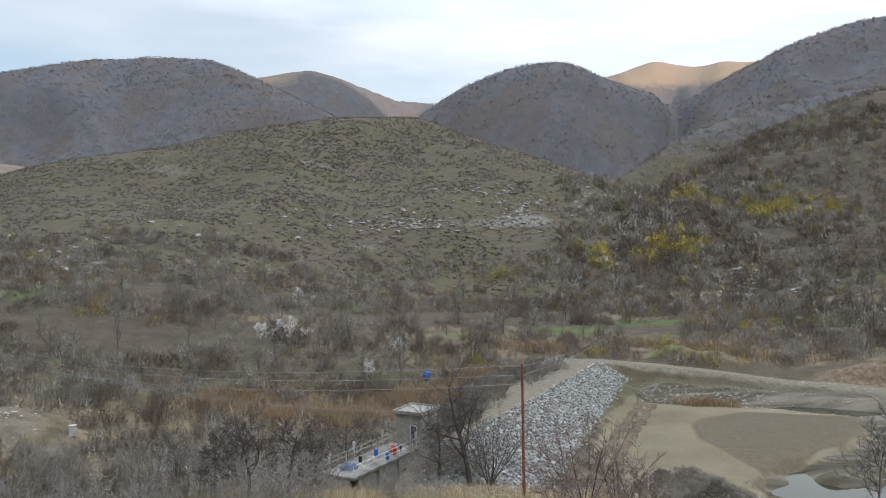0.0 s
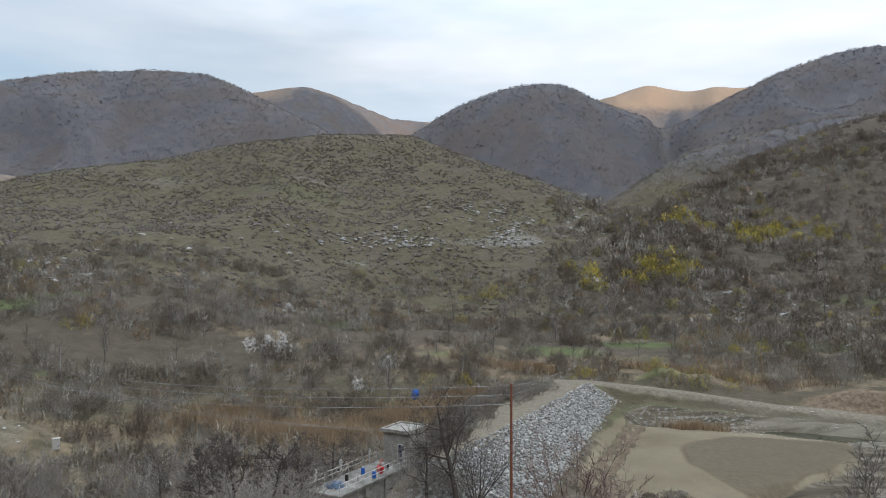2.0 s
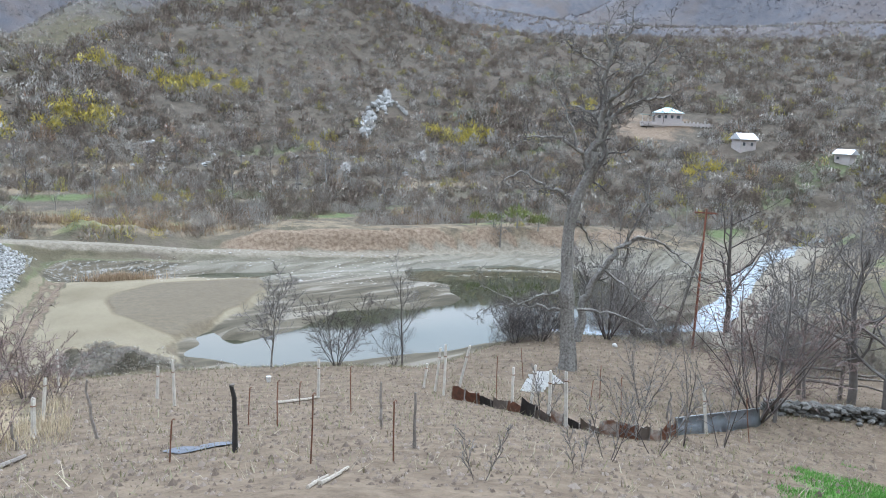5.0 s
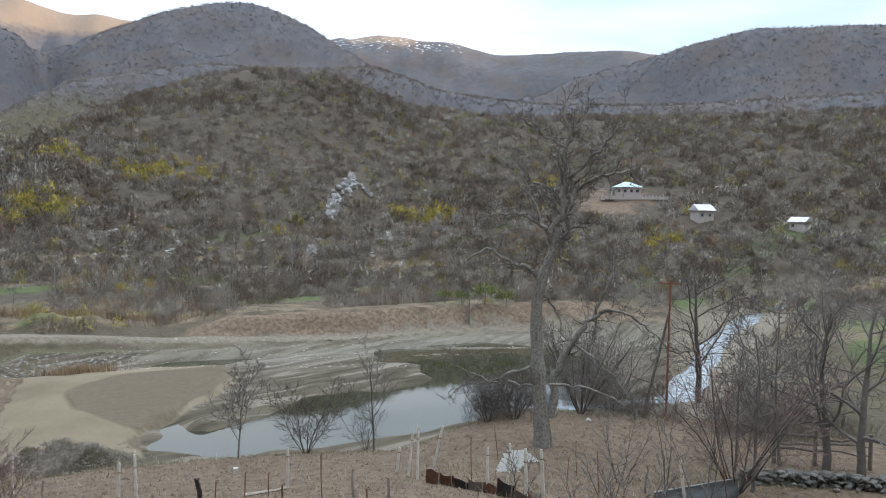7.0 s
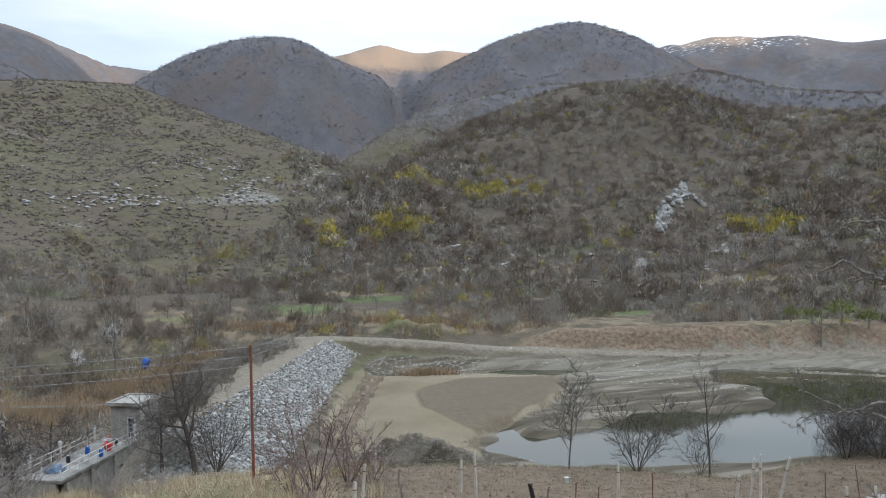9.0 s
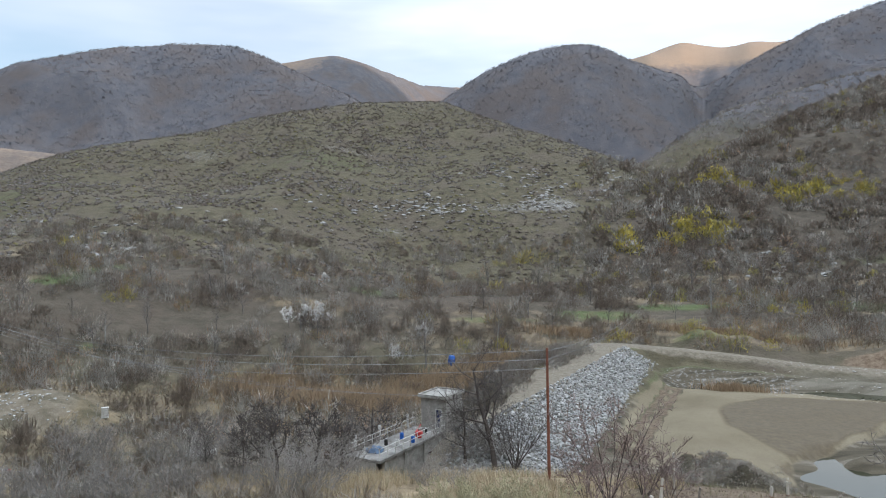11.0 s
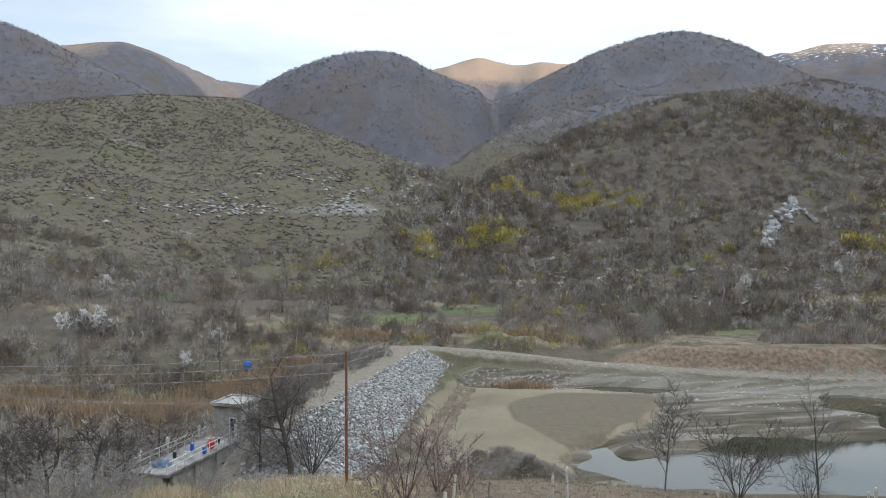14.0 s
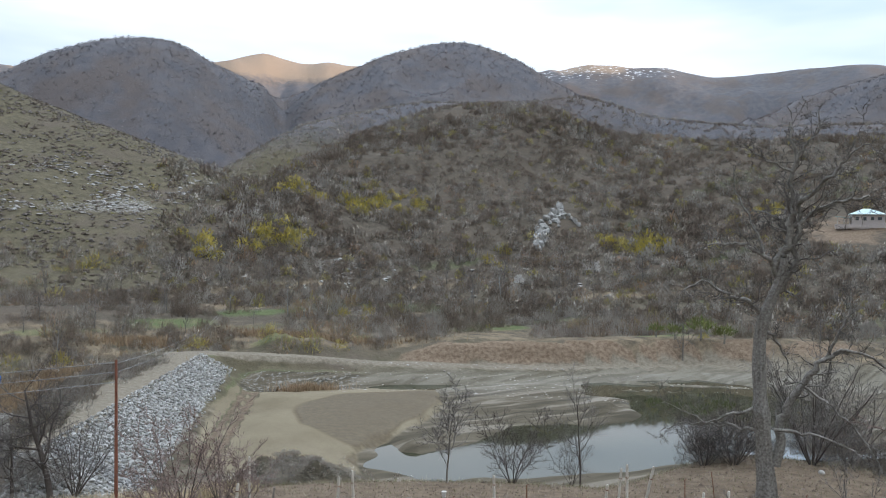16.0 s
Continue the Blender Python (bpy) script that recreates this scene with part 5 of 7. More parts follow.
        radii = np.linspace(r0, r1, n + 1) * k * rng.uniform(0.88, 1.12, n + 1)
        out[0].append((list(pts), list(radii)))
        count = int(count * 1.05)
        for q in range(count):
            g = 0.14 + 0.86 * (q + rng.uniform(0, 1)) / count
            i = min(int(g * n), n - 1)
            p, axis = pts[i] + (pts[i + 1] - pts[i]) * (g * n - i), pts[i + 1] - pts[i]
            axis = axis / np.linalg.norm(axis)
            side = np.cross(axis, rng.normal(0, 1, 3))
            side /= np.linalg.norm(side)
            tilt = radians(rng.normal(56, 14))
            grow(rng, p, axis * math.cos(tilt) + side * math.sin(tilt) + np.array((0, 0, 0.15)), reach * k * rng.uniform(0.35, 1.1), max(radii[i] * 0.36, 0.016), 1, branch_cfg, out)
    root = thing("old_tree", Matrix.Translation(at), "tall old leafless tree with furrowed grey bark", "tree")
    # furrowed trunk with a flared foot, knots and a forked head
    trunk = [place(*q) for q in ((0, -0.3), (-0.1, 1.6), (-0.33, 4.2), (-0.5, 6.4), (-0.52, 8.4), (-0.2, 9.9), (0.35, 11.3), (0.6, 12.6))]
    bm = fresh()
    rings, turns, sides = [], 56, 30
    for i in range(turns):
        f = i / (turns - 1)
        q = f * (len(trunk) - 1)
        j = min(int(q), len(trunk) - 2)
        c0 = trunk[j] + (trunk[j + 1] - trunk[j]) * (q - j)
        rad = k * (0.42 - 0.21 * f + 0.17 * math.exp(-f * 16) + 0.10 * math.exp(-((f - 0.30) / 0.03) ** 2) + 0.07 * math.exp(-((f - 0.66) / 0.05) ** 2))
        ring = []
        for a in np.linspace(0, 2 * math.pi, sides, endpoint=False):
            r = rad * (1 + 0.20 * noise.noise((2.4 * math.cos(a), 2.4 * math.sin(a), f * 9)) + 0.09 * noise.noise((9 * math.cos(a), 9 * math.sin(a), f * 14)) + 0.05 * math.sin(11 * a + 5 * f))
            ring.append(bm.verts.new((c0[0] + r * math.cos(a), c0[1] + r * math.sin(a), c0[2])))
        rings.append(ring)
    for q, w in zip(rings, rings[1:]):
        for j in range(sides):
            bm.faces.new((q[j], q[(j + 1) % sides], w[(j + 1) % sides], w[j]))
    part("trunk", bm, bark, root)
    for pname, rr, m, sides in [("limb", [r], bark, 7) for r in out[0]] + [("crown", [r for lv in out[1:] for r in lv], weathered_twig, 3)]:
        mesh = rod_mesh(pname, rr, sides)
        mesh.materials.append(m)
        ob = new(pname, mesh)
        ob.parent = root


p = ground_at(52.2, -17.9)
old_tree(p, rise_at(p, 8.6) - p.z)

spread_cfg = lambda h: cfg(h, 0.023 * h, (11, 9, 8), (0.62, 0.5, 0.48), (56, 50, 46), wob=(0.09, 0.18, 0.22, 0.25), rise=(0.02, 0.07, 0.05, 0.03), start=(0.16, 0.15, 0.12))
stand(63.4, -13.9, -4.0, spread_cfg, 8, dark_twig, dark_twig, "spreading leafless tree beside the river")
stand(55.0, -15.4, -7.6, shrub, 9, dark_twig, twig_mat, "dense leafless bush at the field's edge", trunks=16, category="bush")
stand(57.2, -15.2, -9.0, shrub, 10, dark_twig, twig_mat, "dense leafless bush at the field's edge", trunks=14, category="bush")
stand(48.0, -16.3, -12.6, shrub, 12, dark_twig, dark_twig, "low leafless bush above the water", trunks=12, category="bush")
stand(50.0, -16.0, -11.8, shrub, 13, dark_twig, dark_twig, "low leafless bush above the water", trunks=12, category="bush")
stand(29.1, -18.6, -11.0, slim, 14, bark, twig_mat, "young leafless tree at the field's edge")
stand(34.1, -18.5, -12.9, shrub, 15, dark_twig, dark_twig, "round leafless bush at the field's edge", trunks=9, category="bush")
stand(39.2, -18.5, -10.4, slim, 16, dark_twig, twig_mat, "slender leafless tree at the field's corner")
stand(38.6, -18.4, -15.0, shrub, 17, dark_twig, dark_twig, "thorny leafless bush at the field's corner", trunks=6, category="bush")
for i, (a, e, t, k) in enumerate(((67.3, -19.5, -6.5, slim), (69.0, -17.6, -5.0, slim), (71.9, -17.3, -4.6, spread_cfg), (66.0, -18.4, -7.5, slim), (74.0, -17.5, -4.5, spread_cfg))):
    stand(a, e, t, k, 20 + i, twig_mat, twig_mat, "leafless tree beside the stone wall", group="trees by the wall")
for i, (a, e, t, n) in enumerate(((66.2, -19.7, -9.5, 9), (61.3, -22.2, -14.0, 2), (59.3, -23.1, -17.5, 3), (55.8, -24.0, -18.0, 3), (45.8, -26.4, -21.5, 2), (50.5, -21.8, -17.8, 4), (58.0, -20.0, -15.0, 4), (57.5, -22.3, -17.0, 3),
                                 (64.0, -21.8, -15.5, 3), (53.5, -25.0, -21.0, 2))):
    stand(a, e, t, sapling if n < 5 else shrub, 30 + i, dark_twig, red_twig if n > 5 else twig_mat, "thin leafless sapling beside the fence", trunks=n, category="sapling", group="saplings by the fence")

# trees in front of the dam and the gate house
stand(1.1, -18.0, -8.4, fruit, 40, dark_twig, dark_twig, "gnarled leafless fruit tree in front of the dam")
stand(2.6, -17.9, -12.0, shrub, 41, dark_twig, dark_twig, "leafless bush at the foot of a fruit tree", trunks=10, category="bush")
stand(-1.2, -17.5, -12.2, fruit, 42, dark_twig, twig_mat, "small leafless tree beside the gate house")
stand(-8.0, -17.9, -11.6, fruit, 43, dark_twig, dark_twig, "crooked leafless fruit tree in front of the gate house")
for i, (a, e, t) in enumerate(((-12.6, -18.2, -12.3), (-15.4, -18.2, -11.8), (-20.3, -17.6, -12.6), (-10.2, -18.2, -13.5), (-17.8, -18.0, -13.2))):
    stand(a, e, t, fruit if i < 2 else slim, 44 + i, dark_twig, dark_twig, "leafless orchard tree on the dry slope", group="orchard trees")
for i, (a, e, t, n) in enumerate(((9.6, -19.8, -12.2, 6), (12.2, -19.4, -14.4, 6), (8.0, -20.0, -15.0, 5), (14.0, -19.6, -15.8, 5))):
    stand(a, e, t, shrub, 50 + i, dark_twig, red_twig, "tangle of reddish leafless shrubs", trunks=n, category="shrub", group="shrubs on the slope")
stand(9.8, -22.6, -17.0, sapling, 55, red_twig, red_twig, "cluster of young leafless stems", trunks=7, category="shrub")
for i, (a, e, t, n) in enumerate(((-2.8, -22.6, -18.6, 12), (0.6, -22.8, -18.2, 13), (3.8, -23.2, -18.4, 13))):
    stand(a, e, t, shrub, 57 + i, willow_mat, willow_mat, "willow bush with yellowish budding twigs", trunks=n, category="bush", group="willow bushes")
# brush on the near slope down the valley
rb = random.Random(4)
grey_twig = mat("pale_grey_twigs", (0.33, 0.305, 0.275), 0.9, second=(0.19, 0.165, 0.14), scale=3, fine=20, bump=0.0)
brush = masters_of(low_shrub, 3.0, (70, 71, 72, 73, 74), grey_twig, grey_twig, "leafless brush on the dry slope", trunks=8, category="shrub", group="brush on the slope", plain=True)
for i in range(66):
    a = -42 + 0.66 * i + rb.uniform(-0.6, 0.6)
    e = rb.uniform(-19.6, -15.8)
    stand_copy(brush, i, a, e, e + rb.uniform(2.0, 4.4 if a < -9 else 2.8), rb.uniform(0, 360))

# ---------------------------------------------------------------- gate house with its platform beside the dam
def bars(points, r, sides=6):
    bm = fresh()
    for a, b in points:
        tube(bm, (a, b), r, sides)
    return bm


def gate_house():
    base = pose(-4.1, 82.3, 0, 0, 0, -28.5)
    door_blue = mat("dark_blue_door", (0.02, 0.035, 0.12), 0.5)
    brown = mat("brown_steel_door", (0.09, 0.04, 0.03), 0.7)
    hut = thing("gate_house", base, "small grey concrete gate house with a flat roof", "hut")
    # walls with a door opening towards the platform (-y) and a small slit to the side
    bm = fresh()
    box(bm, (0.25, 3.5, 7.4), (-1.45, 0, 2.9))
    box(bm, (0.25, 3.5, 7.4), (1.45, 0, 2.9))
    box(bm, (2.65, 0.25, 7.4), (0, 1.62, 2.9))
    part("wall", bm, concrete, hut)
    bm = fresh()
    box(bm, (1.55, 0.25, 7.4), (-0.55, -1.62, 2.9))
    box(bm, (0.25, 0.25, 7.4), (1.2, -1.62, 2.9))
    box(bm, (0.85, 0.25, 1.15), (0.65, -1.62, 6.02))
    box(bm, (0.85, 0.25, 4.2), (0.65, -1.62, 1.3))
    part("front_wall", bm, concrete, hut)
    part("roof", box(fresh(), (3.6, 4.1, 0.22), (0, -0.05, 6.72), bevel=0.03), concrete, hut)
    bm = fresh()
    for sx, sy, x, y in ((3.6, 0.18, 0, -2.0), (3.6, 0.18, 0, 1.9), (0.18, 3.72, -1.71, -0.05), (0.18, 3.72, 1.71, -0.05)):
        box(bm, (sx, sy, 0.16), (x, y, 6.91), bevel=0.02)
    part("parapet", bm, concrete, hut)
    frame_ = part("door_frame", bars((((0.25, -1.78, 3.42), (0.25, -1.78, 5.42)), ((1.05, -1.78, 3.42), (1.05, -1.78, 5.42)), ((0.25, -1.78, 5.42), (1.05, -1.78, 5.42))), 0.06, 4), white_paint, hut, "white painted door frame")
    part("door", box(fresh(), (0.75, 0.06, 1.95), (0.65, -1.60, 4.42)), door_blue, hut, "dark blue door standing ajar")
    # platform: deck, edge beams, walls below, a brown door in the side wall
    deck = thing("platform", base, "concrete platform with steel railings and a side door", "platform")
    grimy = mat("grimy_concrete", (0.27, 0.255, 0.23), 0.9, second=(0.13, 0.12, 0.105), scale=0.9, fine=9, bump=0.4, spread=0.16)
    part("slab", box(fresh(), (4.0, 12.0, 0.3), (-0.4, -7.9, 3.22), bevel=0.03), grimy, deck)
    bm = fresh()
    box(bm, (0.3, 2.3, 3.9), (1.2, -3.1, 1.12))
    box(bm, (0.3, 7.6, 3.9), (1.2, -9.05, 1.12))
    box(bm, (0.3, 1.0, 1.3), (1.2, -4.75, 2.42))
    box(bm, (0.3, 12.0, 3.9), (-2.1, -7.9, 1.12))
    box(bm, (3.0, 0.3, 3.9), (-0.45, -13.7, 1.12))
    part("side_wall", bm, concrete, deck)
    part("side_door", box(fresh(), (0.08, 0.95, 1.95), (1.18, -4.75, 0.75)), brown, deck, "brown steel door under the deck")
    bm = fresh()
    for y in (-2.2, -6.0, -9.5, -12.9):
        box(bm, (0.28, 0.3, 3.9), (1.4, y, 1.1))
    part("buttress", bm, concrete, deck)
    for x, label in ((-2.25, ""), (1.45, "")):
        rail = [((x, -2.0, 3.4 + h), (x, -13.8, 3.4 + h)) for h in (0.55, 1.0)]
        posts = [((x, -2.0 - 1.31 * k, 3.35), (x, -2.0 - 1.31 * k, 4.42)) for k in range(10)]
        r = part("railing", bars(rail, 0.035), white_paint, deck, "white painted steel railing")
        for q in posts:
            part("post", bars([q], 0.04), white_paint, r)
    for y in (-3.2, -8.3, -12.4):
        bm = fresh()
        tube(bm, ((-2.45, y, 3.0), (-2.45, y, 4.55)), 0.10, 8)
        tube(bm, ((-2.45, y, 4.55), (-2.45, y, 4.62), (-2.45, y, 4.95)), (0.17, 0.19, 0.16), 8)
        part("bollard", bm, white_paint, deck, "white capped pipe")
    bm = fresh()
    tube(bm, ((1.42, -2.6, 3.2), (1.42, -2.6, 5.0)), 0.11, 8)
    part("bollard", bm, white_paint, deck, "white capped pipe")
    # valves and gear on the deck
    valve = thing("valve", base @ pose(0.55, -5.6, 3.37), "red gate valve with a handwheel on the platform", "valve")
    bm = fresh()
    tube(bm, ((0, 0, 0), (0, 0, 0.25), (0, 0, 0.4), (0, 0, 0.62), (0, 0, 0.7)), (0.28, 0.32, 0.42, 0.40, 0.2), 10)
    part("body", bm, red_paint, valve)
    bm = fresh()
    ring = [(0.34 * math.cos(a), 0.34 * math.sin(a), 1.0) for a in np.linspace(0, 2 * math.pi, 15)]
    tube(bm, ring, 0.03, 5, cap=False)
    for a in (0, 2.1, 4.2):
        tube(bm, ((0, 0, 1.0), (0.34 * math.cos(a), 0.34 * math.sin(a), 1.0)), 0.02, 5)
    part("handwheel", bm, white_paint, valve, "white handwheel")
    part("stem", tube(fresh(), ((0, 0, 0.7), (0, 0, 1.05)), 0.04, 6), rust, valve)
    pipe = thing("pipe", base @ pose(-0.4, -3.4, 3.45), "red painted pipe along the platform", "pipe")
    part("tube", tube(fresh(), ((-1.0, 1.2, 0.25), (0.4, -2.0, 0.35)), 0.07, 7), red_paint, pipe)
    part("foot", box(fresh(), (0.15, 0.3, 0.3), (-0.3, -0.4, 0.06)), concrete, pipe)
    for i, (x, y, s, m, nm, lab) in enumerate(((-0.7, -6.9, 0.42, blue_paint, "canister", "blue plastic canister standing on the deck"), (1.0, -7.4, 0.4, blue_paint, "canister", "blue plastic canister standing on the deck"),
                                               (0.1, -8.8, 0.35, white_paint, "bucket", "white bucket standing on the deck"), (-0.9, -9.4, 0.36, dark_wood, "motor", "dark motor block on the deck"), (0.4, -4.1, 0.36, dark_wood, "motor", "dark motor block on the deck"))):
        c = thing(nm, base @ pose(x, y, 3.37, 0, 0, 17 * i), lab, nm)
        bm = fresh()
        tube(bm, ((0, 0, 0), (0, 0, 0.06), (0, 0, s * 1.4), (0, 0, s * 1.7)), (s * 0.42, s * 0.5, s * 0.5, s * 0.3), 9)
        part("body", bm, m, c)
        part("lid", tube(fresh(), ((0, 0, s * 1.7), (0, 0, s * 1.85)), s * 0.22, 8), white_paint if m is not white_paint else concrete, c)
    tarp = thing("tarpaulin", base @ pose(-0.6, -11.6, 3.4), "crumpled blue grey tarpaulin heap on the platform", "tarpaulin")
    bm = fresh()
    bmesh.ops.create_icosphere(bm, subdivisions=3, radius=0.75)
    for v in bm.verts:
        k = noise.noise(v.co * 2.3)
        v.co = Vector((v.co.x * (1.2 + 0.4 * k), v.co.y * (1 + 0.4 * k), max(-0.05, v.co.z * (0.7 + 0.5 * k))))
    part("sheet", bm, mat("blue_grey_tarpaulin", (0.13, 0.19, 0.28), 0.6, second=(0.06, 0.08, 0.12), scale=2), tarp, soft=True)
    # stair rail below the platform
    st = thing("stair_railing", base, "pale steel stair railing below the platform", "railing")
    for z in (0.0, 0.55):
        part("bar", bars([((2.0, -1.6, 1.9 + z), (2.6, -6.6, 0.35 + z))], 0.04), white_paint, st)
    for k in range(6):
        y = -1.6 - k
        part("post", bars([((2.0 + 0.12 * k, y, 1.4 - 0.31 * k - 0.7), (2.0 + 0.12 * k, y, 2.5 - 0.31 * k))], 0.035), white_paint, st)


gate_house()


def rubble(name, at, spreadx, spready, n, smin, smax, material, label, seed, squash=0.65):
    """A heap of loose blocks, each its own piece."""
    rnd = random.Random(seed)
    root = thing(name, Matrix.Translation(at), label, "rubble")
    meshes = [rock_mesh("stone", rnd, squash) for _ in range(5)]
    for m in meshes:
        m.materials.append(material)
    for _ in range(n):
        x, y = rnd.gauss(0, spreadx), rnd.gauss(0, spready)
        s = rnd.uniform(smin, smax)
        ob = new("stone", rnd.choice(meshes))
        ob.parent = root
        ob.matrix_basis = pose(x, y, height(at[0] + x, at[1] + y) - at[2] + s * 0.15, rnd.uniform(-20, 20), rnd.uniform(-20, 20), rnd.uniform(0, 360)) @ Matrix.Diagonal((s, s, s, 1))
    return root


for i, (x, y, sx, sy, n) in enumerate(((-2.2, 75.5, 1.6, 1.4, 40), (-11.5, 69.5, 1.5, 1.5, 26))):
    rubble("rubble", (x, y, height(x, y)), sx, sy, n, 0.25, 0.9, stone_mat, "heap of pale broken concrete and stones", 60 + i)
p = ground_at(-20.7, -15.9)
slab = thing("concrete_slab", Matrix.Translation(p) @ pose(0, 0, 0.7, 3, 2, 20), "broken pale concrete slab lying in the brush", "slab")
part("slab", box(fresh(), (3.4, 2.2, 0.5), (0, 0, 0), bevel=0.06), white_paint, slab)
part("footing", box(fresh(), (2.6, 1.6, 0.9), (0.2, 0.1, -0.6), bevel=0.05), concrete, slab)
p = ground_at(-11.1, -16.9)
bin_ = thing("steel_tank", Matrix.Translation(p) @ pose(0, 0, 0, 0, 0, -15), "rusty brown steel tank beside the platform", "tank")
part("body", box(fresh(), (2.2, 1.1, 1.25), (0, 0, 0.7), bevel=0.08), rust, bin_)
part("rim", box(fresh(), (2.3, 1.2, 0.08), (0, 0, 1.35), bevel=0.02), rust, bin_)
p = ground_at(-27.0, -12.6)
cab = thing("white_cabinet", Matrix.Translation(p) @ pose(0, 0, 0, 0, 0, 20), "small white cabinet standing in the brush", "cabinet")
part("body", box(fresh(), (0.85, 0.6, 1.35), (0, 0, 0.8), bevel=0.03), white_paint, cab)
part("lid", box(fresh(), (0.95, 0.7, 0.08), (0, 0, 1.51), bevel=0.02), white_paint, cab)
p = ground_at(-2.1, -10.4)
bar = thing("blue_barrel", Matrix.Translation(p) @ pose(0, 0, 0, 0, 8, 0), "bright blue plastic barrel on the far meadow", "barrel")
bm = fresh()
tube(bm, [(0, 0, h) for h in (0, 0.05, 0.5, 0.55, 0.6, 1.0, 1.05, 1.1, 1.5, 1.58)], (0.5, 0.58, 0.6, 0.64, 0.6, 0.6, 0.64, 0.6, 0.58, 0.5), 14)
part("body", bm, blue_paint, bar, soft=True)
part("lid", tube(fresh(), ((0, 0, 1.58), (0, 0, 1.66)), 0.46, 14), blue_paint, bar)

# reservoir face of the dam: loose stone facing
def riprap():
    rnd = random.Random(9)
    root = thing("riprap", Matrix.Translation((0, 0, 0)), "slope of loose pale grey stones facing the dam", "riprap")
    meshes = [rock_mesh("stone", rnd, 0.62, 0.3) for _ in range(7)]
    for m in meshes:
        m.materials.append(stone_mat)
    ax = (DAM_B - DAM_A).normalized()
    length = (DAM_B - DAM_A).length
    spots = []
    u = -9.0
    while u < length + 3:
        v = -0.2
        while v < facing_foot(u, length):
            if rnd.random() < 0.96 - 0.8 * max(0, (v - facing_foot(u, length) + 1.5) / 1.5):
                spots.append((u + rnd.uniform(-0.3, 0.3), v + rnd.uniform(-0.25, 0.25)))
            v += 0.36
        u += 0.36
    xs = np.array([DAM_A.x + q * ax.x + w * ax.y for q, w in spots])
    ys = np.array([DAM_A.y + q * ax.y - w * ax.x for q, w in spots])
    zs = height(xs, ys)
    rest, tint = [], []
    tri = [mesh_tris(m) for m in meshes]
    near = 0
    for (q, w), x, y, z in zip(spots, xs, ys, zs):
        s = rnd.uniform(0.26, 0.58)
        m = pose(x, y, z + 0.08, rnd.uniform(-40, 40), rnd.uniform(-40, 40), rnd.uniform(0, 360)) @ Matrix.Diagonal((s, s * rnd.uniform(0.6, 1), s, 1))
        if 4 < q < 14 and near < 300:
            near += 1
            ob = new("stone", rnd.choice(meshes))
            ob.parent, ob.matrix_basis = root, m
        else:
            t = rnd.choice(tri)
            mm = np.array(m)
            rest.append(t @ mm[:3, :3].T + mm[:3, 3])
            tint.append(np.full(len(t), rnd.random()))
    ob = stuff("stone_fill", np.concatenate(rest), np.concatenate(tint), island_mat("pale_riprap", [(0.15, 0.146, 0.132), (0.27, 0.264, 0.248), (0.43, 0.424, 0.40), (0.22, 0.206, 0.175)], 0.9, 0.85), "loose pale grey stones", "")
    ob.parent = root


riprap()

# ---------------------------------------------------------------- the two fields: posts, sheet fence, wall, gate
# bearing and rise of foot, then of head
CONCRETE_POSTS = [(14.3, -19.2, 14.3, -16.4), (20.8, -20.3, 20.9, -18.1), (22.0, -20.9, 21.9, -17.7), (32.7, -20.8, 32.7, -18.0), (12.6, -22.0, 12.7, -19.4), (13.2, -21.1, 13.5, -18.2),
                  (41.0, -20.0, 41.2, -18.2), (41.9, -20.3, 42.2, -17.0), (48.1, -21.3, 48.0, -18.1), (49.5, -21.5, 49.7, -17.8), (51.0, -21.8, 50.9, -18.1), (52.4, -22.1, 52.1, -18.1),
                  (62.8, -21.1, 62.3, -18.0), (42.6, -20.5, 42.6, -16.7), (43.7, -20.4, 44.5, -16.7)]
STICKS = [(26.4, -24.4, 26.2, -19.7), (16.6, -22.6, 16.0, -18.6), (37.7, -22.9, 37.7, -19.7), (11.5, -22.5, 11.3, -20.7), (40.4, -24.4, 40.4, -20.4), (64.4, -18.4, 64.7, -15.3), (59.9, -20.5, 60.0, -18.6), (7.6, -25.9, 8.5, -21.8)]
RODS = [(29.6, -22.8, 29.6, -19.6), (32.2, -25.5, 32.3, -20.6), (35.3, -21.9, 35.2, -18.6), (21.6, -24.7, 21.8, -21.9), (38.8, -25.4, 38.7, -21.1), (27.4, -22.6, 27.5, -20.0), (31.3, -21.3, 31.3, -19.7), (46.8, -20.8, 46.7, -17.4),
        (56.5, -20.8, 56.3, -18.1), (54.8, -19.8, 54.7, -17.4), (48.8, -18.9, 48.5, -16.7), (54.1, -20.7, 54.2, -18.6), (65.8, -21.2, 65.3, -18.3)]
post_white = mat("limewashed_post", (0.58, 0.54, 0.47), 0.9, second=(0.36, 0.32, 0.27), scale=3, fine=30, vary=0.15)


def foot_and_head(az0, el0, az1, el1):
    p = ground_at(az0, el0)
    d = math.hypot(p.x, p.y)
    x, y = polar(az1, d)
    return p, Vector((x, y, EYE + d * math.tan(radians(el1)))) - p


rp = random.Random(3)
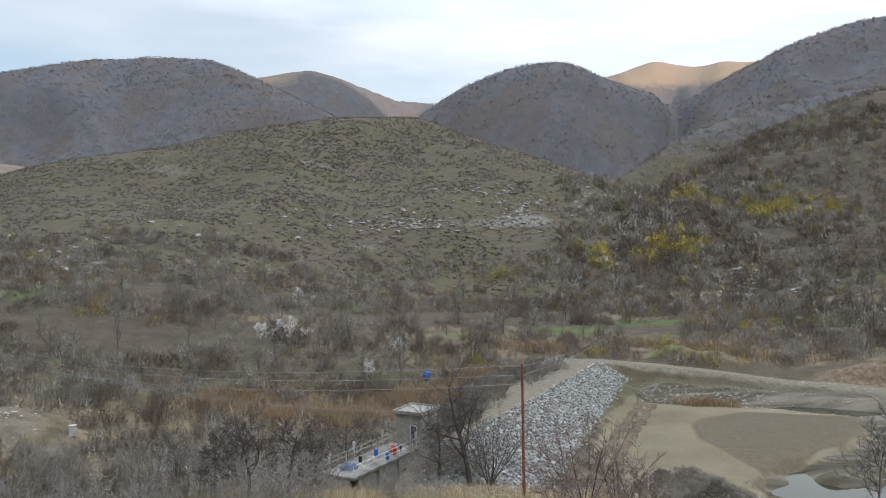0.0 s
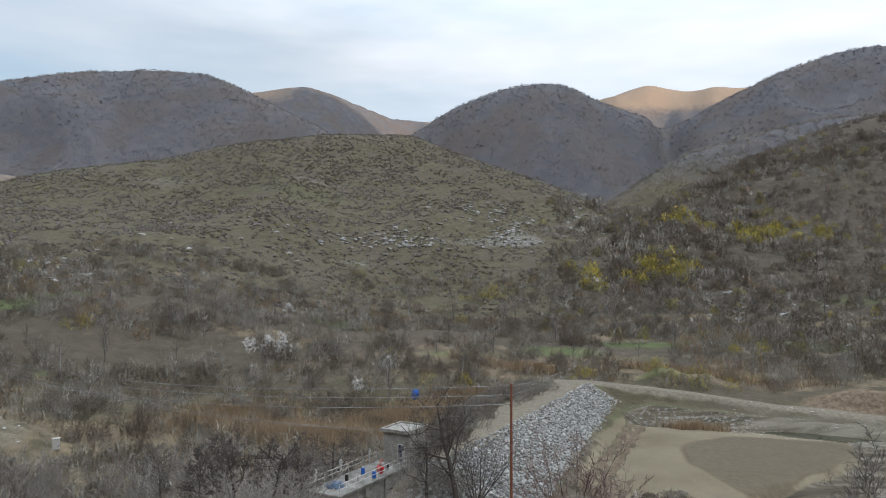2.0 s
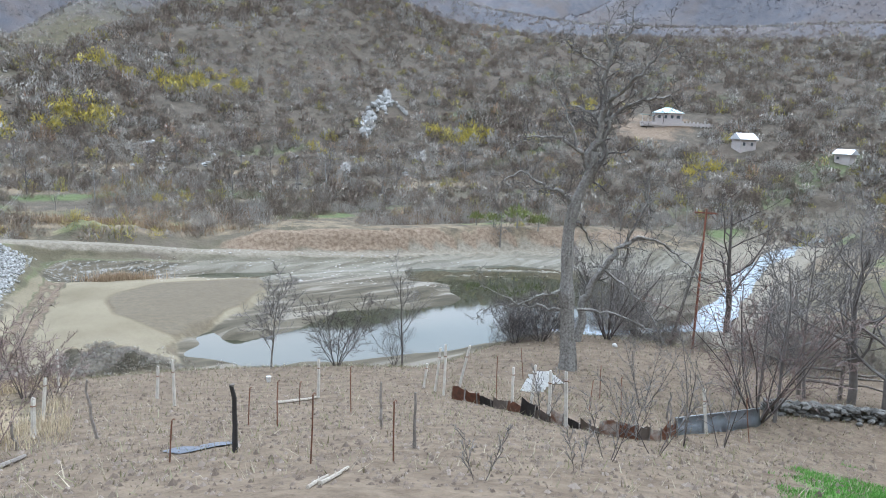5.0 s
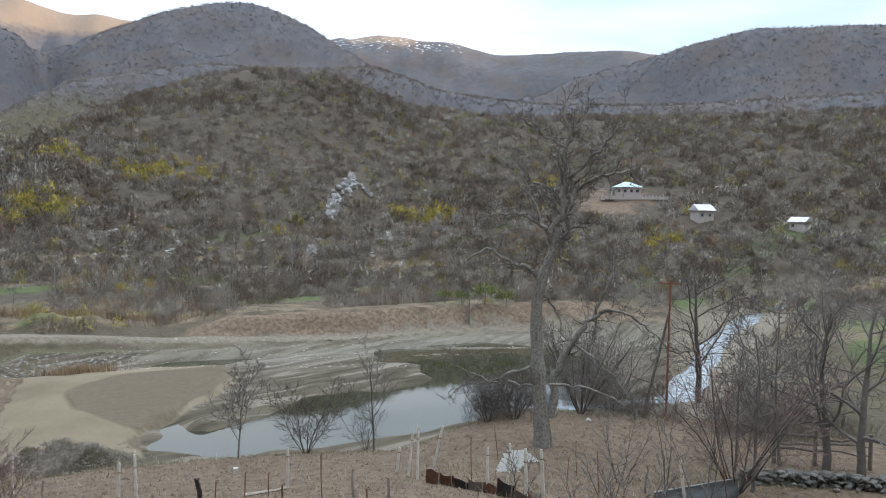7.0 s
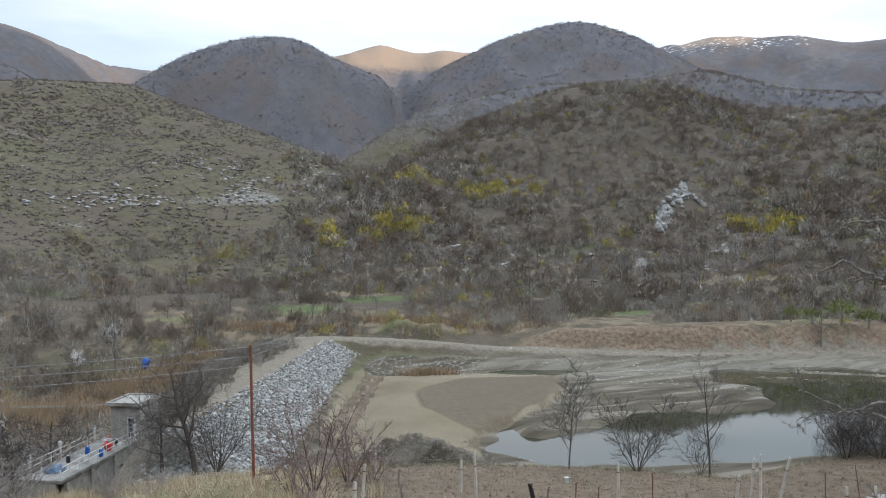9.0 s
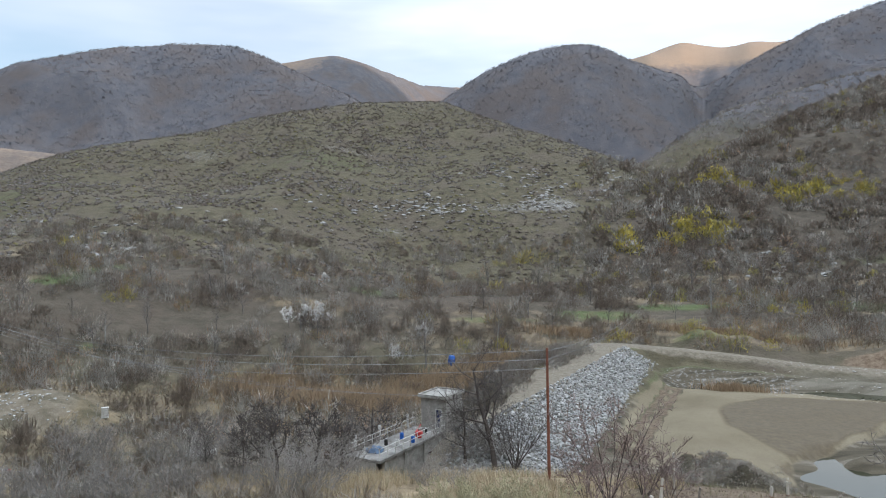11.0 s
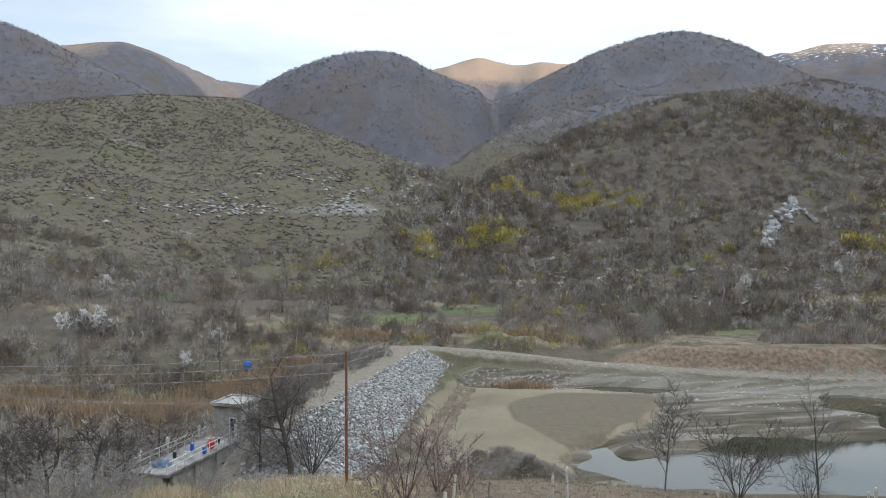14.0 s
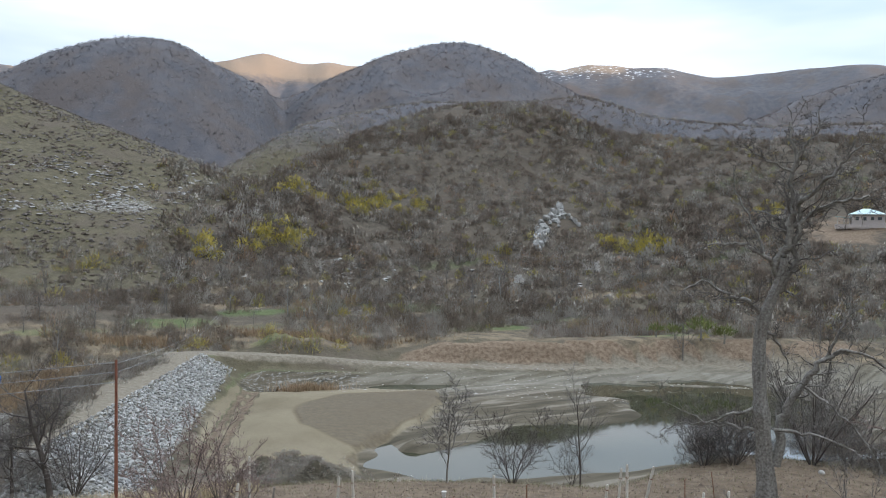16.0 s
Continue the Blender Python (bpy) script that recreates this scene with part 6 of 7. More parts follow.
for row in CONCRETE_POSTS:
    p, top = foot_and_head(*row)
    t = thing("fence_post", Matrix.Translation(p), "pale square fence post standing in the field", "post", "pale fence posts")
    bm = fresh()
    w = rp.uniform(0.055, 0.075)
    tube(bm, (top * -0.06, top * 0.5 + Vector((rp.uniform(-0.02, 0.02), 0, 0)), top * 0.96, top), (w * 1.1, w, w * 0.95, w * 0.7), 4)
    part("shaft", bm, post_white, t)
    tie = top * rp.uniform(0.7, 0.85)
    part("wire_tie", tube(fresh(), (tie - Vector((0, 0, 0.012)), tie + Vector((0, 0, 0.012))), w * 1.25, 7), rust, t)
for i, row in enumerate(STICKS):
    p, top = foot_and_head(*row)
    t = thing("stake", Matrix.Translation(p), "black charred wooden stake in the field" if i == 0 else "crooked weathered wooden stake in the field", "stake", "" if i == 0 else "wooden stakes")
    pts = [top * f + Vector((rp.uniform(-0.04, 0.04), rp.uniform(-0.04, 0.04), 0)) for f in (-0.06, 0.2, 0.4, 0.6, 0.8, 1.0)]
    part("shaft", tube(fresh(), pts, [0.07, 0.065, 0.06, 0.055, 0.055, 0.045] if i == 0 else [0.05, 0.045, 0.04, 0.036, 0.034, 0.03], 6), dark_wood if i == 0 else old_wood, t)
    if i == 0:
        part("cap", tube(fresh(), (top * 0.985, top * 1.01), 0.05, 6), old_wood, t, "pale cut top")
for row in RODS:
    p, top = foot_and_head(*row)
    t = thing("iron_rod", Matrix.Translation(p), "thin rusty iron rod stuck in the soil", "rod", "rusty rods")
    part("shaft", tube(fresh(), (top * -0.05, top * 0.55 + Vector((rp.uniform(-0.02, 0.02), rp.uniform(-0.02, 0.02), 0)), top), 0.019, 5), rust, t)
    part("hook", tube(fresh(), (top, top + Vector((0.04, 0, 0.03)), top + Vector((0.07, 0, 0.0))), 0.014, 4), rust, t)

# low fence of old sheets between the fields
FENCE = ((43.3, -20.7), (45.5, -21.0), (47.8, -21.3), (50.0, -21.7), (52.3, -22.0), (55.0, -22.3), (57.9, -22.3), (59.6, -22.1), (60.8, -21.7))
sheets = [rust, mat("dark_burnt_sheet", (0.07, 0.06, 0.055), 0.7, 0.3, scale=3), mat("flaking_white_sheet", (0.50, 0.47, 0.42), 0.7, second=(0.20, 0.11, 0.07), scale=3, spread=0.12), rust, mat("grey_brown_sheet", (0.20, 0.16, 0.13), 0.8, scale=3)]
pts = [ground_at(*q) for q in FENCE]
run = [(a + (b - a) * (k / 2), a + (b - a) * ((k + 1) / 2)) for a, b in zip(pts, pts[1:]) for k in range(2)]
for i, (a, b) in enumerate(run):
    way = b - a
    ln = math.hypot(way.x, way.y)
    ang = math.degrees(math.atan2(way.y, way.x))
    h = rp.uniform(0.26, 0.56)
    mid = (a + b) / 2
    s = thing("metal_sheet", Matrix.Translation((mid.x, mid.y, height(mid.x, mid.y))) @ pose(0, 0, 0, rp.uniform(-12, 12), rp.uniform(-4, 4), ang + rp.uniform(-6, 6)),
              ("rusty iron sheet set upright as a low fence", "dark burnt iron sheet set upright as a low fence", "flaking white sheet set upright as a low fence", "rusty iron sheet set upright as a low fence", "grey brown sheet set upright as a low fence")[i % 5], "sheet", "fence sheets")
    bm = fresh()
    n = 3
    top = [bm.verts.new((ln * 1.06 * (k / n - 0.5), 0.03 * math.sin(k * 2.1 + i), h * (1 + 0.12 * math.sin(k * 1.7 + i * 3)))) for k in range(n + 1)]
    low = [bm.verts.new((ln * 1.06 * (k / n - 0.5), 0.03 * math.sin(k * 2.1 + i), -0.15)) for k in range(n + 1)]
    for k in range(n):
        bm.faces.new((low[k], low[k + 1], top[k + 1], top[k]))
    geom = bmesh.ops.solidify(bm, geom=bm.faces[:], thickness=0.02)
    part("panel", bm, sheets[(i * 3 + i // 4) % 5], s)
    part("stay", tube(fresh(), ((ln * 0.4, -0.05, -0.1), (ln * 0.4, -0.05, h * 1.15)), 0.025, 5), old_wood, s)
# the long galvanised sheet
a, b = ground_at(61.0, -21.6), ground_at(66.3, -19.8)
mid, way = (a + b) / 2, b - a
g = thing("galvanised_sheet", Matrix.Translation(mid) @ pose(0, 0, 0, -14, 0, math.degrees(math.atan2(way.y, way.x))), "long bluish galvanised sheet leaning against the fence line", "sheet")
bm = fresh()
n = 30
ln = way.length
rows = [[bm.verts.new((ln * (k / n - 0.5), 0.03 * math.sin(k * 1.3) + dy, z + way.z * (k / n - 0.5))) for k in range(n + 1)] for z, dy in ((-0.1, 0), (0.3, 0.02), (0.66, 0.0))]
for q, w in zip(rows, rows[1:]):
    for k in range(n):
        bm.faces.new((q[k], q[k + 1], w[k + 1], w[k]))
bmesh.ops.solidify(bm, geom=bm.faces[:], thickness=0.015)
part("panel", bm, zinc, g, soft=True)
part("fold", tube(fresh(), ((-ln / 2, 0.0, 0.66 - way.z / 2), (ln / 2, 0.0, 0.66 + way.z / 2)), 0.025, 6), zinc, g)

# dry stone wall
def stone_wall():
    rnd = random.Random(12)
    a, b = ground_at(66.6, -18.9), ground_at(75.5, -18.0)
    root = thing("stone_wall", Matrix.Translation((0, 0, 0)), "tumbled dry stone wall of grey field stones", "wall")
    meshes = [rock_mesh("stone", rnd, 0.6, 0.28) for _ in range(6)]
    wall_stone = mat("lichened_stone", (0.19, 0.18, 0.16), 0.95, second=(0.085, 0.08, 0.07), scale=4, fine=25, vary=0.35)
    for m in meshes:
        m.materials.append(wall_stone)
    way = b - a
    side = Vector((-way.y, way.x, 0)).normalized()
    for layer, n in ((0, 84), (0.17, 78), (0.33, 62), (0.46, 34)):
        for k in range(n):
            f = (k + rnd.uniform(-0.3, 0.3)) / n
            s = rnd.uniform(0.2, 0.44)
            p = a + way * f + side * rnd.gauss(0, 0.30 - layer * 0.25)
            ob = new("stone", rnd.choice(meshes))
            ob.parent = root
            ob.matrix_basis = pose(p.x, p.y, height(p.x, p.y) + layer + 0.08, rnd.uniform(-15, 15), rnd.uniform(-15, 15), rnd.uniform(0, 360)) @ Matrix.Diagonal((s * rnd.uniform(1, 1.5), s, s, 1))


stone_wall()


def rail_gate():
    a, b = ground_at(68.6, -17.4), ground_at(74.6, -16.9)
    way = b - a
    root = thing("rail_fence", Matrix.Translation(a), "crooked grey pole fence between leaning trunks", "fence")
    for f in (0.0, 0.42, 0.98):
        q = way * f
        q.z = height(a.x + q.x, a.y + q.y) - a.z
        part("post", tube(fresh(), (q + Vector((0, 0, -0.2)), q + Vector((0.02, 0.03, 1.7))), (0.11, 0.085), 7), old_wood, root)
    rnd = random.Random(2)
    for h in (0.75, 1.05, 1.35):
        pts = [way * (k / 7 - 0.03) + Vector((rnd.uniform(-0.08, 0.08), rnd.uniform(-0.08, 0.08), h + rnd.uniform(-0.1, 0.1) + (height(a.x + way.x * k / 7, a.y + way.y * k / 7) - a.z - way.z * k / 7))) for k in range(8)]
        part("rail", tube(fresh(), pts, [0.075 - 0.005 * k for k in range(8)], 6), old_wood, root)


rail_gate()


def lying(name, p0, p1, r, material, label, category):
    a, b = ground_at(*p0), ground_at(*p1)
    way = b - a
    pts = []
    for k in range(7):
        q = a + way * (k / 6)
        pts.append(Vector((q.x - a.x, q.y - a.y, height(q.x, q.y) - a.z + r * 0.8)))
    t = thing(name, Matrix.Translation(a), label, category)
    part("pole", tube(fresh(), pts, [r * (1 - 0.05 * k) for k in range(7)], 6), material, t)
    part("knot", tube(fresh(), (pts[3], pts[3] + Vector((0.03, 0.04, r * 1.6))), (r * 0.5, r * 0.3), 5), material, t)


pale_wood = mat("pale_dry_wood", (0.40, 0.355, 0.29), 0.9, second=(0.24, 0.205, 0.16), scale=6, fine=40)
lying("plank", (29.5, -21.2), (32.6, -20.9), 0.07, pale_wood, "pale plank lying on the tilled soil", "plank")
lying("log", (8.2, -24.2), (12.0, -23.2), 0.08, old_wood, "weathered log lying on the soil", "log")
lying("branch", (33.0, -27.0), (35.2, -25.9), 0.05, pale_wood, "pale peeled branch lying on the soil", "branch")
lying("branch", (32.0, -27.2), (33.6, -26.4), 0.04, pale_wood, "pale peeled branch lying on the soil", "branch")
# blue plastic sheet pressed into the soil
p = ground_at(23.9, -24.0)
sh_ = thing("plastic_sheet", Matrix.Translation(p), "crumpled bluish grey plastic sheet on the soil", "sheet")
bm = fresh()
n, m_ = 14, 8
grid = [[bm.verts.new((0, 0, 0)) for _ in range(n)] for _ in range(m_)]
for j in range(m_):
    for k in range(n):
        x, y = (k / (n - 1) - 0.5) * 1.7 + 0.1 * math.sin(j * 2.0), (j / (m_ - 1) - 0.5) * 0.7 * (1 + 0.3 * math.sin(k * 0.9))
        grid[j][k].co = (x, y, height(p.x + x, p.y + y) - p.z + 0.035 + 0.035 * noise.noise((x * 5, y * 5, 1)))
for j in range(m_ - 1):
    for k in range(n - 1):
        bm.faces.new((grid[j][k], grid[j][k + 1], grid[j + 1][k + 1], grid[j + 1][k]))
part("sheet", bm, mat("blue_grey_plastic", (0.13, 0.145, 0.17), 0.45, second=(0.07, 0.072, 0.08), scale=9), sh_, soft=True)
p = ground_at(55.6, -15.9)
bk = thing("white_sack", Matrix.Translation(p), "small white sack at the field's edge", "sack")
bm = fresh()
bmesh.ops.create_icosphere(bm, subdivisions=2, radius=0.17)
for v in bm.verts:
    v.co = v.co * (1 + 0.4 * noise.noise(v.co * 6))
    v.co.z = max(v.co.z, -0.06) + 0.06
part("sack", bm, white_paint, bk, soft=True)
for i, (a, e) in enumerate(((49.7, -19.6), (50.2, -19.2), (50.8, -18.9))):
    p = ground_at(a, e)
    w = thing("roofing_sheet", Matrix.Translation(p) @ pose(0, 0, 0.10 + 0.03 * i, 5, -4, 30 + 20 * i), "pale corrugated roofing sheet lying in the weeds", "sheet", "roofing sheets")
    bm = fresh()
    rows = [[bm.verts.new((1.5 * (k / 24 - 0.5), y, 0.03 * math.cos(k * math.pi / 2))) for k in range(25)] for y in (-0.5, 0.5)]
    for k in range(24):
        bm.faces.new((rows[0][k], rows[0][k + 1], rows[1][k + 1], rows[1][k]))
    bmesh.ops.solidify(bm, geom=bm.faces[:], thickness=0.012)
    part("panel", bm, white_paint, w)
p = ground_at(28.9, -19.6)
wp = thing("white_pot", Matrix.Translation(p), "white enamel pot hung low on a young tree", "pot")
part("body", tube(fresh(), ((0, 0, 0.0), (0, 0, 0.22), (0, 0, 0.25)), (0.09, 0.11, 0.115), 10), white_paint, wp)
part("rim", tube(fresh(), ((0, 0, 0.25), (0, 0, 0.265)), 0.12, 10), white_paint, wp)

# ---------------------------------------------------------------- poles, wires, stairs, houses
def utility_pole(az, foot, top, label, material, arms=2, strut=None):
    p = ground_at(az, foot, 20)
    h = rise_at(p, top) - p.z
    t = thing("utility_pole", Matrix.Translation(p) @ pose(0, 0, 0, 0, 0, -az), label, "pole")
    part("shaft", tube(fresh(), ((0, 0, -0.3), (0, 0, h * 0.5), (0, 0, h)), (0.085, 0.072, 0.06), 8), material, t)
    for k in range(arms):
        z = h - 0.25 - 0.55 * k
        arm = part("crossarm", box(fresh(), (1.3 - 0.3 * k, 0.08, 0.08), (0, 0.1, z)), material, t)
        for x in (-0.55 + 0.15 * k, 0.55 - 0.15 * k):
            bm = fresh()
            tube(bm, ((x, 0.1, z + 0.04), (x, 0.1, z + 0.12), (x, 0.1, z + 0.2), (x, 0.1, z + 0.26)), (0.02, 0.05, 0.055, 0.03), 7)
            part("insulator", bm, white_paint, arm, "white glazed insulator")
    if strut:
        part("strut", tube(fresh(), ((strut[0], strut[1], -0.2), (0, 0, h * 0.78)), (0.11, 0.08), 7), old_wood, t, "grey wooden strut")
    return p, h


rusty_pole = mat("red_brown_pole", (0.26, 0.10, 0.06), 0.85, second=(0.13, 0.06, 0.04), scale=2, fine=30)
wood_pole = mat("brown_pole_wood", (0.27, 0.15, 0.09), 0.9, second=(0.15, 0.08, 0.05), scale=2, fine=30)
pole_o = utility_pole(5.2, -18.9, -9.2, "thin rust red utility pole before the dam", rusty_pole, 0)
pole_l = utility_pole(-36.65, -10.5, -3.9, "brown wooden utility pole with a strut", wood_pole, 2, (1.2, 0.8))
pole_r = utility_pole(61.2, -15.4, -5.3, "thin rust red pole at the field's edge with a strut", rusty_pole, 1, (-1.4, 0.6))
for a, f, tt in ((59.9, -6.9, -4.5), (69.8, -6.5, -4.5)):
    utility_pole(a, f, tt, "pale concrete utility pole across the river", concrete, 1)


def wire(a, b, sag, n=24):
    pts = [a.lerp(b, k / n) - Vector((0, 0, sag * 4 * (k / n) * (1 - k / n))) for k in range(n + 1)]
    t = thing("wire", Matrix.Translation(a), "slack overhead wire between the poles", "wire", "overhead wires")
    part("strand", tube(fresh(), [q - a for q in pts], 0.016, 4), wire_mat, t)


po, ho = pole_o
pl, hl = pole_l
hut_top = Vector((-5.6, 81.0, 6.8))
for k in range(3):
    wire(po + Vector((0, 0, ho - 0.1 - 0.45 * k)), pl + Vector((0.6 - 0.5 * k, 0.2, hl - 0.3 - 0.5 * (k > 1))), 2.6 + 0.25 * k)
for k in range(2):
    wire(pl + Vector((0.5 - k, 0.1, hl - 0.8)), hut_top + Vector((0.5 * k, 0.2 * k, 0)), 2.4 + 0.3 * k)
for k in range(2):
    wire(po + Vector((0, 0, ho - 0.15 - 0.4 * k)), Vector((34, 146, 13 - 0.5 * k)), 2.0)


def steel_stairs():
    p = ground_at(-37.2, -11.6)
    right = Vector((math.cos(radians(37.2)), math.sin(radians(37.2)), 0))
    t = thing("steel_stairs", Matrix.Translation(p), "rusty steel stairs with a pale handrail on the slope", "stairs")
    up = -right * 0.86 + Vector((-0.25, 0.2, 0)) * 0.2
    rise, going, n = 0.19, 0.27, 22
    depth = Vector((math.sin(radians(-37.2)), math.cos(radians(-37.2)), 0))
    for s in (-0.45, 0.45):
        part("stringer", tube(fresh(), (depth * s, up.normalized() * going * n + depth * s + Vector((0, 0, rise * n))), 0.085, 4), rust, t)
    for k in range(n):
        q = up.normalized() * going * (k + 0.5) + Vector((0, 0, rise * (k + 0.5) + 0.08))
        m = Matrix.Translation(q) @ pose(0, 0, 0, 0, 0, 37.2)
        bm = box(fresh(), (0.26, 0.9, 0.04), (0, 0, 0))
        bmesh.ops.transform(bm, matrix=m, verts=bm.verts)
        part("tread", bm, rust, t)
    for s in (0.5,):
        hand = part("handrail", tube(fresh(), (depth * s + Vector((0, 0, 1.0)), up.normalized() * going * n + depth * s + Vector((0, 0, rise * n + 1.0))), 0.03, 6), zinc, t, "pale steel handrail")
        for k in range(0, n + 1, 4):
            q = up.normalized() * going * k + depth * s + Vector((0, 0, rise * k))
            part("post", tube(fresh(), (q, q + Vector((0, 0, 1.0))), 0.028, 5), zinc, hand)
    # landing rail further down
    a, b, c = ground_at(-35.4, -12.2, 25, 75), ground_at(-34.2, -12.4, 25, 75), ground_at(-32.6, -14.2, 25, 75)
    g = thing("steel_railing", Matrix.Translation(a), "rusty steel railing round the stair landing", "railing")
    for p0, p1, nb in ((a, b, 4), (b, c, 1)):
        for k in range(nb):
            z = 1.05 - 0.24 * k
            part("bar", tube(fresh(), (p0 - a + Vector((0, 0, z)), p1 - a + Vector((0, 0, z))), 0.03, 5), rust, g)
    for q in (a, b, c, (b + c) / 2):
        z0 = height(q.x, q.y)
        part("post", tube(fresh(), (Vector((q.x - a.x, q.y - a.y, z0 - a.z - 0.2)), q - a + Vector((0, 0, 1.1))), 0.045, 6), rust, g)
    part("kick_beam", tube(fresh(), (b - a + Vector((0, 0, 0.05)), c - a + Vector((0, 0, 0.05))), 0.12, 4), rust, g)


steel_stairs()

roof_zinc = mat("pale_turquoise_roof", (0.46, 0.58, 0.58), 0.5, 0.2, second=(0.38, 0.48, 0.48), scale=0.8, fine=8)
roof_white = mat("white_sheet_roof", (0.66, 0.67, 0.68), 0.5, 0.1, second=(0.5, 0.5, 0.5), scale=0.8, fine=8)
plaster = mat("grey_pink_plaster", (0.52, 0.47, 0.44), 0.9, second=(0.42, 0.37, 0.34), scale=0.6, fine=8)
pane_mat = mat("dark_window_glass", (0.10, 0.11, 0.12), 0.12, spec=0.6, bump=0.0)


def house(az, foot, w, dep, h, roof_h, roof, label, windows, turn=0, hip=True, porch=0.0):
    p = ground_at(az, foot, 150)
    z0 = min(height(p.x + dx, p.y + dy) for dx in (-w / 2, w / 2) for dy in (-dep / 2, dep / 2))
    t = thing("house", Matrix.Translation((p.x, p.y, p.z)) @ pose(0, 0, 0, 0, 0, -az + turn), label, "house")
    part("wall", box(fresh(), (w, dep, h + p.z - z0 + 1), (0, 0, (h - (p.z - z0) - 1) / 2)), plaster, t)
    bm = fresh()
    o = 0.6
    base = [bm.verts.new(v) for v in ((-w / 2 - o, -dep / 2 - o, h), (w / 2 + o, -dep / 2 - o, h), (w / 2 + o, dep / 2 + o, h), (-w / 2 - o, dep / 2 + o, h))]
    inset = dep / 2 if hip else -o
    r0, r1 = bm.verts.new((-w / 2 + inset, 0, h + roof_h)), bm.verts.new((w / 2 - inset, 0, h + roof_h))
    for f in ((base[0], base[1], r1, r0), (base[2], base[3], r0, r1), (base[1], base[2], r1), (base[3], base[0], r0), base[::-1]):
        bm.faces.new(f)
    part("roof", bm, roof, t)
    part("eaves", box(fresh(), (w + 1.1, dep + 1.1, 0.14), (0, 0, h - 0.06)), white_paint, t)
    for x, z, ww, hh in windows:
        win = part("window", box(fresh(), (ww + 0.16, 0.1, hh + 0.16), (x, -dep / 2 - 0.03, z)), white_paint, t, "white window frame")
        part("pane", box(fresh(), (ww, 0.05, hh), (x, -dep / 2 - 0.08, z)), pane_mat, win)
    if porch:
        part("porch_roof", box(fresh(), (porch, dep * 0.8, 0.15), (-w / 2 - porch / 2, 0, h * 0.75), (0, 6, 0)), roof, t)
        for x in (-w / 2 - porch + 0.3, -w / 2 - porch / 2):
            part("porch_post", box(fresh(), (0.2, 0.2, h * 0.85), (x, -dep * 0.35, h * 0.3)), white_paint, t)
        part("terrace", box(fresh(), (porch, dep * 0.8, 1.6), (-w / 2 - porch / 2, 0, -0.4)), plaster, t)
    return p, t


hp, _ = house(57.9, 0.62, 9.4, 7.0, 3.7, 1.9, roof_zinc, "pale house with a turquoise hipped roof on the hillside", [(-3.2, 2.3, 0.9, 1.1), (-1.0, 2.3, 0.9, 1.1), (1.2, 2.3, 0.9, 1.1), (3.3, 2.3, 1.2, 1.0)], 8, True, 4.5)
house(63.2, -0.9, 5.6, 5.0, 3.0, 2.0, roof_white, "small house with a steep white sheet roof", [(-1.6, 1.5, 0.9, 1.0), (1.2, 1.5, 0.9, 1.0)], 35, False)
house(69.6, -1.45, 4.6, 4.2, 2.4, 1.5, roof_white, "low cottage with a white roof among the trees", [(-1.2, 1.2, 0.8, 0.8)], -25, False)
tw = thing("terrace_wall", Matrix.Translation(hp) @ pose(0, 0, 0, 0, 0, -57.9), "long pale parapet wall below the hillside house", "wall")
for k in range(9):
    part("pillar", box(fresh(), (0.5, 0.5, 1.7), (5.5 + 1.25 * k, -4.6, 0.1 - 0.06 * k)), white_paint, tw)
part("parapet", box(fresh(), (22, 0.35, 1.0), (4.0, -4.8, -0.2)), plaster, tw)

# ---------------------------------------------------------------- grass, reeds, clods, rocks, litter
rng = np.random.default_rng(77)


def blades(x, y, h, w, lean=0.25):
    z = height(x, y)
    n = len(x)
    a = rng.uniform(0, 2 * math.pi, n)
    dx, dy = np.cos(a) * w / 2, np.sin(a) * w / 2
    tipx, tipy = x + rng.normal(0, lean, n) * h, y + rng.normal(0, lean, n) * h
    return np.stack((np.stack((x - dx, y - dy, z - 0.03), -1), np.stack((x + dx, y + dy, z - 0.03), -1), np.stack((tipx, tipy, z + h), -1)), 1)


# dry grass on the slope in front of the dam
x, y, d, az = spread(rng, 90000, -42, 15, 22, 56, 0.7)
keep = (vnoise(x / 3, y / 3, 141) + 0.5 * vnoise(x, y, 142) > -0.22) & ((az < 8) | (vnoise(x / 2, y / 2, 143) > 0.05))
x, y = x[keep], y[keep]
stuff("dry_grass", blades(x, y, rng.uniform(0.25, 0.75, len(x)), rng.uniform(0.02, 0.045, len(x))), rng.uniform(0, 1, len(x)),
      island_mat("dry_grass", [(0.46, 0.375, 0.25), (0.56, 0.47, 0.33), (0.38, 0.30, 0.20), (0.34, 0.30, 0.18)]), "tall dry straw coloured grass", "grass")
# weeds along the fence and the field's edge
x, y, d, az = spread(rng, 60000, 10, 74, 14, 54, 0.8)
edge = 40 + 9 * smooth(40, 52, az)
fence_d = np.interp(az, (43, 50, 55, 60, 66, 75), (31.5, 29.5, 28.5, 29, 33, 37))
keep = (np.abs(d - edge - 1.5) < 2.6) | ((az > 43) & (np.abs(d - fence_d - 1.8) < 2.2)) | (rng.uniform(0, 1, len(x)) < 0.30 + 0.25 * vnoise(x / 3, y / 3, 147))
x, y = x[keep], y[keep]
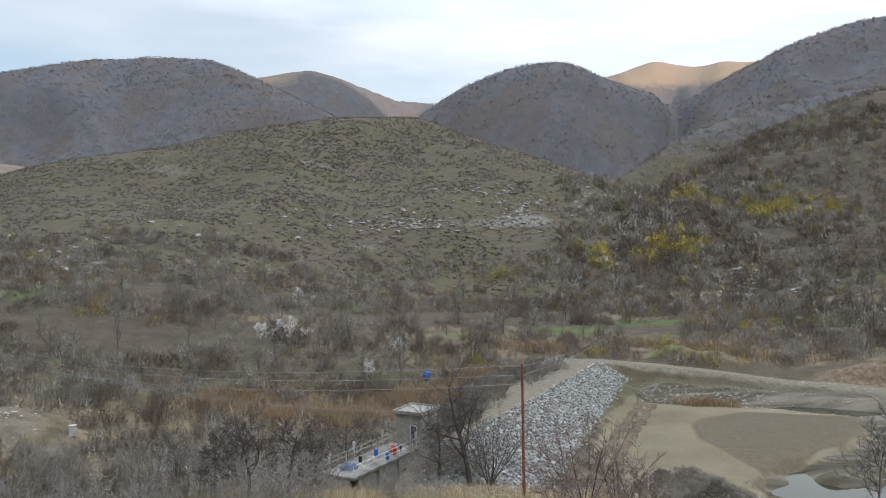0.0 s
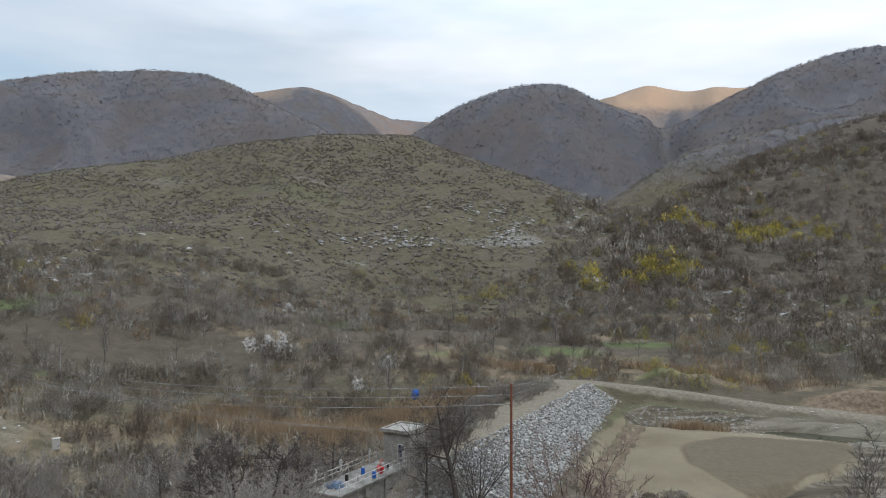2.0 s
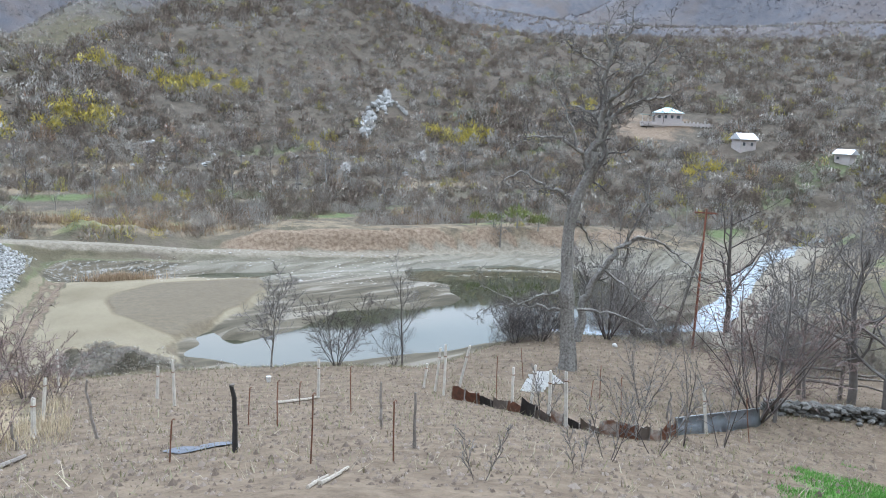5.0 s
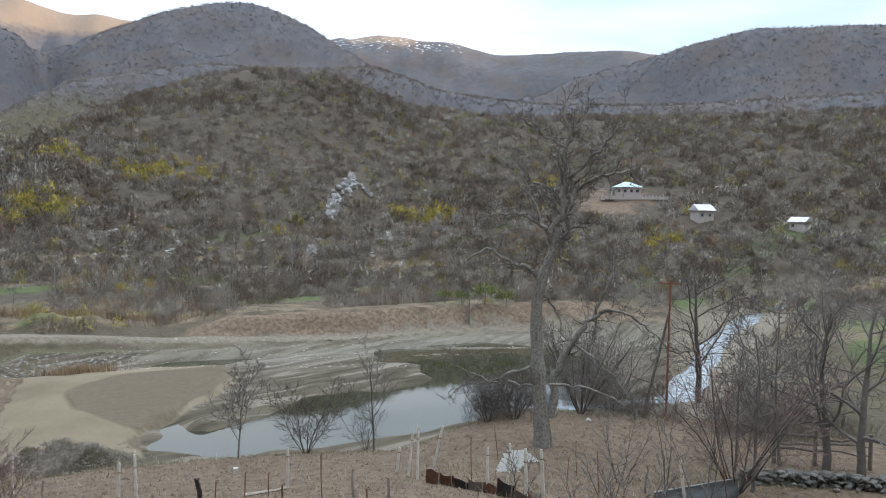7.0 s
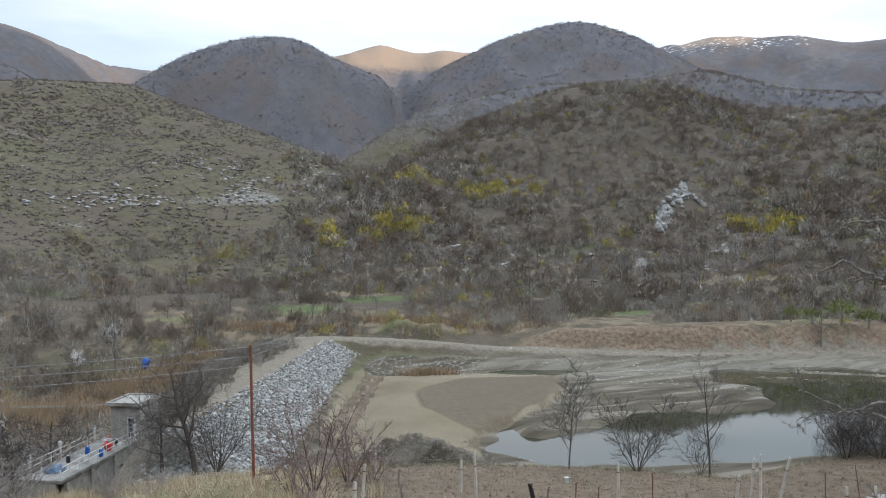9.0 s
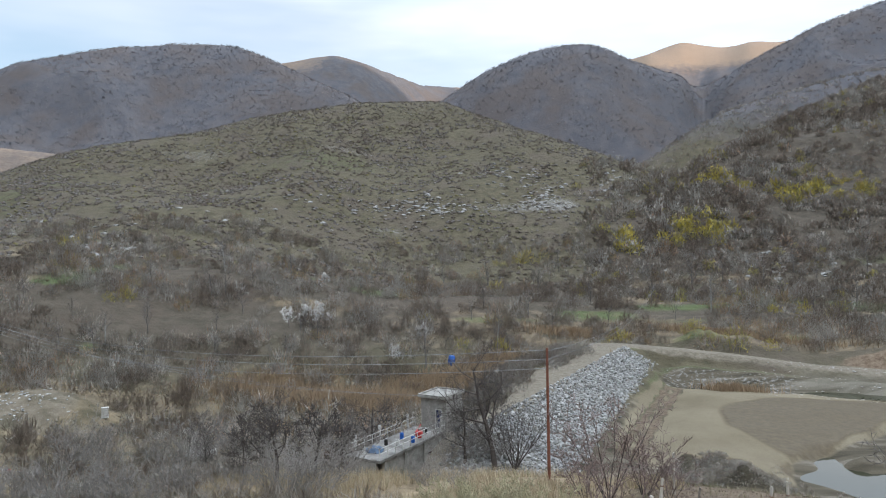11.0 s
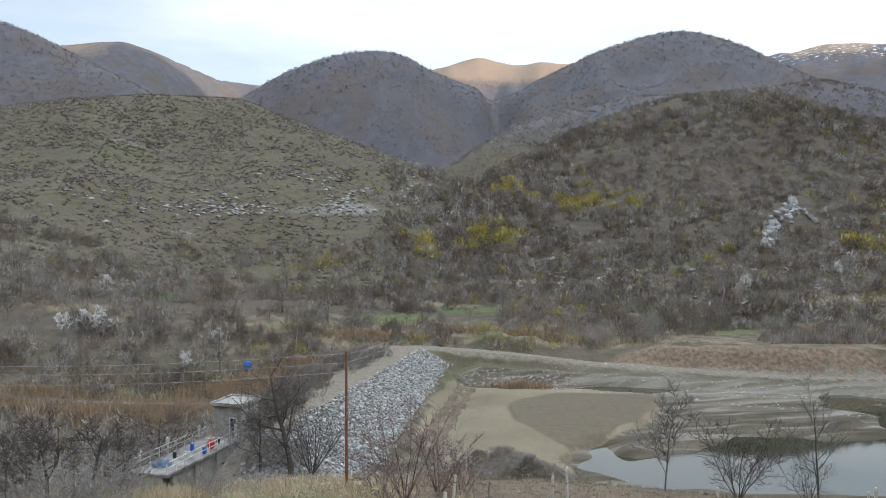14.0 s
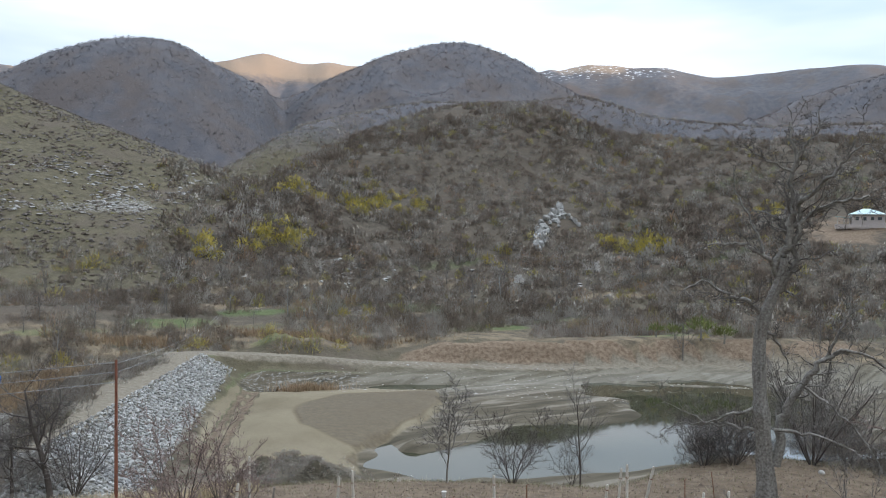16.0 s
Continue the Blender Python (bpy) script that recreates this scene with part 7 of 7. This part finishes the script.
stuff("weeds", blades(x, y, rng.uniform(0.05, 0.36, len(x)) * rng.uniform(0.4, 1, len(x)), rng.uniform(0.015, 0.045, len(x)), 0.6), rng.uniform(0, 1, len(x)),
      island_mat("withered_weeds", [(0.24, 0.195, 0.135), (0.38, 0.33, 0.24), (0.15, 0.16, 0.07), (0.20, 0.15, 0.10)]), "withered weeds along the field's edges", "weeds")
# fresh lawn at the yard
x, y, d, az = spread(rng, 16000, 65.5, 78, 18, 28, 0.8)
keep = vnoise(x / 1.4, y / 1.4, 145) + 0.5 * vnoise(x * 1.3, y * 1.3, 146) - 0.45 * smooth(69.5, 66.5, az) + 0.24 * smooth(67, 72, az) - 0.5 * smooth(24, 27, d) + rng.uniform(-0.12, 0.12, len(x)) > 0.1
x, y = x[keep], y[keep]
stuff("green_grass", blades(x, y, rng.uniform(0.05, 0.13, len(x)), rng.uniform(0.02, 0.04, len(x)), 0.5), rng.uniform(0, 1, len(x)),
      island_mat("fresh_grass", [(0.06, 0.17, 0.025), (0.10, 0.24, 0.04), (0.15, 0.27, 0.07)]), "patch of fresh bright green grass", "grass")
# clods on the tilled soil
rnd = random.Random(5)
octa = np.array([[(sx, 0, 0), (0, sy, 0), (0, 0, sz)] for sx in (-0.5, 0.5) for sy in (-0.5, 0.5) for sz in (-0.35, 0.5)])
clod = np.array([octa * (1 + rng.uniform(-0.3, 0.3, (1, 1, 3))) for _ in range(8)])
x, y, d, az = spread(rng, 12000, 10, 74, 13, 48, 0.9)
keep = d < 40 + 9 * smooth(40, 52, az)
x, y = x[keep], y[keep]
s = rng.uniform(0.03, 0.10, len(x)) * (1 + 0.8 * (rng.uniform(0, 1, len(x)) > 0.93))
stuff("soil_clods", *plant(rng, clod, x, y, s * 1.5, s * 1.3, rng.uniform(0, 1, len(x)), sink=-0.05), island_mat("soil_clods", [(0.11, 0.085, 0.065), (0.17, 0.132, 0.10), (0.25, 0.205, 0.165), (0.13, 0.10, 0.077)]),
      "clods and small stones on the tilled soil", "clods")
# dead reeds
parts_ = []
for cx, cy, a, b, turn, n in ((36.8, 110.0, 5.0, 1.5, -33, 1500), (-17, 112, 17, 7, 5, 14000), (-6, 124, 12, 4.5, 20, 7000), (2, 131, 8, 3, 10, 2500), (-33, 118, 14, 6, 30, 5000), (18, 143, 12, 3, -20, 3000), (45, 138, 20, 3, -38, 4500)):
    r, t = np.abs(rng.normal(0, 0.55, n)), rng.uniform(0, 2 * math.pi, n)
    c, s_ = math.cos(radians(turn)), math.sin(radians(turn))
    u, v = r * np.cos(t) * a, r * np.sin(t) * b
    parts_.append((cx + u * c - v * s_, cy + u * s_ + v * c))
x, y = np.concatenate([q[0] for q in parts_]), np.concatenate([q[1] for q in parts_])
stuff("dead_reeds", blades(x, y, rng.uniform(0.5, 1.7, len(x)), rng.uniform(0.07, 0.17, len(x)), 0.2), rng.uniform(0, 1, len(x)), reed_mat, "beds of dead straw brown reeds", "reeds")
# rocks in the hill's turf
rock = np.array([mesh_tris(rock_mesh("rock", rnd, 0.6, 0.35)) for _ in range(6)])
spots = []
for az0, el0, sa, se, n in ((-3.8, 1.6, 2.6, 0.5, 170), (5.4, 1.9, 1.0, 0.5, 90), (1.5, 4.0, 1.3, 0.4, 60), (10.3, 2.7, 1.3, 0.6, 90), (4.0, 3.2, 1.2, 0.5, 60), (-27, -0.5, 2.2, 0.7, 90), (-36, -0.5, 2.0, 0.6, 70), (-34, 1.5, 1.6, 0.4, 40), (-14, 2.2, 5, 1.5, 60), (21, -3.2, 1.6, 0.7, 40), (33, -4.0, 6, 0.8, 60)):
    spots.append(ground_many(rng.normal(az0, sa, n), rng.normal(el0, se, n), 140, 470))
spots = np.concatenate(spots)
s = rng.uniform(0.5, 1.7, len(spots))
rock_mat = island_mat("limestone_rocks", [(0.22, 0.21, 0.19), (0.30, 0.29, 0.27), (0.38, 0.37, 0.35), (0.26, 0.235, 0.20)], 0.9, 0.8)
stuff("hill_rocks", *plant(rng, rock, spots[:, 0], spots[:, 1], s * 1.4, s * 0.9, rng.uniform(0, 1, len(s)), sink=0.0), rock_mat, "pale limestone rocks in the hill turf", "rocks")


def outcrop():
    """Crags that break through the woods, in a ragged wedge that leans to the left foot."""
    rr = random.Random(8)
    bear, rise = [], []
    while len(rise) < 130:
        e = rr.uniform(-1.4, 1.9)
        mid, half = (37.3, 1.75 * (1.95 - e) / 1.7) if e > 0.25 else (35.75 + 0.25 * (e + 1.4), 0.25 + 0.22 * (e + 1.4))
        a = mid + rr.uniform(-half, half)
        if e > 0.25 and abs(a - 37.9) < 0.35 and e < 0.9:
            continue
        bear.append(a)
        rise.append(e)
    spots = ground_many(bear, rise, 150, 420)
    p = Vector(spots[0])
    t = thing("rock_outcrop", Matrix.Translation(p), "jagged pale limestone outcrop in the wooded slope", "rock")
    for k, q in enumerate(spots):
        bm = fresh()
        bmesh.ops.create_icosphere(bm, subdivisions=1, radius=1.0)
        for v in bm.verts:
            v.co *= rr.uniform(0.55, 1.25)
        s_ = rr.uniform(0.5, 1.5)
        bmesh.ops.transform(bm, matrix=Matrix.Translation(Vector(q) - p) @ pose(0, 0, s_ * 0.45, rr.uniform(-30, 30), rr.uniform(-30, 30), rr.uniform(0, 180)) @ Matrix.Diagonal((s_ * 1.1, s_ * 0.8, s_ * 1.2, 1)), verts=bm.verts)
        part("crag", bm, crag_mat, t)


crag_mat = mat("pale_limestone", (0.42, 0.41, 0.385), 0.95, second=(0.17, 0.165, 0.15), scale=0.7, fine=5, bump=0.6)
outcrop()
# rubble and litter on the spur with the stairs
f = rng.uniform(0, 1, 2600)
lit = ground_many(-40.5 + 7.8 * f + rng.normal(0, 1.0, 2600), -10.6 - 4.0 * f + rng.normal(0, 0.9, 2600), 25, 90)
s = rng.uniform(0.04, 0.19, len(lit))
stuff("rubble_slope", *plant(rng, rock, lit[:, 0], lit[:, 1], s * 1.4, s, rng.uniform(0, 1, len(s)), sink=-0.1), island_mat("pale_rubble", [(0.24, 0.235, 0.225), (0.38, 0.375, 0.36), (0.62, 0.62, 0.61), (0.30, 0.27, 0.24)], 0.9, 0.85),
      "pale rubble and scraps spilled down the slope", "rubble")
# pale gravel and rubble washed out at the foot of the spur
gx = np.concatenate((rng.normal(-91, 9, 260), rng.normal(-62, 4, 200)))
gy = np.concatenate((rng.normal(114, 4, 260), rng.normal(96, 3, 200)))
gs = rng.uniform(0.10, 0.36, len(gx))
stuff("washed_rubble", *plant(rng, rock, gx, gy, gs * 1.4, gs * 0.8, rng.uniform(0.0, 0.62, len(gs)), sink=-0.1), bpy.data.materials["pale_rubble"], "pale washed rubble on the valley floor", "rubble")
# stones and clods along the cut bank of the far shore
sx, sy, sd, saz = spread(rng, 1500, 20, 60, 112, 132)
ss = rng.uniform(0.08, 0.38, len(sx)) * rng.uniform(0.4, 1.2, len(sx))
stuff("bank_stones", *plant(rng, rock, sx, sy, ss * 1.4, ss * 0.8, rng.uniform(0, 1, len(ss)), sink=0.0), island_mat("bank_stones", [(0.20, 0.165, 0.125), (0.30, 0.265, 0.22), (0.38, 0.36, 0.33), (0.15, 0.12, 0.095)], 0.9, 0.8),
      "stones and clods along the cut shore", "stones")
scrap_colours = ((blue_paint, "blue"), (white_paint, "white"), (red_paint, "red"))
for k in range(26):
    f = rnd.random()
    p = ground_at(-40.5 + 7.5 * f + rnd.gauss(0, 0.6), -11.0 - 3.6 * f + rnd.gauss(0, 0.6), 25, 90)
    m, cname = scrap_colours[(0, 1, 0, 1, 1, 2)[k % 6]]
    t = thing("litter_bag", Matrix.Translation(p) @ pose(0, 0, 0.1, 0, 0, rnd.uniform(0, 360)), "crumpled " + cname + " plastic bag on the rubble", "litter", "scraps on the slope")
    bm = fresh()
    bmesh.ops.create_icosphere(bm, subdivisions=2, radius=rnd.uniform(0.12, 0.28))
    for v in bm.verts:
        v.co *= 1 + 0.5 * noise.noise(v.co * 5 + Vector((k, 0, 0)))
        v.co.z = max(v.co.z * 0.5, -0.08)
    part("bag", bm, m, t)

# single trees that stand out on the valley floor and the hill
def bloom(h):
    return cfg(h, 0.02 * h, (9, 7), (0.55, 0.5), (50, 45), start=(0.2, 0.2), seg=(5, 4, 3), wob=(0.08, 0.15, 0.2))


blooms = masters_of(bloom, 4.5, (300, 301, 302), twig_mat, twig_mat, "small fruit tree in white blossom", group="blossoming trees", blossom=900, plain=True)
for i, (a, e, t) in enumerate(((-14.2, -7.2, -5.7), (-11.6, -7.2, -5.4), (-12.9, -7.2, -5.7), (-6.4, -10.2, -8.8), (-4.1, -8.5, -7.3), (-11.5, -4.5, -3.3), (34.4, -4.4, -3.3), (40.0, -3.2, -2.2))):
    stand_copy(blooms, i, a, e, t, 70 * i)
birch_bark = mat("pale_birch_bark", (0.46, 0.45, 0.42), 0.9, second=(0.25, 0.24, 0.22), scale=4)
def valley_tree(h):
    return cfg(h, 0.02 * h, (9, 6, 4), (0.45, 0.5, 0.5), (42, 42, 42), start=(0.2, 0.15, 0.15), seg=(5, 3, 2, 2), thin=(0.5, 0.6, 0.75))


grey_trees = masters_of(valley_tree, 7.0, (330, 331, 332, 333), twig_mat, twig_mat, "single leafless tree on the valley floor", group="valley trees", plain=True)
pale_trees = masters_of(valley_tree, 7.0, (340, 341), birch_bark, twig_mat, "single leafless tree with pale bark", group="pale trees", plain=True)
for i, (a, e, t) in enumerate(((-18.7, -2.8, -0.2), (-26.8, -7.5, -5.0), (1.5, -9.2, -6.4), (17.0, -6.5, -3.6), (33, -5.4, -2.6), (28, 2.4, 4.0), (-2.5, -4.6, -2.6), (-7.6, -3.2, -1.4), (29.5, 2.2, 3.6))):
    stand_copy(pale_trees, i, a, e, t, 50 * i)
for i, (a, e, t) in enumerate(((-10.9, -2.6, -1.4), (-17.5, -6.0, -3.9), (-14.5, -9.6, -7.4), (0.5, -6.2, -4.0), (6.2, -3.6, -1.6), (4.6, -5.0, -3.0), (-4.0, -10.5, -6.5), (8.4, -5.6, -3.8), (46.4, -8.6, -5.8))):
    stand_copy(grey_trees, i, a, e, t, 50 * i)
rv = random.Random(31)
for i in range(70):
    a = rv.uniform(-34, 70)
    e = rv.uniform(-7.6, -3.4) if a > 12 else rv.uniform(-9.6, -3.0)
    stand_copy(grey_trees, i, a, e, e + rv.uniform(1.2, 2.6), rv.uniform(0, 360))
# withered brush on the spoil heap at the corner of the lake
x, y = rng.normal(21.5, 4.2, 420), rng.normal(66.5, 2.6, 420)
size = rng.uniform(0.3, 0.7, 420)
thicket("heap_brush", rng, crown_templates(rng, 8, 40, 0.10, 0.55), x, y, size, size * 0.8, rng.uniform(0.12, 0.5, 420), wood_mat, "withered brush on a spoil heap", "brush")
leaf_tufts = tuft_templates(rng, 4, 160, 0.1, 0.09, 0.34)
green_mat = island_mat("young_leaves", [(0.13, 0.16, 0.05), (0.19, 0.21, 0.07), (0.16, 0.15, 0.07)])
for i, (a, e, hh) in enumerate(((47.6, -7.6, 2.8), (45.8, -7.7, 2.0), (49.2, -7.8, 2.2), (44.5, -7.6, 1.8))):
    p = ground_at(a, e, 120)
    one = np.array([1.0])
    tri, tint = plant(rng, leaf_tufts, np.array([p.x]), np.array([p.y]), one * hh, one * hh * 1.7, one * 0.5)
    root = thing("willow", Matrix.Translation(p), "rounded willow with pale young leaves", "tree", "greening willows")
    ob = stuff("crown", tri - np.array(p), rng.uniform(0, 1, len(tri)), green_mat, "", "")
    del ob["kind"]
    ob.parent = root
    part("trunk", tube(fresh(), ((0, 0, -0.2), (0.1, 0, hh * 0.5), (0.05, 0.1, hh)), (0.2, 0.14, 0.06), 6), bark, root)
